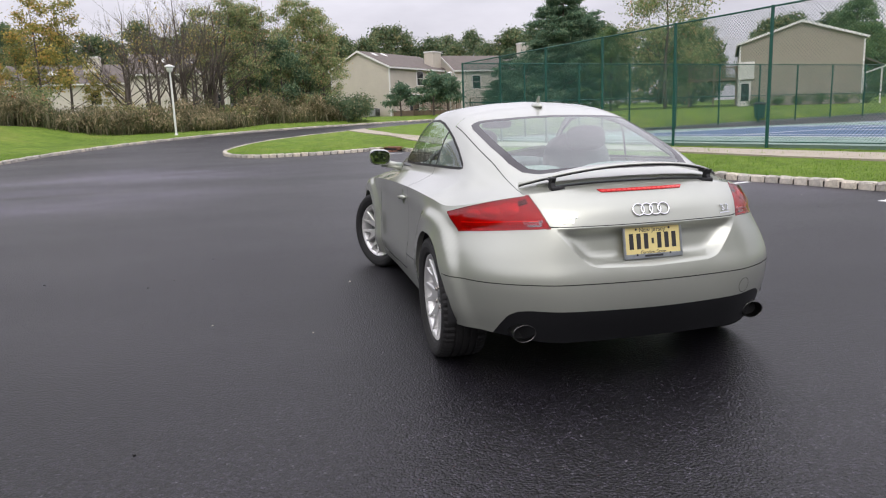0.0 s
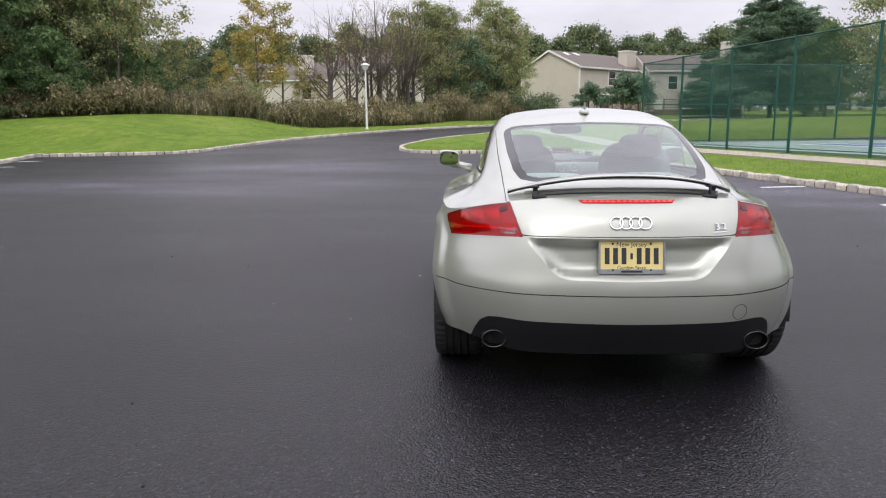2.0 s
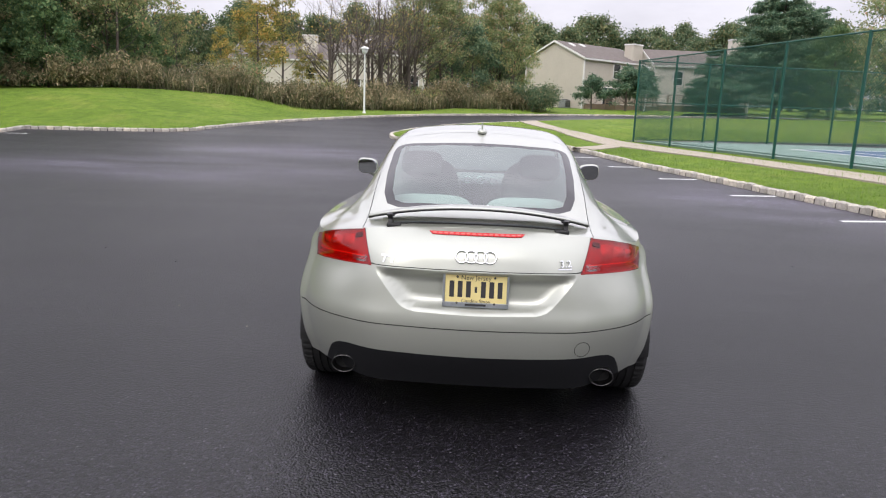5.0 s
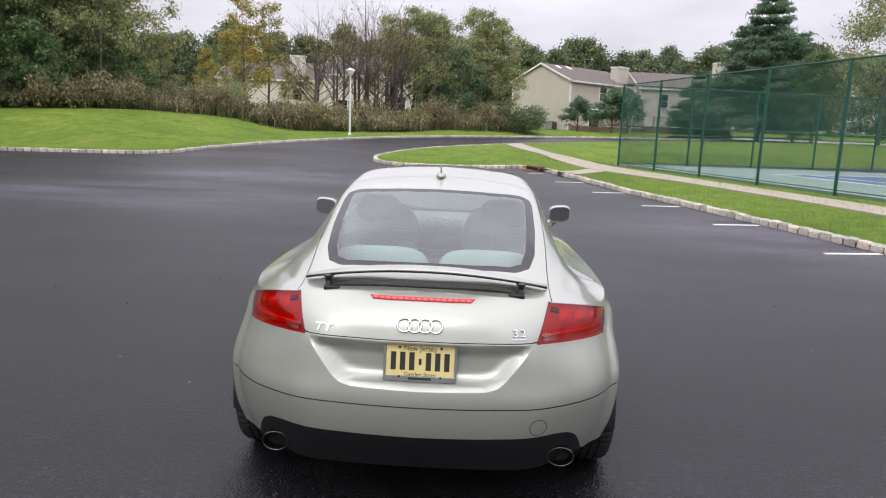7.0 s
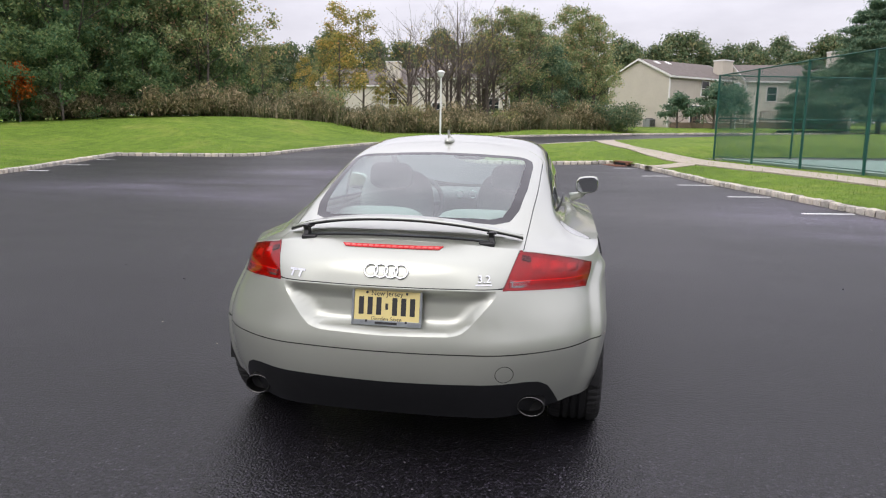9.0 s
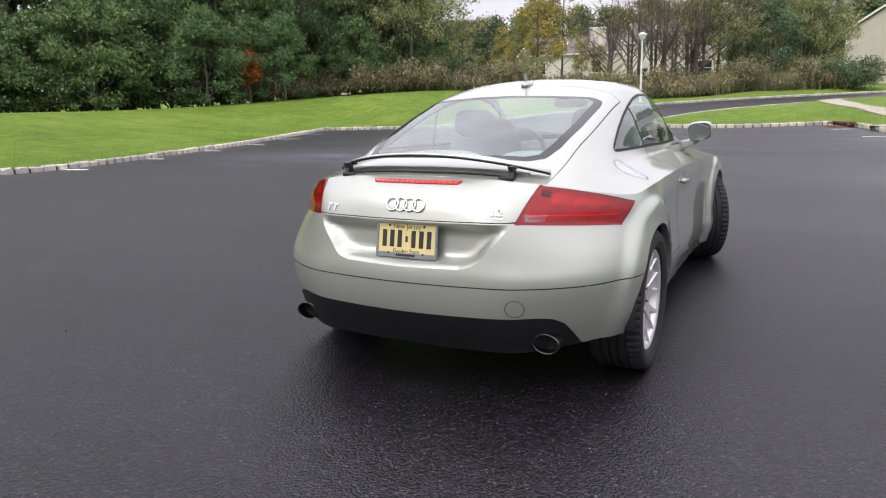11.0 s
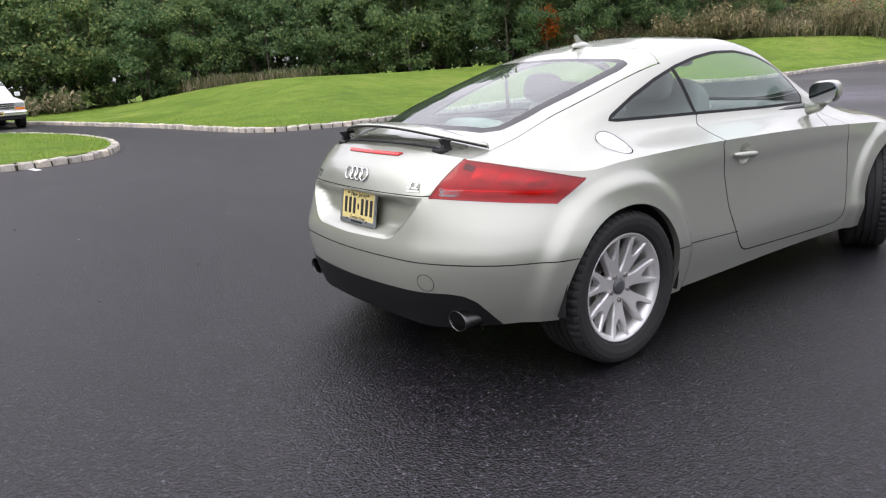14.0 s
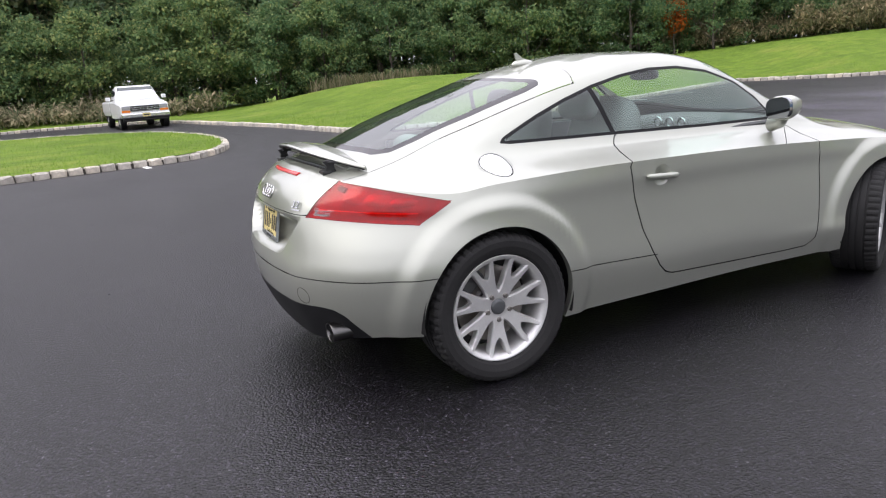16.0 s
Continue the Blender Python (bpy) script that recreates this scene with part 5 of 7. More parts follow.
M_PAINT = paint_material()
M_GLASS = glass_material("tinted_car_glass", (0.72, 0.90, 0.83), 2.1, haze=0.03)
M_GLASS_S = glass_material("clear_side_glass", (0.84, 0.96, 0.91), 1.6, haze=0.03)
M_REDLENS = glass_material("red_lamp_lens", (0.97, 0.10, 0.12), 1.5)
M_CLEARLENS = glass_material("clear_lens", (0.85, 0.86, 0.86), 1.5)
M_REDIN = basic("red_reflector", (0.28, 0.014, 0.022), 0.3, 0.1, grain=22, vary=0.4)
M_BEZEL = basic("dark_red_bezel", (0.20, 0.008, 0.012), 0.15)
M_REDHI = basic("bright_red_reflector", (0.85, 0.12, 0.11), 0.2, 0.1, coat=0.5)
M_FRIT = basic("black_glass_border", (0.02, 0.018, 0.02), 0.1, spec=0.4)
M_GAP = basic("shut_line_black", (0.004, 0.004, 0.004), 0.9)
M_TRIMB = basic("window_frame_black", (0.008, 0.008, 0.009), 0.5, spec=0.2)
M_DIFF = basic("dark_grey_diffuser", (0.0085, 0.0088, 0.010), 0.55, grain=30, vary=0.15, spec=0.28)
M_STEEL = basic("exhaust_steel", (0.11, 0.108, 0.106), 0.28, 1.0)
M_ALLOY = basic("silver_alloy", (0.70, 0.695, 0.685), 0.38, 0.6, grain=18, vary=0.08, coat=0.3)
M_DISC = basic("brake_disc_steel", (0.30, 0.28, 0.26), 0.4, 0.9, grain=12, vary=0.2)
M_FLAP = basic("polished_aluminium", (0.62, 0.63, 0.62), 0.34, 0.8, grain=30, vary=0.05)
M_BADGE = basic("badge_chrome", (0.75, 0.75, 0.76), 0.16, 1.0)
M_SEAT = basic("pale_grey_leather", (0.30, 0.305, 0.30), 0.55, grain=9, vary=0.1, bump=0.001, bump_scale=90)
M_SEATD = basic("grey_seat_leather", (0.17, 0.175, 0.175), 0.6, grain=9, vary=0.15)
M_DASH = basic("grey_dash_plastic", (0.085, 0.088, 0.09), 0.6, grain=12, vary=0.15)
M_PLATE_Y = basic("pale_yellow_plate", (0.68, 0.57, 0.24), 0.45, grain=4, vary=0.06)
M_PLATE_W = basic("plate_cream", (0.72, 0.66, 0.42), 0.45)
M_PLATE_F = basic("worn_chrome_plate_frame", (0.32, 0.34, 0.36), 0.35, 0.8, grain=30, vary=0.3)
M_INK = basic("plate_ink_black", (0.02, 0.02, 0.022), 0.5)
M_MIRROR = basic("mirror_glass", (0.32, 0.33, 0.34), 0.02, 1.0)

R5 = [(0, -.635, .925), (.25, -.625, .92), (.505, -.575, .898), (.69, -.42, .858), (.797, -.21, .825), (.838, -.02, .843), (.846, .35, .852), (.846, .75, .85), (.842, 1.4, .835), (.832, 1.95, .808), (.83, 2.47, .775), (.80, 2.85, .72), (.60, 3.17, .64), (0, 3.32, .60)]
R4B = [(0.0, -0.733, 0.85), (0.25, -0.72, 0.848), (0.485, -0.655, 0.832), (0.697, -0.475, 0.797), (0.8023, -0.265, 0.77), (0.856, -0.03, 0.775), (0.851, 0.35, 0.78), (0.846, 0.75, 0.78), (0.842, 1.4, 0.77), (0.834, 1.95, 0.75), (0.844, 2.47, 0.72), (0.8142, 2.87, 0.66), (0.6094, 3.2, 0.6), (0.0, 3.345, 0.56)]
R4 = [(0.0, -0.773, 0.765), (0.25, -0.761, 0.762), (0.458, -0.715, 0.755), (0.6744, -0.53, 0.735), (0.7947, -0.33, 0.715), (0.86, -0.05, 0.7), (0.848, 0.35, 0.7), (0.839, 0.75, 0.7), (0.836, 1.4, 0.69), (0.831, 1.95, 0.68), (0.848, 2.47, 0.66), (0.8162, 2.88, 0.6), (0.6181, 3.22, 0.55), (0.0, 3.36, 0.52)]
R3 = [(0.0, -0.814, 0.615), (0.28, -0.797, 0.615), (0.5, -0.742, 0.615), (0.7157, -0.575, 0.615), (0.833, -0.345, 0.615), (0.875, -0.05, 0.592), (0.85, 0.37, 0.57), (0.84, 0.75, 0.56), (0.84, 1.4, 0.55), (0.838, 1.95, 0.54), (0.858, 2.47, 0.54), (0.828, 2.88, 0.5), (0.6261, 3.25, 0.46), (0.0, 3.385, 0.44)]
R2 = [(0.0, -0.832, 0.515), (0.3, -0.812, 0.515), (0.51, -0.762, 0.515), (0.7292, -0.6, 0.515), (0.85, -0.36, 0.515), (0.885, -0.05, 0.484), (0.854, 0.38, 0.44), (0.846, 0.75, 0.42), (0.846, 1.4, 0.41), (0.844, 1.95, 0.4), (0.863, 2.47, 0.42), (0.833, 2.88, 0.4), (0.6261, 3.25, 0.37), (0.0, 3.39, 0.36)]
R1 = [(0.0, -0.815, 0.38), (0.28, -0.8, 0.38), (0.49, -0.752, 0.38), (0.7113, -0.592, 0.375), (0.83, -0.375, 0.365), (0.866, -0.06, 0.352), (0.84, 0.38, 0.345), (0.838, 0.75, 0.335), (0.838, 1.4, 0.325), (0.846, 1.95, 0.315), (0.878, 2.47, 0.32), (0.8181, 2.88, 0.31), (0.617, 3.22, 0.29), (0.0, 3.37, 0.28)]
R0 = [(0.0, -0.755, 0.235), (0.28, -0.745, 0.235), (0.48, -0.71, 0.238), (0.672, -0.575, 0.262), (0.7862, -0.4, 0.268), (0.8201, -0.08, 0.21), (0.8054, 0.38, 0.205), (0.8054, 0.75, 0.205), (0.8054, 1.4, 0.205), (0.8103, 1.95, 0.195), (0.84, 2.47, 0.2), (0.7721, 2.86, 0.2), (0.5794, 3.17, 0.19), (0.0, 3.32, 0.18)]
SEG = [8, 9, 12, 12, 10, 18, 20, 30, 26, 24, 16, 14, 16]


def catmull(P, counts, mirror_ends=False):
    """Catmull-Rom through the rows of P (n, k, 3); counts: samples for each span."""
    P = np.asarray(P, float)
    first, last = 2 * P[0] - P[1], 2 * P[-1] - P[-2]
    if mirror_ends:
        first, last = P[1] * np.array([-1, 1, 1]), P[-2] * np.array([-1, 1, 1])
    Q = np.concatenate([first[None], P, last[None]])
    out = []
    for i, n in enumerate(counts):
        a, b, c, d = Q[i], Q[i + 1], Q[i + 2], Q[i + 3]
        for t in np.linspace(0, 1, n, endpoint=False):
            out.append(0.5 * (2 * b + (c - a) * t + (2 * a - 5 * b + 4 * c - d) * t * t + (3 * b - a - 3 * c + d) * t ** 3))
    out.append(Q[-2])
    return np.array(out)


def knots(pairs, y):
    """Smooth function through (y, value) pairs: monotone-limited cubic."""
    k = np.array(pairs, float)
    X, V = k[:, 0], k[:, 1]
    h, d = np.diff(X), np.diff(V) / np.diff(X)
    m = np.zeros(len(X))
    for i in range(1, len(X) - 1):
        m[i] = 0 if d[i - 1] * d[i] <= 0 else (h[i - 1] + h[i]) * 1.0 / ((h[i - 1] + 2 * h[i]) / 3 / d[i - 1] + (2 * h[i - 1] + h[i]) / 3 / d[i])
    m[0], m[-1] = d[0], d[-1]
    y = np.clip(np.asarray(y, float), X[0], X[-1])
    i = np.clip(np.searchsorted(X, y) - 1, 0, len(h) - 1)
    t = (y - X[i]) / h[i]
    return (1 + 2 * t) * (1 - t) ** 2 * V[i] + t * (1 - t) ** 2 * h[i] * m[i] + t * t * (3 - 2 * t) * V[i + 1] + t * t * (t - 1) * h[i] * m[i + 1]


WHEELS_Y, AXLE_Z, ARCH = (-0.035, 2.468), 0.322, 0.352
rails = np.stack([catmull(r, SEG, True) for r in (R0, R1, R2, R3, R4, R4B, R5)])
for i in range(7):
    rails[i, 0, 0] = rails[i, -1, 0] = 0
LOW = catmull(rails, [6, 7, 7, 8, 6, 7])
# wheel arch flares stand proud of the side
for wy in WHEELS_Y:
    r = np.hypot(LOW[..., 1] - wy, LOW[..., 2] - AXLE_Z)
    side = smoothstep(0.6, 0.8, LOW[..., 0])
    LOW[..., 0] += side * 0.023 * smoothstep(0.488, 0.425, r)
sh = LOW[-1]
ys, xs, zs = sh[:, 1], np.maximum(sh[:, 0], 0.0), sh[:, 2]
zc = knots([(-.64, .927), (-.50, .957), (-.40, .988), (-.08, 1.10), (.27, 1.205), (.55, 1.282), (.75, 1.322), (.95, 1.345), (1.2, 1.342), (1.45, 1.312), (1.8, 1.16), (2.2, .93), (2.35, .905), (2.7, .85), (3.0, .765), (3.2, .68), (3.33, .60)], ys)


def key(xk, zk, frac):
    """One cross-section key: fitted on the cabin, blended to a plain crown over tail and bonnet."""
    x = knots(xk, ys)
    lim = frac * xs + 1e-4
    x = (x ** -8 + lim ** -8) ** (-1 / 8)
    z = knots(zk, ys)
    plain = zs + (zc - zs) * (1 - (x / np.maximum(xs, 1e-4)) ** 2.6)
    w = smoothstep(-.46, -.2, ys) * smoothstep(2.35, 2.05, ys)
    return np.stack([x, ys, z * w + plain * (1 - w)], 1)


K_R = key([(-.7, .44), (-.4, .46), (-.08, .497), (.3, .505), (.55, .505), (.95, .50), (1.2, .50), (1.45, .515), (1.7, .55), (2.0, .60), (2.2, .64), (3.4, .60)],
          [(-.7, .93), (-.4, .962), (-.08, 1.06), (.3, 1.172), (.55, 1.238), (.75, 1.272), (.95, 1.29), (1.2, 1.288), (1.45, 1.245), (1.7, 1.135), (2.0, .98), (2.2, .905), (3.4, .8)], 0.70)
K_W = key([(-.7, .58), (-.4, .60), (-.08, .62), (.15, .617), (.5, .606), (.75, .603), (1.2, .603), (1.5, .617), (1.75, .642), (2.1, .67), (3.4, .65)],
          [(-.7, .9), (-.4, .918), (-.08, .982), (.15, 1.04), (.5, 1.122), (.75, 1.155), (1.2, 1.152), (1.5, 1.108), (1.75, 1.01), (2.0, .935), (2.2, .88), (3.4, .7)], 0.84)
K_B = key([(-.7, .66), (-.4, .665), (-.08, .69), (.15, .675), (.75, .684), (1.2, .684), (1.78, .672), (2.0, .69), (2.3, .73), (3.4, .7)],
          [(-.7, .88), (-.4, .885), (-.08, .928), (.15, .952), (.75, .945), (1.2, .936), (1.78, .922), (2.0, .893), (2.3, .85), (3.4, .66)], 0.92)
K_M = key([(-.7, .74), (-.08, .77), (.06, .752), (.75, .752), (1.4, .752), (1.95, .765), (2.47, .80), (3.4, .76)],
          [(-.7, .86), (-.08, .883), (.06, .903), (.75, .897), (1.4, .886), (1.95, .853), (2.47, .81), (3.4, .65)], 0.965)
K_C = np.stack([0 * ys, ys, zc], 1)
K_C2 = np.stack([K_R[:, 0] * .55, ys, zc - (zc - K_R[:, 2]) * .24], 1)
TOPS = catmull(np.stack([sh * np.array([1, 1, 1]), K_M, K_B, K_W, K_R, K_C2, K_C]), [6, 6, 10, 8, 8, 8])
TOPS[-1, :, 0] = 0


def patch_mesh(bm, G, nrm, pid, flip=False):
    """Adds a grid patch (rows, cols, 3) and stores its smooth normals."""
    du, dv = np.gradient(G, axis=0), np.gradient(G, axis=1)
    n = np.cross(dv, du)
    n /= np.maximum(np.linalg.norm(n, axis=2), 1e-9)[..., None]
    vs = [[bm.verts.new(p) for p in row] for row in G]
    for i, row in enumerate(vs):
        for j, v in enumerate(row):
            q = n[i, j].copy()
            if abs(v.co.x) < 1e-4:
                q[0] = 0
            v[nrm] = Vector(q).normalized() if np.linalg.norm(q) > 1e-6 else Vector((0, 0, 1))
            v[pid] = 0.0 if G is LOW else 1.0
    for a, b in zip(vs, vs[1:]):
        for j in range(len(a) - 1):
            q = (a[j], a[j + 1], b[j + 1], b[j])
            if (q[0].co - q[1].co).length < 1e-6 or (q[2].co - q[3].co).length < 1e-6:
                continue
            bm.faces.new(q)
    return vs


shell = bmesh.new()
L_N = shell.verts.layers.float_vector.new("n")
L_P = shell.verts.layers.float.new("patch")
patch_mesh(shell, LOW, L_N, L_P)
patch_mesh(shell, TOPS, L_N, L_P)


def poly_sd(points):
    """Signed distance to a polygon in two coordinates, positive inside."""
    A = np.array(points, float)
    B = np.roll(A, -1, 0)

    def f(u, v):
        P = np.stack([u, v], 1)
        best, ins = np.full(len(P), 1e9), np.zeros(len(P), bool)
        for a, b in zip(A, B):
            d = b - a
            w = P - a
            t = np.clip(w @ d / max(d @ d, 1e-12), 0, 1)
            e = w - t[:, None] * d
            best = np.minimum(best, (e * e).sum(1))
            cr = (a[1] > P[:, 1]) != (b[1] > P[:, 1])
            if abs(d[1]) > 1e-12:
                ins ^= cr & (P[:, 0] < a[0] + (P[:, 1] - a[1]) * d[0] / d[1])
        return np.sqrt(best) * np.where(ins, 1, -1)
    return f


def rounded(points, step=0.02):
    """A closed smooth outline through corner points."""
    p = list(points)
    return curve_through(p + [p[0]], step)[:-1]


def split(bm, val, limit=None):
    """Cuts faces along val(x, y, z, patch) = 0 without dropping any."""
    bm.verts.index_update()
    c = np.array([v.co[:] for v in bm.verts])
    pt = np.array([v[L_P] for v in bm.verts])
    f = val(c, pt)
    f = np.where(np.abs(f) < 2e-5, 2e-5, f)
    made = []
    for e in list(bm.edges):
        a, b = e.verts
        fa, fb = f[a.index], f[b.index]
        if fa * fb < 0 and abs(fa - fb) < 0.5:
            made.append(bmesh.utils.edge_split(e, a, abs(fa) / (abs(fa) + abs(fb)))[1])
    if made:
        bmesh.ops.connect_verts(bm, verts=made)
    bm.verts.index_update()


# outlines of glass, doors and panels, all on the right half
GLASS_HALF = [(0, .425), (.28, .43), (.44, .452), (.492, .435), (.503, .36), (.497, .05), (.478, -.2), (.447, -.315), (.385, -.375), (.2, -.41), (0, -.418)]
glass_out = poly_sd(GLASS_HALF + [(-x, y) for x, y in GLASS_HALF[-2:0:-1]])
SIDE_WIN = [(.12, .98), (.147, 1.003), (.332, 1.08), (.5, 1.139), (.674, 1.19), (.856, 1.226), (1.038, 1.246), (1.227, 1.244), (1.417, 1.213), (1.606, 1.142), (1.73, 1.055), (1.79, .976), (1.775, .931), (1.288, .94), (.733, .957), (.449, .964), (.173, .972)]
side_win = poly_sd(SIDE_WIN)
DOOR = [(.733, .957), (.70, .897), (.661, .831), (.691, .683), (.736, .534), (.795, .417), (.84, .345), (.885, .303), (.932, .287), (1.313, .271), (1.72, .257), (1.871, .257), (1.93, .29), (1.948, .405), (1.95, .587), (1.94, .752), (1.93, .82), (1.892, .882), (1.80, .93), (1.6, 1.0), (.9, 1.0)]
door_sd = poly_sd(DOOR)
DIFF = [(0, .388), (.45, .392), (.56, .395), (.61, .388), (.645, .366), (.668, .32), (.69, .26), (.71, .15), (0, .15)]
diff_sd = poly_sd(DIFF + [(-x, z) for x, z in DIFF[-2:0:-1]])
RECESS = [(0, .7575), (.452, .7565), (.40, .69), (.34, .62), (.31, .596), (.27, .583), (0, .578)]
recess_sd = poly_sd(RECESS + [(-x, z) for x, z in RECESS[-2:0:-1]])


def f_arch(c, p):
    r = np.minimum(np.hypot(c[:, 1] - WHEELS_Y[0], c[:, 2] - AXLE_Z), np.hypot(c[:, 1] - WHEELS_Y[1], c[:, 2] - AXLE_Z))
    return np.where((p < .5) & (c[:, 0] > .55), r - ARCH, 1.0)


def f_light(c, p):
    x, y, z = c.T
    inner = (x - (.458 + (z - .756) * .375)) * .93
    top = (.898 + (y + .575) * (-.098 / .369) - .004 - z) * .96
    low = (z - (.716 + (-.34 - y) * .107)) * .99
    tip = ((z - .80) * .141 - (y + .206) * .08) / .162
    d = np.minimum(np.minimum(inner, top), np.minimum(low, tip))
    return np.where((p < .5) & (y < 0), d, -1.0)


def f_rev(c, p):
    """Clear reversing lamp in the lower inner corner of the rear lamp."""
    x, y, z = c.T
    inner = x - (.458 + (z - .756) * .375)
    low = z - (.716 + (-.34 - y) * .107)
    d = np.minimum(np.minimum(inner - .022, .088 - inner), np.minimum(low - .012, .038 - low))
    return np.where((p < .5) & (y < -.3), d, -1.0)


def f_seam(c, p):
    return np.where((p < .5) & (c[:, 1] < 0), c[:, 2] - .515, 1.0)


def f_sill(c, p):
    z = .425 - .045 * (c[:, 1] - .3)
    return np.where((p < .5) & (c[:, 1] > .2) & (c[:, 1] < .83), c[:, 2] - z, 1.0)


def f_door(c, p):
    return np.where((c[:, 1] > .5) & (c[:, 1] < 2.1) & (c[:, 0] > .5), door_sd(c[:, 1], c[:, 2]), -1.0)


def f_glass(c, p):
    return np.where((p > .5) & (c[:, 1] < .7), glass_out(c[:, 0], c[:, 1]), -1.0)


def f_win(c, p):
    return np.where((p > .5) & (c[:, 0] > .45), side_win(c[:, 1], c[:, 2]), -1.0)


def f_pillar(c, p):
    x, y, z = c.T
    return np.where((p > .5) & (x > .45), (y - (.656 + (1.166 - z) * .368)) * .94, 1.0)


def f_hatch(c, p):
    """Boot lid with rear window: positive inside the lid."""
    x, y, z = c.T
    top = np.minimum(.525 + .02 * smoothstep(-.5, .2, y) - x, (.652 - .22 * x * x) - y)
    low = np.minimum((.458 + (z - .756) * .375) - x, z - .763)
    return np.where(p > .5, top, np.where(y < 0, low, -1.0))


def f_hood(c, p):
    x, y, z = c.T
    return np.where((p > .5) & (x < 2), y - (2.2 - .75 * np.maximum(x, 0) ** 2), -1.0)


def f_diff(c, p):
    return np.where((p < .5) & (c[:, 1] < -.3), diff_sd(c[:, 0], c[:, 2]), -1.0)


def f_recess(c, p):
    return np.where((p < .5) & (c[:, 1] < -.3), recess_sd(c[:, 0], c[:, 2]), -1.0)


def f_fuel(c, p):
    return np.where((p > .5) & (c[:, 0] > .6), .064 - np.hypot(c[:, 1] - .05, (c[:, 2] - .903) * 1.55), -1.0)


def f_tow(c, p):
    return np.where((p < .5) & (c[:, 1] < -.3), .034 - np.hypot(c[:, 0] - .478, c[:, 2] - .435), -1.0)


def f_cup(c, p):
    return np.where((p < .5) & (c[:, 0] > .6), .05 - np.hypot(c[:, 1] - .845, c[:, 2] - .772), -1.0)


def f_wscreen(c, p):
    """Windscreen: between roof edge and bonnet."""
    x, y, z = c.T
    a = np.minimum(y - (1.5 - .25 * x * x), (2.16 - .75 * x * x) - y)
    side = (.53 + (y - 1.5) * .14) - x
    return np.where(p > .5, np.minimum(a, side), -1.0)


GAPS = [(f_door, .003), (f_hatch, .0018), (f_seam, .0022), (f_sill, .0022), (f_hood, .003), (f_fuel, .002)]
for fn in (f_arch, f_light, f_glass, f_diff, f_recess, f_cup, f_wscreen, f_win):
    split(shell, fn)
split(shell, lambda c, p: f_glass(c, p) - .042)
split(shell, lambda c, p: f_win(c, p) - .014)
split(shell, lambda c, p: f_light(c, p) - .004)
for fn_r in (lambda c, p: f_rev(c, p),):
    split(shell, fn_r)
for s in (-.013, .013):
    split(shell, lambda c, p, s=s: f_pillar(c, p) + s)
for fn, g in GAPS:
    split(shell, lambda c, p: fn(c, p) - g)
    split(shell, lambda c, p: fn(c, p) + g)

shell.faces.ensure_lookup_table()
fc = np.array([f.calc_center_median()[:] for f in shell.faces])
fp = np.array([sum(v[L_P] for v in f.verts) / len(f.verts) for f in shell.faces])
val = {k: fn(fc, fp) for k, fn in (("f_arch", f_arch), ("f_light", f_light), ("f_seam", f_seam), ("f_sill", f_sill), ("f_door", f_door), ("f_glass", f_glass), ("f_win", f_win), ("f_pillar", f_pillar),
                                    ("f_hatch", f_hatch), ("f_hood", f_hood), ("f_diff", f_diff), ("f_recess", f_recess), ("f_fuel", f_fuel), ("f_tow", f_tow), ("f_cup", f_cup), ("f_wscreen", f_wscreen))}
names = np.full(len(fc), "body", dtype=object)
names[val["f_hood"] > 0] = "bonnet"
names[(fp < .5) & (fc[:, 1] < 0) & (val["f_seam"] < 0)] = "rear_bumper"
names[val["f_door"] > 0] = "door"
names[(val["f_hatch"] > 0)] = "boot_lid"
names[val["f_fuel"] > 0] = "fuel_flap"
in_win, in_glass = val["f_win"] > 0, val["f_glass"] > 0
for k, g in (("f_door", .003), ("f_hatch", .0018), ("f_seam", .0022), ("f_sill", .0022), ("f_hood", .003), ("f_fuel", .002)):
    hot = np.abs(val[k]) < g * .98
    if k == "f_hatch":
        hot &= (fp > .5) | (val["f_light"] < 0)
    names[hot & ~in_win & ~in_glass] = "fuel_flap_gap" if k == "f_fuel" else "shut_line"
names[val["f_cup"] > 0] = "handle_cup"
names[val["f_recess"] > 0] = "plate_recess"
names[val["f_diff"] > 0] = "diffuser"
names[val["f_light"] > 0] = "lamp_bezel"
names[val["f_light"] > .004] = "rear_light"
names[f_rev(fc, fp) > 0] = "reversing_lamp"
names[in_glass] = "rear_window_border"
names[val["f_glass"] > .042] = "rear_window"
names[in_win] = "window_frame"
names[(val["f_win"] > .014) & (val["f_pillar"] > .013)] = "door_window"
names[(val["f_win"] > .014) & (val["f_pillar"] < -.013)] = "quarter_window"
names[val["f_wscreen"] > 0] = "windscreen"
names[(val["f_arch"] < 0)] = "none"
names[(fp < .5) & (fc[:, 2] < .19)] = "none"

# pressed-in shapes
for v in shell.verts:
    x, y, z = v.co
    p0 = np.array([[x, y, z]])
    pp = np.array([v[L_P]])
    if y < -.6 and v[L_P] < .5 and .55 < z < .765:
        s = float(f_recess(p0, pp)[0])
        if s > 0:
            tgt = -.716 - (.757 - z) * .16
            v.co.y += (max(y, tgt) - y) * float(smoothstep(0, .04, s))
    if x > .7 and v[L_P] < .5 and .75 < y < .95:
        s = float(f_cup(p0, pp)[0])
        if s > 0:
            v.co.x -= .02 * float(smoothstep(0, .035, s))

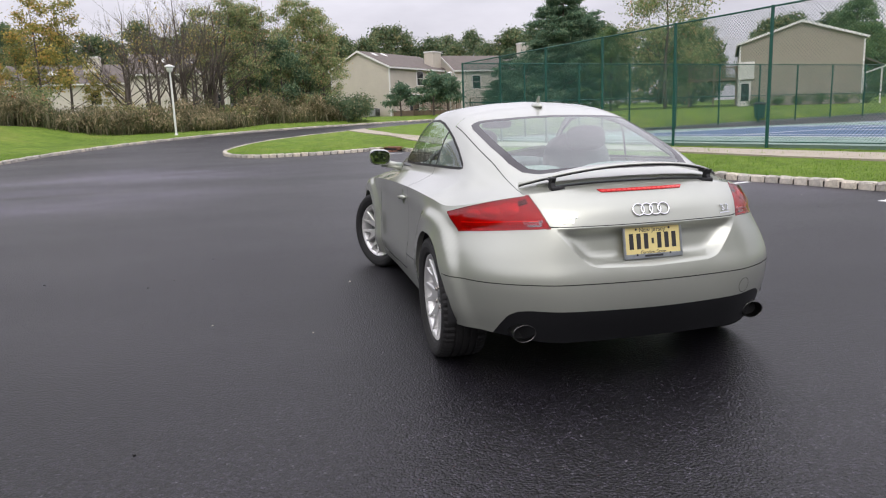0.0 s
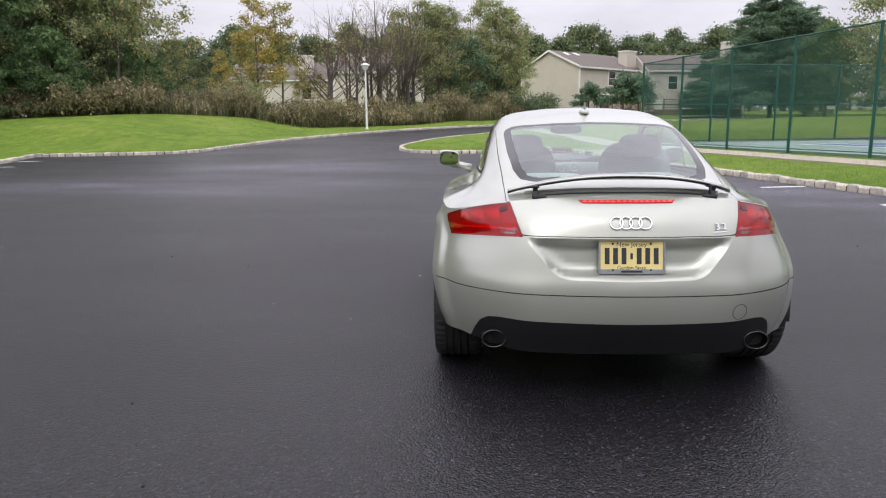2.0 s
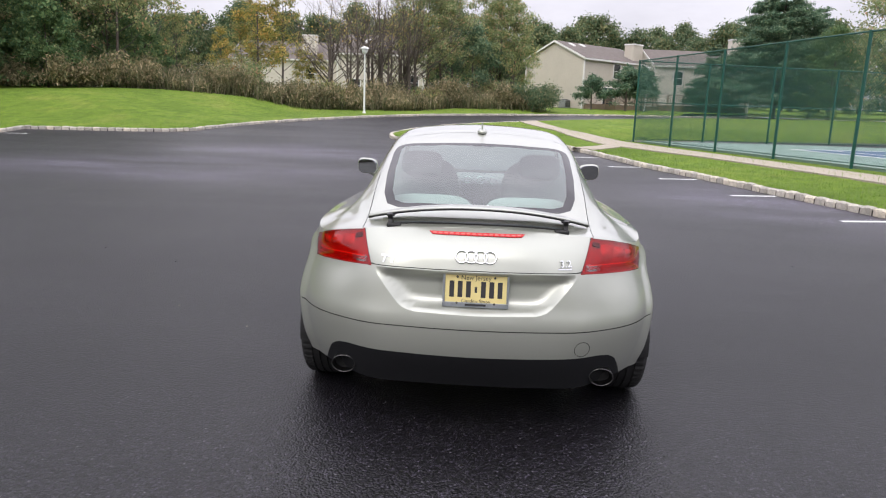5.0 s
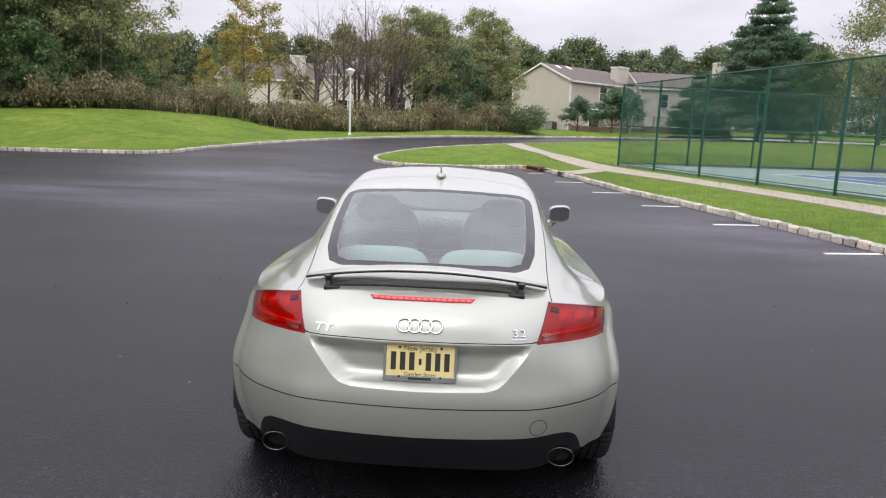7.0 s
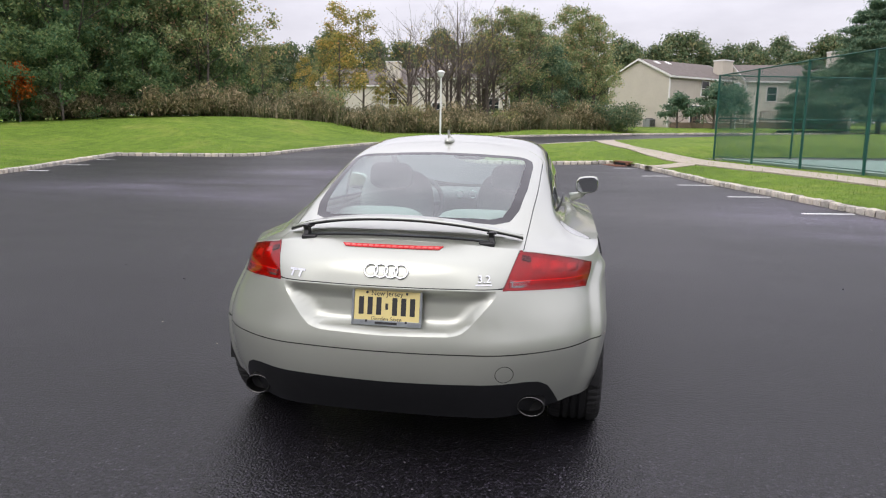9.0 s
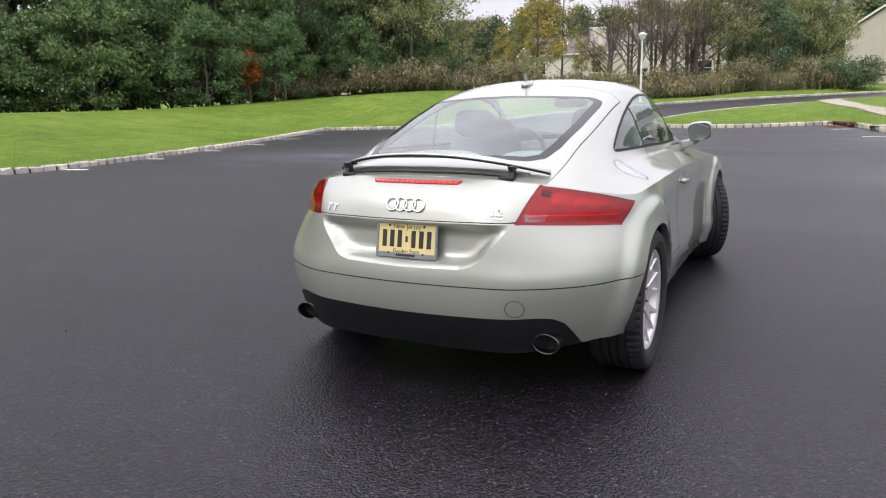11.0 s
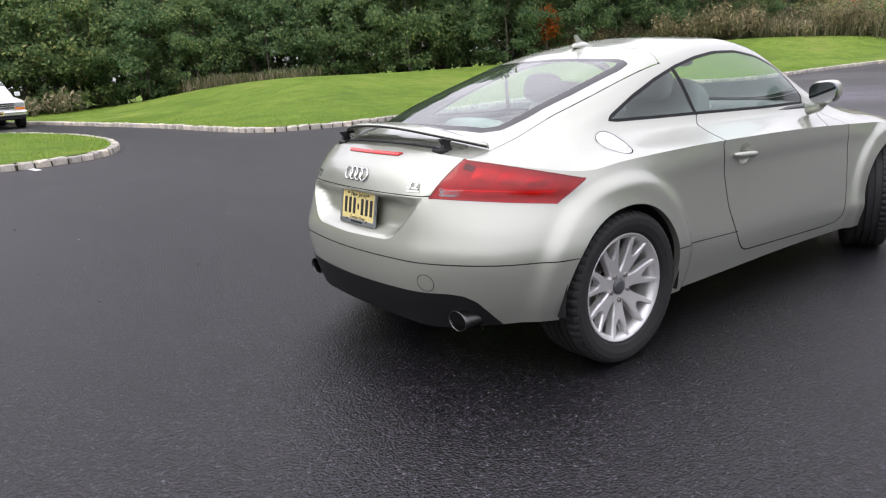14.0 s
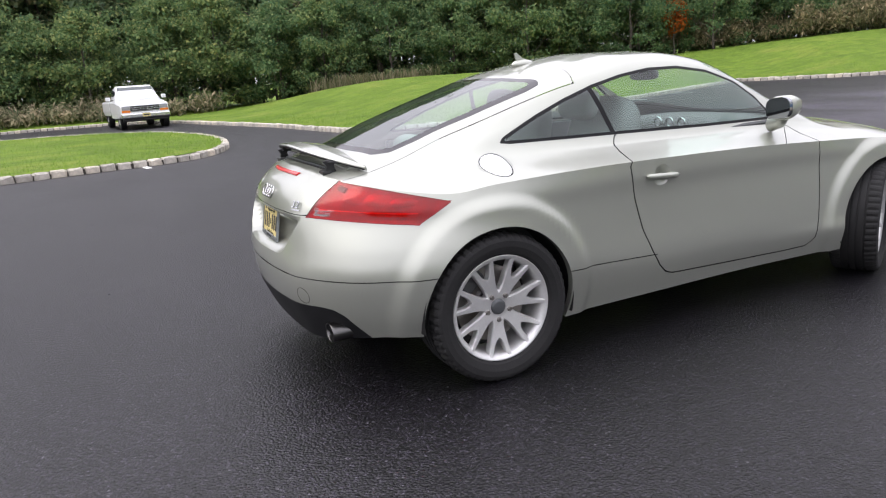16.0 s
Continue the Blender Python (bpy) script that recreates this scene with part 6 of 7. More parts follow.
CAR_X = .013
car = thing("car", "parked silver metallic two-door coupe with raised rear spoiler on asphalt", "car", pose(CAR_X - .6 * math.sin(radians(1.0)), 0, 0, 0, 0, 1.0))
PART_MAT = {"body": M_PAINT, "bonnet": M_PAINT, "rear_bumper": M_PAINT, "door": M_PAINT, "boot_lid": M_PAINT, "towing_eye_cover": M_PAINT, "fuel_flap": M_FLAP, "shut_line": M_GAP, "fuel_flap_gap": M_GAP,
            "handle_cup": M_PAINT, "plate_recess": M_PAINT, "diffuser": M_DIFF, "lamp_bezel": M_BEZEL, "rear_light": M_REDLENS, "reversing_lamp": M_CLEARLENS, "rear_window_border": M_FRIT, "rear_window": M_GLASS, "window_frame": M_TRIMB,
            "door_window": M_GLASS_S, "quarter_window": M_GLASS_S, "windscreen": M_GLASS_S}
PART_LABEL = {"diffuser": "dark grey plastic diffuser", "rear_light": "red rear lamp lens", "rear_window": "sloping tinted rear window", "fuel_flap": "round fuel flap", "rear_window_border": "black glass border",
              "window_frame": "black window surround", "shut_line": "dark panel gap"}
SIDED = {"door", "rear_light", "reversing_lamp", "lamp_bezel", "window_frame", "door_window", "quarter_window", "handle_cup"}
ONE_SIDE = {"fuel_flap_gap": 1, "fuel_flap": 1}
CAR_PARTS = {}


def shell_part(name, faces, sides, sink=0.0, mat=None):
    """One mesh from shell faces, on the given sides (1 right, -1 left), with its smooth normals kept."""
    V, F, N = [], [], []
    for sd in sides:
        idx = {}
        for f in faces:
            q = []
            for v in f.verts:
                if v.index not in idx:
                    idx[v.index] = len(V)
                    off = -.005 * Vector(v[L_N]) if name == "shut_line" else -(sink(v) if callable(sink) else sink) * Vector(v[L_N])
                    co = v.co + off
                    V.append((co.x * sd, co.y, co.z))
                    n = v[L_N]
                    N.append((n[0] * sd, n[1], n[2]))
                q.append(idx[v.index])
            F.append(q if sd > 0 else q[::-1])
    me = bpy.data.meshes.new(name)
    me.from_pydata(V, [], F)
    me.polygons.foreach_set("use_smooth", [True] * len(F))
    me.update()
    if name not in ("plate_recess", "handle_cup"):
        me.normals_split_custom_set_from_vertices(N)
    me.materials.append(mat or PART_MAT[name])
    ob = new(name, me)
    ob.parent = car
    if name in PART_LABEL:
        ob["label"] = PART_LABEL[name]
    return ob


shell.verts.index_update()
shell.faces.ensure_lookup_table()
for nm in PART_MAT:
    fs = [shell.faces[i] for i in np.nonzero(names == nm)[0]]
    if not fs:
        continue
    if nm in SIDED:
        for sd in (1, -1):
            CAR_PARTS[nm, sd] = shell_part(nm, fs, [sd])
    elif nm in ONE_SIDE:
        CAR_PARTS[nm] = shell_part(nm, fs, [ONE_SIDE[nm]])
    else:
        CAR_PARTS[nm] = shell_part(nm, fs, [1, -1])
for sd in (1, -1):
    CAR_PARTS["handle_cup", sd].parent = CAR_PARTS["door", sd]
    CAR_PARTS["door_window", sd].parent = CAR_PARTS["door", sd]
    CAR_PARTS["rear_light", sd].parent = CAR_PARTS["lamp_bezel", sd]
    CAR_PARTS["reversing_lamp", sd].parent = CAR_PARTS["lamp_bezel", sd]
    CAR_PARTS["lamp_bezel", sd].name = "rear_lamp"
    CAR_PARTS["lamp_bezel", sd]["label"] = "large red wraparound rear lamp"
# the left flank has no flap, and the left bumper no cover: plain paint closes them
for nm in ONE_SIDE:
    fs = [shell.faces[i] for i in np.nonzero(names == nm)[0]]
    ob = shell_part(nm, fs, [-1], 0.0, M_PAINT)
    ob.name = "body_infill"


def bowl_depth(v):
    """The reflector bowl meets the lens at its rim."""
    d = float(f_light(np.array([v.co[:]]), np.array([v[L_P]]))[0])
    return .0015 + .0145 * float(smoothstep(.0, .022, d))


lamp_faces = [shell.faces[i] for i in np.nonzero((names == "rear_light") | (names == "reversing_lamp"))[0]]
for sd in (1, -1):
    back = shell_part("rear_light", lamp_faces, [sd], bowl_depth, M_REDIN)
    back.name, back["label"] = "lamp_reflector", "deep red reflector bowl"
    back.parent = CAR_PARTS["lamp_bezel", sd]
shell.free()

# ---- the coupe's separate parts ----
from mathutils.bvhtree import BVHTree

body_grid_v, body_grid_f = [], []
for G in (LOW, TOPS):
    o, (nr, nc) = len(body_grid_v), G.shape[:2]
    body_grid_v += [tuple(p) for p in G.reshape(-1, 3)]
    body_grid_f += [(o + i * nc + j, o + i * nc + j + 1, o + (i + 1) * nc + j + 1, o + (i + 1) * nc + j) for i in range(nr - 1) for j in range(nc - 1)]
CAR_TREE = BVHTree.FromPolygons(body_grid_v, body_grid_f)


def on_body(origin, way):
    """Where a ray from outside meets the right half of the body, with the normal turned towards it."""
    o, w = Vector(origin), Vector(way).normalized()
    flip = o.x < 0
    if flip:
        o.x, w.x = -o.x, -w.x
    hit, n, _, _ = CAR_TREE.ray_cast(o, w)
    if hit is None:
        hit, n, _, _ = CAR_TREE.find_nearest(o)
    if n.dot(w) > 0:
        n = -n
    if flip:
        hit, n = Vector((-hit.x, hit.y, hit.z)), Vector((-n.x, n.y, n.z))
    return hit, n


def rear_at(x, z):
    return on_body((x, -2, z), (0, 1, 0))


def deck_at(x, y):
    return on_body((x, y, 2), (0, 0, -1))


def side_at(y, z, s=1):
    return on_body((2 * s, y, z), (-s, 0, 0))


def car_part(name, bm, mat, label="", parent=None, smooth=False):
    bmesh.ops.recalc_face_normals(bm, faces=bm.faces[:])
    return part(name, bm, mat, parent or car, label, smooth)


def sheet(rows, lift=0.0, thick=0.0):
    """A thin solid from a grid of (point, normal)."""
    bm = bmesh.new()
    top = [[bm.verts.new(p + n * (lift + thick)) for p, n in r] for r in rows]
    low = [[bm.verts.new(p + n * (lift - .002)) for p, n in r] for r in rows]
    for g in (top, low):
        for a, b in zip(g, g[1:]):
            for j in range(len(a) - 1):
                bm.faces.new((a[j], a[j + 1], b[j + 1], b[j]))
    def rim(l):
        return [l[0][j] for j in range(len(l[0]))] + [l[i][-1] for i in range(1, len(l))] + [l[-1][j] for j in range(len(l[-1]) - 2, -1, -1)] + [l[i][0] for i in range(len(l) - 2, 0, -1)]
    a, b = rim(top), rim(low)
    for i in range(len(a)):
        bm.faces.new((a[i], a[(i + 1) % len(a)], b[(i + 1) % len(a)], b[i]))
    return bm


# wheels
M_CAP = basic("dark_grey_cap", (0.10, 0.105, 0.11), 0.35, 0.3)


def build_wheel():
    rim = lathe(bmesh.new(), [(.224, -.108), (.230, -.1), (.215, -.09), (.203, -.03), (.201, .05), (.208, .086), (.216, .094), (.223, .0965), (.2275, .1005), (.230, .097), (.230, .091), (.223, .08), (.217, -.02), (.224, -.108)], 64, "x")
    wheel = car_part("wheel", rim, M_ALLOY, "silver multi-spoke alloy wheel", smooth=True)
    prof = [(.229, .094), (.241, .109), (.268, .1195), (.292, .1205), (.308, .114), (.3175, .1), (.3205, .085)]
    for g in (.055, .018, -.018, -.055):
        prof += [(.322, g + .006), (.314, g + .005), (.314, g - .005), (.322, g - .006)]
    prof += [(.3205, -.085), (.3175, -.1), (.308, -.114), (.28, -.12), (.246, -.112), (.236, -.098)]
    tyre = bmesh.new()
    steps = 168
    rings = []
    for r, h in prof:
        ring = []
        for k in range(steps):
            rr = r
            if r > .316 and abs(h) > .05 and k % 3 == 0:
                rr -= .006
            elif r > .305 and abs(h) > .095 and k % 3 == 0:
                rr -= .004
            a = 2 * math.pi * k / steps
            ring.append(tyre.verts.new((h, rr * math.cos(a), rr * math.sin(a))))
        rings.append(ring)
    for a, b in zip(rings, rings[1:]):
        for k in range(steps):
            tyre.faces.new((a[k], a[(k + 1) % steps], b[(k + 1) % steps], b[k]))
    car_part("tyre", tyre, M_RUBBER, "black road tyre", wheel)
    outer = [(.040, .029), (.085, .0285), (.105, .0315), (.128, .037), (.145, .0408), (.165, .0455), (.19, .0515), (.2215, .0595)]
    inner = [(.040, 0), (.085, 0), (.112, 0), (.137, 0), (.146, .0105), (.163, .0195), (.19, .0285), (.2235, .0385)]
    for k in range(7):
        bm = bmesh.new()
        th = 2 * math.pi * k / 7 + .35
        cs, sn = math.cos(th), math.sin(th)
        for sd in (1, -1):
            cols = []
            for i, ((ra, va), (rb, vb)) in enumerate(zip(outer, inner)):
                e = .0042
                open_ = 1 if i > 3 else 0
                row = [(ra, va, -.036), (ra, va, -.007), (ra, va - e, 0), (rb - (.004 if i == 3 else 0), vb + e * open_, 0), (rb, vb, -.007 if i >= 3 else 0), (rb, vb, -.036)]
                line = []
                for r, v, dx in row:
                    x = .0655 + .15 * max(r - .05, 0) + .10 * max(r - .17, 0) + dx
                    line.append(bm.verts.new((x, r * cs - sd * v * sn, r * sn + sd * v * cs)))
                cols.append(line)
            for i, (a, b) in enumerate(zip(cols, cols[1:])):
                for j in range(5 if i > 2 else 3):
                    bm.faces.new((a[j], a[j + 1], b[j + 1], b[j]))
        bmesh.ops.remove_doubles(bm, verts=bm.verts[:], dist=1e-5)
        car_part("spoke", bm, M_ALLOY, "", wheel)
    car_part("hub", lathe(bmesh.new(), [(0, .062), (.034, .062), (.062, .066), (.072, .062), (.076, .03), (0, .03)], 40, "x"), M_ALLOY, "", wheel, True)
    car_part("centre_cap", lathe(bmesh.new(), [(0, .0725), (.02, .072), (.033, .069), (.035, .06)], 32, "x"), M_CAP, "grey centre cap", wheel, True)
    for k in range(5):
        a = 2 * math.pi * k / 5 + .2
        bm = lathe(bmesh.new(), [(0, .0765), (.009, .0765), (.0115, .072), (.0115, .05)], 6, "x")
        for v in bm.verts:
            v.co += Vector((0, .056 * math.cos(a), .056 * math.sin(a)))
        car_part("wheel_bolt", bm, M_DISC, "", wheel)
    car_part("brake_disc", lathe(bmesh.new(), [(.06, .0), (.075, .012), (.085, .0), (.165, .0), (.165, -.022), (.06, -.022)], 48, "x"), M_DISC, "", wheel)
    car_part("brake_caliper", box(bmesh.new(), -.06, .022, -.06, .06, .11, .19, .015, 2), M_DASH, "", wheel)
    car_part("wheel_back", lathe(bmesh.new(), [(.0, -.06), (.205, -.06), (.205, -.09), (0, -.09)], 32, "x"), M_BLACKP, "dark inside of the wheel", wheel)
    return wheel


STEER = 27
wheel_rr = build_wheel()
wheel_rr.matrix_basis = pose(.757, WHEELS_Y[0], AXLE_Z, 40, 0, 0)
copy_thing(wheel_rr, pose(-.757, WHEELS_Y[0], AXLE_Z, 0, 0, 180) @ pose(0, 0, 0, 62, 0, 0))
copy_thing(wheel_rr, pose(.735, 2.468, AXLE_Z, 0, 0, STEER) @ pose(0, 0, 0, 15, 0, 0))
copy_thing(wheel_rr, pose(-.735, 2.468, AXLE_Z, 0, 0, 180 + STEER) @ pose(0, 0, 0, 77, 0, 0))
for wy in WHEELS_Y:
    for s in (1, -1):
        bm = bmesh.new()
        rings = []
        for k in range(41):
            a = radians(-19 + (207 if wy < 1 else 217) * k / 40)
            y, z = wy + ARCH * math.cos(a), AXLE_Z + ARCH * math.sin(a)
            h, n = side_at(y, max(z, .215), s)
            rings.append([bm.verts.new((x, yy, zz)) for x, yy, zz in ((h.x, y, z), (h.x - s * .03, y, z), (h.x - s * .034, wy + (ARCH + .012) * math.cos(a), AXLE_Z + (ARCH + .012) * math.sin(a)))])
        for a, b in zip(rings, rings[1:]):
            for j in range(2):
                bm.faces.new((a[j], a[j + 1], b[j + 1], b[j]))
        car_part("arch_lip", bm, M_PAINT)
        bm = bmesh.new()
        rings = []
        for k in range(33):
            a = radians(-14 + (200 if wy < 1 else 208) * k / 32)
            rings.append([bm.verts.new((s * x, wy + r * math.cos(a), AXLE_Z + r * math.sin(a))) for x, r in ((.862, .36), (.60, .37), (.45, .37), (.45, .02))])
        for a, b in zip(rings, rings[1:]):
            for j in range(3):
                bm.faces.new((a[j], a[j + 1], b[j + 1], b[j]))
        car_part("wheel_arch_liner", bm, M_BLACKP, "black plastic wheel arch liner")
car_part("underbody", box(bmesh.new(), -.74, .74, .42, 2.05, .17, .24, .03, 2), M_BLACKP, "dark underbody tray")
car_part("rear_underbody", box(bmesh.new(), -.5, .5, -.5, .5, .22, .32, .03, 2), M_BLACKP, "dark underbody tray")
car_part("front_underbody", box(bmesh.new(), -.5, .5, 2.0, 3.2, .17, .3, .03, 2), M_BLACKP, "dark underbody tray")

# exhaust tips
for s in (1, -1):
    tip_y = min(rear_at(s * .583 + .05 * math.cos(k), .285 + .04 * math.sin(k))[0].y for k in range(7)) - .004
    bm = lathe(bmesh.new(), [(.044, .16), (.046, .012), (.0458, .002), (.044, -.002), (.0415, .003), (.0395, .02), (.039, .08), (.0, .085)], 36, "y")
    for v in bm.verts:
        v.co = Vector((s * .583 + v.co.x * 1.2, tip_y + v.co.y, .287 + v.co.z * .9))
    car_part("exhaust_tip", bm, M_STEEL, "round steel exhaust tip", smooth=True)
    bm = lathe(bmesh.new(), [(.0, .045), (.0386, .045), (.0386, .075)], 24, "y")
    for v in bm.verts:
        v.co = Vector((s * .583 + v.co.x * 1.2, tip_y + v.co.y, .287 + v.co.z * .9))
    car_part("exhaust_bore", bm, M_GAP)

# daylight reaches the cabin through the panes
for key, ob in CAR_PARTS.items():
    if (key if isinstance(key, str) else key[0]) in ("rear_window", "windscreen", "door_window", "quarter_window"):
        ob.visible_shadow = False

# raised spoiler with its well, struts and high brake lamp
rows = []
for i in range(49):
    x = -.515 + 1.03 * i / 48
    u = abs(x) / .515
    yr, zr = -.642 + .185 * u ** 3, 1.02 - .08 * u ** 2.3
    ch = max(.165 + .025 * u * u - .185 * u ** 3, .01)
    rows.append([(x, yr, zr - .013), (x, yr - .003, zr - .004), (x, yr + .006, zr + .001), (x, yr + ch * .45, zr + .003), (x, yr + ch, zr - .014), (x, yr + ch * .97, zr - .021), (x, yr + ch * .4, zr - .014)])
bm = bmesh.new()
vs = [[bm.verts.new(p) for p in r] for r in rows]
for a, b in zip(vs, vs[1:]):
    for j in range(7):
        bm.faces.new((a[j], a[(j + 1) % 7], b[(j + 1) % 7], b[j]))
bm.faces.new(vs[0])
bm.faces.new(vs[-1][::-1])
spoiler = car_part("spoiler", bm, M_PAINT, "raised silver spoiler blade with black lip", smooth=False)
bm = bmesh.new()
lip = [[Vector((r[0][0], r[0][1] - .002, r[0][2] - .001)), Vector((r[1][0], r[1][1] - .001, r[1][2] - .004)), Vector((r[0][0], r[0][1] * .75 + r[6][1] * .25, r[0][2] - .004))] for r in rows]
vs = [[bm.verts.new(p) for p in r] for r in lip]
for a, b in zip(vs, vs[1:]):
    for j in range(3):
        bm.faces.new((a[j], a[(j + 1) % 3], b[(j + 1) % 3], b[j]))
bm.faces.new(vs[0])
bm.faces.new(vs[-1][::-1])
car_part("spoiler_lip", bm, M_BLACKP, "black spoiler underside", spoiler)
for s in (1, -1):
    x = s * .395
    bm = bmesh.new()
    q = [(-.60, .968), (-.53, .972), (-.555, .95), (-.545, .92), (-.60, .895), (-.585, .945)]
    a = [bm.verts.new((x - .010, y, z)) for y, z in q]
    b = [bm.verts.new((x + .010, y, z)) for y, z in q]
    bm.faces.new(a)
    bm.faces.new(b[::-1])
    for i in range(6):
        bm.faces.new((a[i], b[i], b[(i + 1) % 6], a[(i + 1) % 6]))
    strut = car_part("spoiler_strut", bm, M_BLACKP, "black spoiler strut", spoiler)
    car_part("strut_head", box(bmesh.new(), x - .02, x + .02, -.58, -.53, .957, .966, .003), M_BLACKP, "", spoiler)
    p, n = deck_at(x * .96, -.585)
    car_part("strut_pod", box(bmesh.new(), x - .05 if s > 0 else x - .015, x + .015 if s > 0 else x + .05, -.605, -.565, p.z - .012, p.z + .010, .006, 2), M_BLACKP, "black strut housing", spoiler)


def deck_strip(y0, y1, x1, lift, thick, n=24):
    return sheet([[deck_at(-x1 + 2 * x1 * i / n, y0 + .03 * (abs(-1 + 2 * i / n)) ** 2 + (y1 - y0) * j / 2) for i in range(n + 1)] for j in range(3)], lift, thick)


car_part("spoiler_well", deck_strip(-.600, -.574, .40, .0015, .002), M_BLACKP, "black spoiler well")
car_part("well_bar", deck_strip(-.592, -.585, .38, .003, .004), M_PLATE_F, "grey bar in the spoiler well")
car_part("well_trim", deck_strip(-.540, -.522, .44, .003, .006), M_PAINT)
M_REDSTRIP = basic("red_strip_lens", (0.50, 0.012, 0.014), 0.15)
lamp = car_part("high_brake_lamp", sheet([[rear_at((-.21 + .42 * i / 30) * (1 - .07 * (1 - j)), .898 + .0105 * j) for i in range(31)] for j in range(2)], 0, .004), M_REDSTRIP, "slim red brake lamp strip")
for i in range(16):
    x = -.185 + .37 * i / 15
    car_part("lamp_cell", sheet([[rear_at(x - .008 + .016 * a, .9005 + .005 * b) for a in range(2)] for b in range(2)], .004, .0015), M_REDHI, "", lamp)

# rear lamp insides
M_REDMID = basic("mid_red_reflector", (0.38, 0.028, 0.034), 0.25, 0.2, grain=45, vary=0.45)
M_SILVERP = basic("silvered_plastic", (0.30, 0.29, 0.295), 0.2, 0.6, grain=90, vary=0.3)
for s in (1, -1):
    holder = CAR_PARTS["lamp_bezel", s]
    for cx, cz, rx, rz in ((.60, .842, .036, .027), (.672, .826, .034, .023), (.735, .812, .026, .017)):
        rows = []
        for j in range(5):
            q = 1 - j / 4
            ring = []
            for i in range(21):
                a = 2 * math.pi * i / 20
                u, w = math.cos(a), math.sin(a)
                u, w = math.copysign(abs(u) ** .7, u), math.copysign(abs(w) ** .7, w)
                pt, nn = rear_at(s * (cx + rx * q * u), cz + rz * q * w - .2 * (rx * q * u))
                ring.append((pt - nn * (.013 - .008 * math.cos(q * 1.57)), nn))
            rows.append(ring)
        bm = bmesh.new()
        vs = [[bm.verts.new(p) for p, n in r] for r in rows]
        for a, b in zip(vs, vs[1:]):
            for i in range(20):
                bm.faces.new((a[i], a[i + 1], b[i + 1], b[i]))
        bmesh.ops.remove_doubles(bm, verts=bm.verts[:], dist=1e-5)
        car_part("lamp_bowl", bm, M_REDMID, "rounded red reflector bowl", holder, True)
    for z0, z1, m, sag in ((.786, .791, M_REDHI, .026), (.772, .783, M_REDMID, .026), (.748, .757, M_REDMID, .018), (.738, .741, M_REDHI, .016)):
        car_part("lamp_bar", sheet([[rear_at(s * (.50 + .275 * i / 18), z0 + (z1 - z0) * j - sag * (i / 18) ** 1.5) for i in range(19)] for j in range(2)], -.008, .002), m, "", holder)
    car_part("lamp_block", sheet([[rear_at(s * (.525 + .035 * i), .868 + .016 * j - .012 * i) for i in range(2)] for j in range(2)], -.012, .006), M_BLACKP, "dark block in the lamp", holder)
    car_part("reverse_reflector", sheet([[rear_at(s * (.486 + .056 * i / 4), .766 + .024 * j - .003 * i / 4) for i in range(5)] for j in range(2)], -.011, .003), M_SILVERP, "silver reflector", holder)

# raised ring round the fuel flap
bm = bmesh.new()
fc_, fn_ = side_at(.05, .903)
fu = Vector((0, 1, 0))
fw = fn_.cross(fu).normalized()
for r0, r1 in ((.048, .0495), (.0725, .0745)):
    ringv = []
    for k in range(44):
        a = 2 * math.pi * k / 44
        d = fu * math.cos(a) + fw * (math.sin(a) * .95)
        q = [on_body(fc_ + d * r + fn_ * .2, -fn_) for r in (r0, r1)]
        ringv.append([bm.verts.new(p + n * .0014) for p, n in q])
    for k in range(44):
        a, b = ringv[k], ringv[(k + 1) % 44]
        bm.faces.new((a[0], a[1], b[1], b[0]))
car_part("fuel_flap_ring", bm, M_GREYM, "fine dark rings of the fuel flap")

# towing eye cover on the bumper
bm = bmesh.new()
ringv = []
for k in range(36):
    a = 2 * math.pi * k / 36
    q = [rear_at(.478 + r * math.cos(a), .435 + r * math.sin(a)) for r in (.033, .0355)]
    ringv.append([bm.verts.new(p + n * .0012) for p, n in q])
for k in range(36):
    a, b = ringv[k], ringv[(k + 1) % 36]
    bm.faces.new((a[0], a[1], b[1], b[0]))
car_part("towing_eye_cover", bm, M_DIFF, "round towing eye cover seam")

# badges
bm = bmesh.new()
for k in range(4):
    cx = (-1.5 + k) * .0405
    p, n = rear_at(cx, .82)
    m = Matrix.Translation(p + n * .004) @ n.to_track_quat("Z", "Y").to_matrix().to_4x4()
    R, r, st = .027, .0032, 36
    g = [[bm.verts.new(m @ Vector(((R + r * 1.3 * math.cos(b)) * math.cos(a), (R + r * 1.3 * math.cos(b)) * math.sin(a), r * math.sin(b)))) for b in [2 * math.pi * j / 8 for j in range(8)]] for a in [2 * math.pi * i / st for i in range(st)]]
    for i in range(st):
        for j in range(8):
            bm.faces.new((g[i][j], g[(i + 1) % st][j], g[(i + 1) % st][(j + 1) % 8], g[i][(j + 1) % 8]))
car_part("ring_badge", bm, M_BADGE, "badge of four linked chrome rings", smooth=True)


M_BADGE2 = basic("small_badge_chrome", (0.62, 0.63, 0.64), 0.2, 1.0)


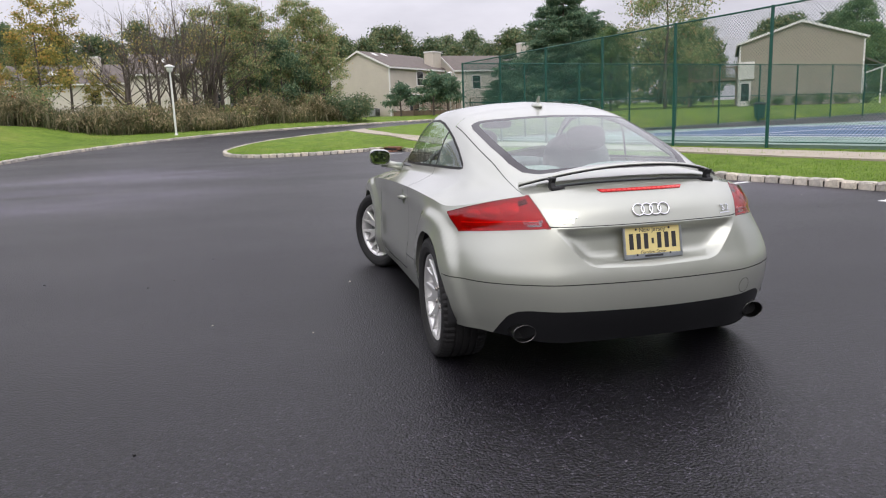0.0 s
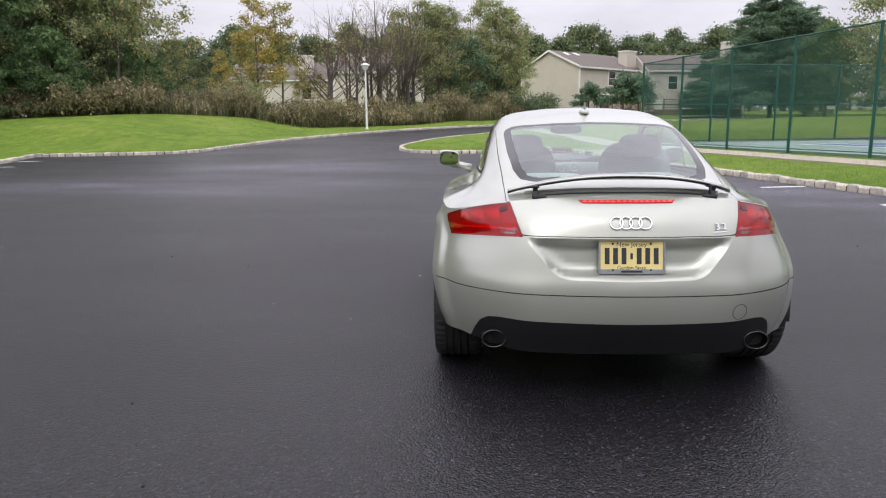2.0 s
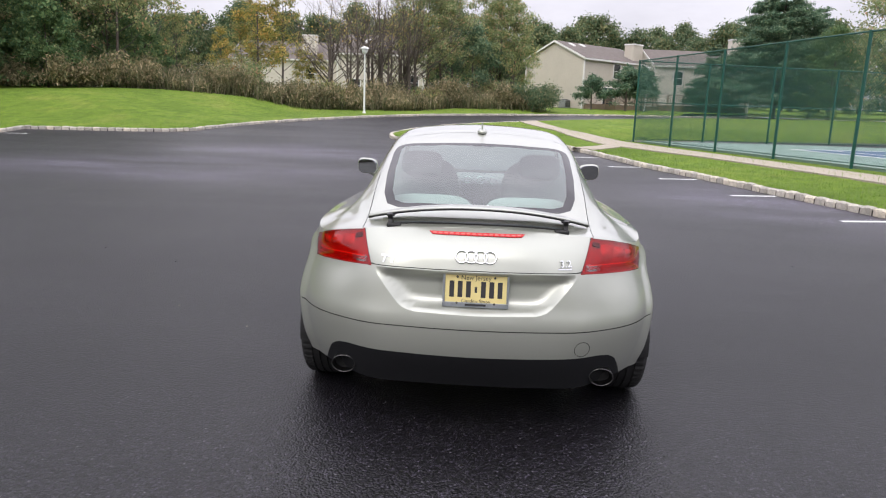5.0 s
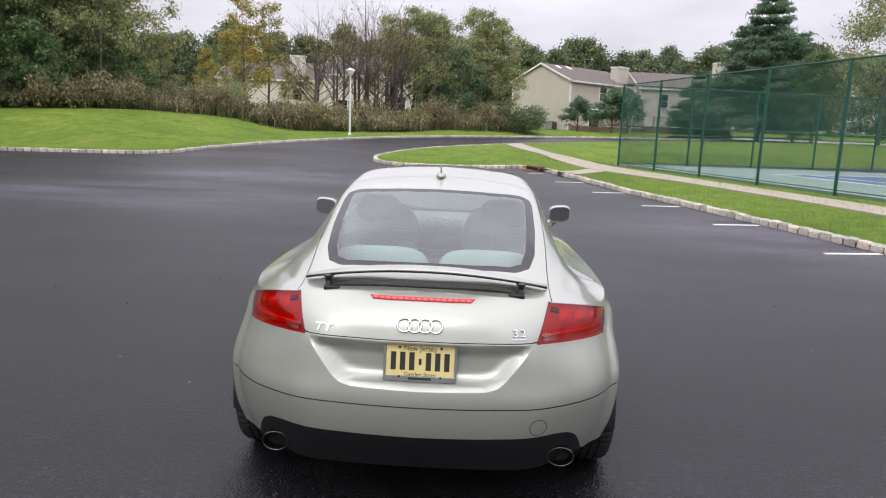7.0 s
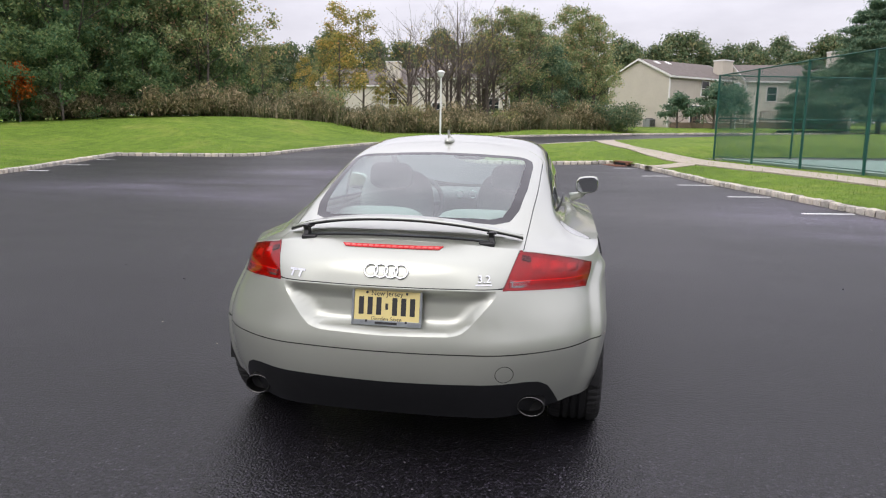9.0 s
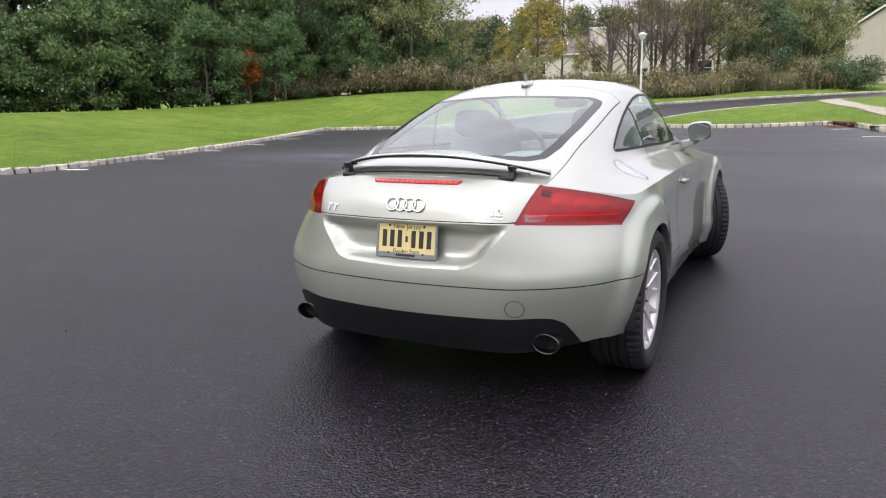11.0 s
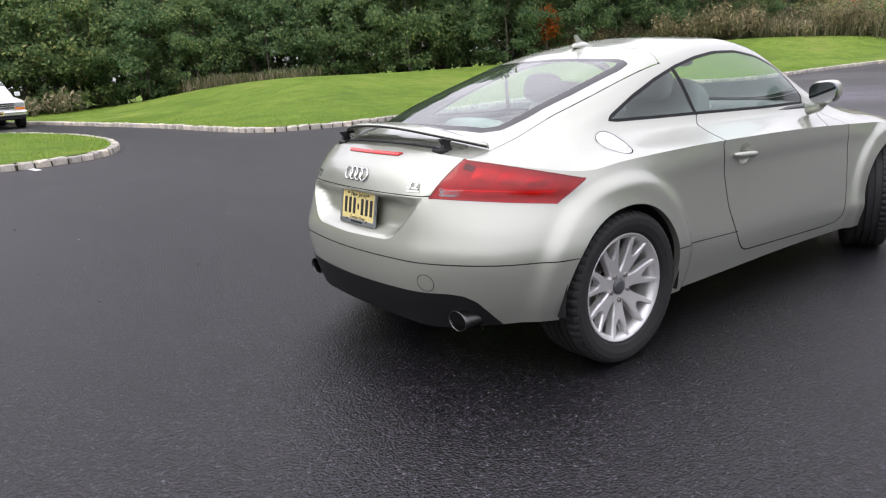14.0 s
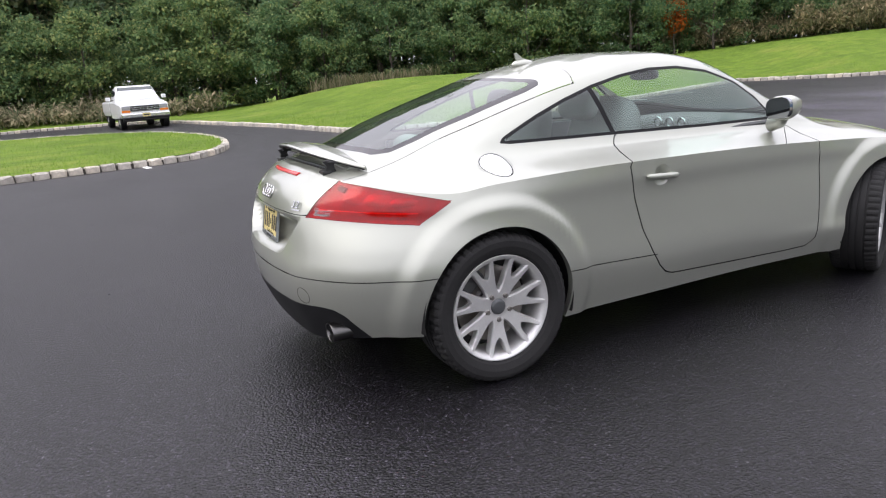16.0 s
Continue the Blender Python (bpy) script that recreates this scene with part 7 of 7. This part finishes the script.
def badge_bar(bm, x0, z0, x1, z1, w):
    d = Vector((x1 - x0, z1 - z0)).normalized()
    n = Vector((-d.y, d.x)) * w / 2
    q = [(x0 + n.x, z0 + n.y), (x1 + n.x, z1 + n.y), (x1 - n.x, z1 - n.y), (x0 - n.x, z0 - n.y)]
    a, b = [], []
    for x, z in q:
        p, nn = rear_at(x, z)
        a.append(bm.verts.new(p + nn * .0045))
        b.append(bm.verts.new(p))
    bm.faces.new(a)
    for i in range(4):
        bm.faces.new((a[i], b[i], b[(i + 1) % 4], a[(i + 1) % 4]))


bm = bmesh.new()
for x in (-.398, -.362):
    badge_bar(bm, x - .014, .803, x + .02, .803, .008)
    badge_bar(bm, x - .004, .777, x + .003, .801, .009)
car_part("model_badge", bm, M_BADGE2, "small chrome badge")
bm = bmesh.new()
badge_bar(bm, .355, .779, .415, .779, .005)
car_part("badge_line", bm, M_BADGE2, "thin chrome line under the engine badge")


def lettering(text, size, m, mat, name, parent, depth=.0015):
    cu = bpy.data.curves.new(name, "FONT")
    cu.body, cu.size, cu.align_x, cu.align_y, cu.extrude = text, size, "CENTER", "CENTER", depth
    tmp = new(name, cu)
    me = bpy.data.meshes.new_from_object(tmp.evaluated_get(bpy.context.evaluated_depsgraph_get()))
    bpy.data.objects.remove(tmp)
    me.materials.append(mat)
    ob = new(name, me)
    ob.parent = parent
    ob.matrix_basis = m
    return ob


p, n = rear_at(.385, .798)
lettering("3.2", .044, Matrix.Translation(p + n * .0075) @ pose(0, 0, 0, 90 - math.degrees(math.asin(n.z)), 0, math.degrees(math.atan2(n.x, -n.y))), M_BADGE2, "engine_badge", car, .004)["label"] = "small chrome 3.2 badge"

# number plate in its frame, unreadable characters as bars
PL = pose(.006, -.762, .677, 80, 0, 0) @ Matrix.Scale(.9, 4)
plate = car_part("number_plate", box(bmesh.new(), -.15, .15, -.075, .075, 0, .003, .0), M_PLATE_Y, "yellow number plate in a worn metal frame")
plate.matrix_basis = PL
fr = bmesh.new()
for a in ((-.159, .159, -.083, -.060), (-.159, .159, .074, .083), (-.159, -.148, -.060, .074), (.148, .159, -.060, .074)):
    box(fr, a[0], a[1], a[2], a[3], -.004, .009, .002)
car_part("plate_frame", fr, M_PLATE_F, "worn metal plate frame", plate)
for x in (-.116, -.076, -.036, .036, .076, .116):
    car_part("plate_character", box(bmesh.new(), x - .0115, x + .0115, -.036, .042, .003, .0045, .001), M_INK, "dark bar in place of a character", plate)
car_part("plate_mark", box(bmesh.new(), -.006, .006, -.012, .016, .003, .0045), M_INK, "", plate)
bm = bmesh.new()
box(bm, -.05, .05, -.0765, -.066, .009, .0098)
car_part("frame_lettering", bm, M_INK, "dark bar of dealer lettering", plate)
lettering("New Jersey", .031, pose(0, .058, .0035), M_INK, "plate_heading", plate, .0005)
lettering("Garden State", .026, pose(0, -.054, .0035), M_INK, "plate_footing", plate, .0005)
for x in (-.09, .09):
    for z in (.062, -.064):
        bm = lathe(bmesh.new(), [(0, .006), (.005, .006), (.006, .003)], 10)
        for v in bm.verts:
            v.co += Vector((x, z, .004))
        car_part("plate_screw", bm, M_INK, "", plate)

# door handles, mirrors, aerial
for s in (1, -1):
    door = CAR_PARTS["door", s]
    h, n = side_at(.845, .772, s)
    bm = bmesh.new()
    pts, rad = [], []
    for k in range(13):
        t = k / 12
        y = .75 + .19 * t
        pts.append((h.x + s * (.016 - .012 * (2 * t - 1) ** 4), y, .775 - .012 * t))
        rad.append(.0145 * (1 - .45 * abs(2 * t - 1) ** 6))
    tube(bm, pts, rad, 12)
    car_part("door_handle", bm, M_PAINT, "silver pull handle", door, True)
    # mirror housing: rounded shell, flat at the back with the glass in it
    mx, mz = (.815, 1.003) if s > 0 else (.868, .988)
    bm = bmesh.new()
    bmesh.ops.create_uvsphere(bm, u_segments=28, v_segments=18, radius=1)
    for v in bm.verts:
        x, y, z = v.co
        sx = math.copysign(abs(x) ** .58, x)
        sz = math.copysign(abs(z) ** .62, z)
        yy = y if y > 0 else y * .25
        taper = 1 - .32 * max(y, 0)
        v.co = Vector((s * (mx + .078 * sx * taper), 1.665 + .11 * yy, mz + .06 * sz * taper + .006 * sx))
    mirror = car_part("door_mirror", bm, M_PAINT, "silver door mirror housing", smooth=True)
    bm = bmesh.new()
    rim_v = []
    for k in range(40):
        cx, cz = math.cos(2 * math.pi * k / 40), math.sin(2 * math.pi * k / 40)
        fx, fz = math.copysign(abs(cx) ** .62, cx), math.copysign(abs(cz) ** .62, cz)
        rim_v.append([bm.verts.new((s * (mx + r * .068 * fx), yy + .002 * fx + (-.0015 if s > 0 else .001) * fz, mz + r * .050 * fz + .005 * fx)) for r, yy in ((1, 1.626), (1.06, 1.642))])
    bm.faces.new([v[0] for v in rim_v])
    for k in range(40):
        a, b = rim_v[k], rim_v[(k + 1) % 40]
        bm.faces.new((a[0], a[1], b[1], b[0]))
    car_part("mirror_glass", bm, M_MIRROR, "mirror glass", mirror)
    bm = bmesh.new()
    tube(bm, [(s * .70, 1.72, .905), (s * .76, 1.72, .922), (s * (mx - .022), 1.70, mz - .045)], [.034, .028, .03], 12)
    car_part("mirror_stalk", bm, M_PAINT, "", mirror, True)
    bm = bmesh.new()
    tube(bm, [(s * (mx - .037), 1.755, mz - .015), (s * (mx + .063), 1.71, mz - .01)], [.004, .004], 6)
    car_part("mirror_seam", bm, M_GAP, "", mirror)
p, n = deck_at(0, .655)
bm = bmesh.new()
bmesh.ops.create_uvsphere(bm, u_segments=20, v_segments=12, radius=1)
for v in bm.verts:
    x, y, z = v.co
    v.co = Vector((x * .03, .665 + y * .07, p.z + max(z, -.2) * .026))
aerial = car_part("roof_aerial", bm, M_PAINT, "small silver fin aerial", smooth=True)
bm = bmesh.new()
q = [(.63, .01), (.615, .06), (.628, .062), (.66, .035), (.71, .015)]
a = [bm.verts.new((-.005, y, p.z + z)) for y, z in q]
b = [bm.verts.new((.005, y, p.z + z)) for y, z in q]
bm.faces.new(a)
bm.faces.new(b[::-1])
for i in range(5):
    bm.faces.new((a[i], b[i], b[(i + 1) % 5], a[(i + 1) % 5]))
car_part("aerial_fin", bm, M_PAINT, "", aerial)

# cabin
def cushion(cx, cy, cz, sx, sy, sz, pw=.6, tilt=0):
    bm = bmesh.new()
    bmesh.ops.create_uvsphere(bm, u_segments=24, v_segments=16, radius=1)
    for v in bm.verts:
        v.co = Vector([c * math.copysign(abs(t) ** pw, t) for c, t in zip((sx, sy, sz), v.co)])
    bm.transform(pose(cx, cy, cz, tilt))
    return bm


car_part("cabin_floor", box(bmesh.new(), -.68, .68, -.35, 2.1, .3, .36, .02), M_DASH, "dark carpeted cabin floor")
car_part("parcel_shelf", box(bmesh.new(), -.56, .56, -.5, -.02, .80, .84, .02), M_DASH, "dark luggage cover")
for s in (1, -1):
    car_part("rear_seat_back", cushion(s * .27, .12, .80, .25, .09, .175, .5, -14), M_SEAT, "pale grey leather rear seat", smooth=True)
    car_part("rear_seat_cushion", cushion(s * .27, .38, .55, .25, .26, .09, .5), M_SEATD, "", smooth=True)
    seat = car_part("front_seat_back", cushion(s * .37, .86, .84, .235, .085, .29, .6, -18), M_SEATD, "grey leather front seat", smooth=True)
    car_part("headrest", cushion(s * .37, .745, 1.095, .13, .05, .08, .6, -14), M_SEATD, "grey headrest", seat, True)
    car_part("front_seat_cushion", cushion(s * .37, 1.2, .55, .24, .28, .09, .5, 6), M_SEATD, "", smooth=True)
    car_part("door_card", box(bmesh.new(), min(s * .63, s * .66), max(s * .63, s * .66), .1, 1.85, .4, .93, .01), M_DASH, "dark door lining")
    car_part("side_lining", box(bmesh.new(), min(s * .56, s * .66), max(s * .56, s * .66), -.45, .12, .4, .86, .02), M_DASH, "dark side lining")
car_part("dashboard", cushion(0, 1.98, .80, .64, .27, .13, .5), M_DASH, "dark dashboard", smooth=True)
car_part("console", box(bmesh.new(), -.1, .1, .9, 1.85, .36, .62, .04, 2), M_DASH, "dark centre console")
for x in (-.098, 0, .098):
    bm = lathe(bmesh.new(), [(.022, .0), (.028, -.007), (.0315, .0), (.028, .012), (.022, .009)], 28, "y")
    for v in bm.verts:
        v.co += Vector((x, 1.70, .905))
    car_part("air_vent", bm, M_BADGE, "round air vent with a bright ring", smooth=True)
bm = bmesh.new()
m = pose(-.37, 1.5, .86, 68)
R, r, st = .175, .017, 36
g = [[bm.verts.new(m @ Vector(((R + r * math.cos(b)) * math.cos(a), (R + r * math.cos(b)) * math.sin(a), r * math.sin(b)))) for b in [2 * math.pi * j / 8 for j in range(8)]] for a in [2 * math.pi * i / st for i in range(st)]]
for i in range(st):
    for j in range(8):
        bm.faces.new((g[i][j], g[(i + 1) % st][j], g[(i + 1) % st][(j + 1) % 8], g[i][(j + 1) % 8]))
wheel_s = car_part("steering_wheel", bm, M_DASH, "dark steering wheel", smooth=True)
car_part("steering_hub", cushion(-.37, 1.51, .86, .075, .04, .06, .7, -20), M_DASH, "", wheel_s, True)
for a in (0, 180, 270):
    bm = bmesh.new()
    d = Vector((math.cos(radians(a)), math.sin(radians(a)), 0))
    tube(bm, [m @ Vector((0, 0, -.01)), m @ (d * .17)], [.022, .016], 8)
    car_part("steering_spoke", bm, M_DASH, "", wheel_s)
car_part("rear_view_mirror", cushion(0, 1.5, 1.2, .115, .02, .033, .6), M_DASH, "dark rear-view mirror", smooth=True)
car_part("headliner", sheet([[(lambda q: (q[0] - q[1] * .03, q[1]))(deck_at(-.46 + .92 * i / 10, .5 + .95 * j / 8)) for i in range(11)] for j in range(9)], 0, .004), M_SEAT, "pale grey headlining")
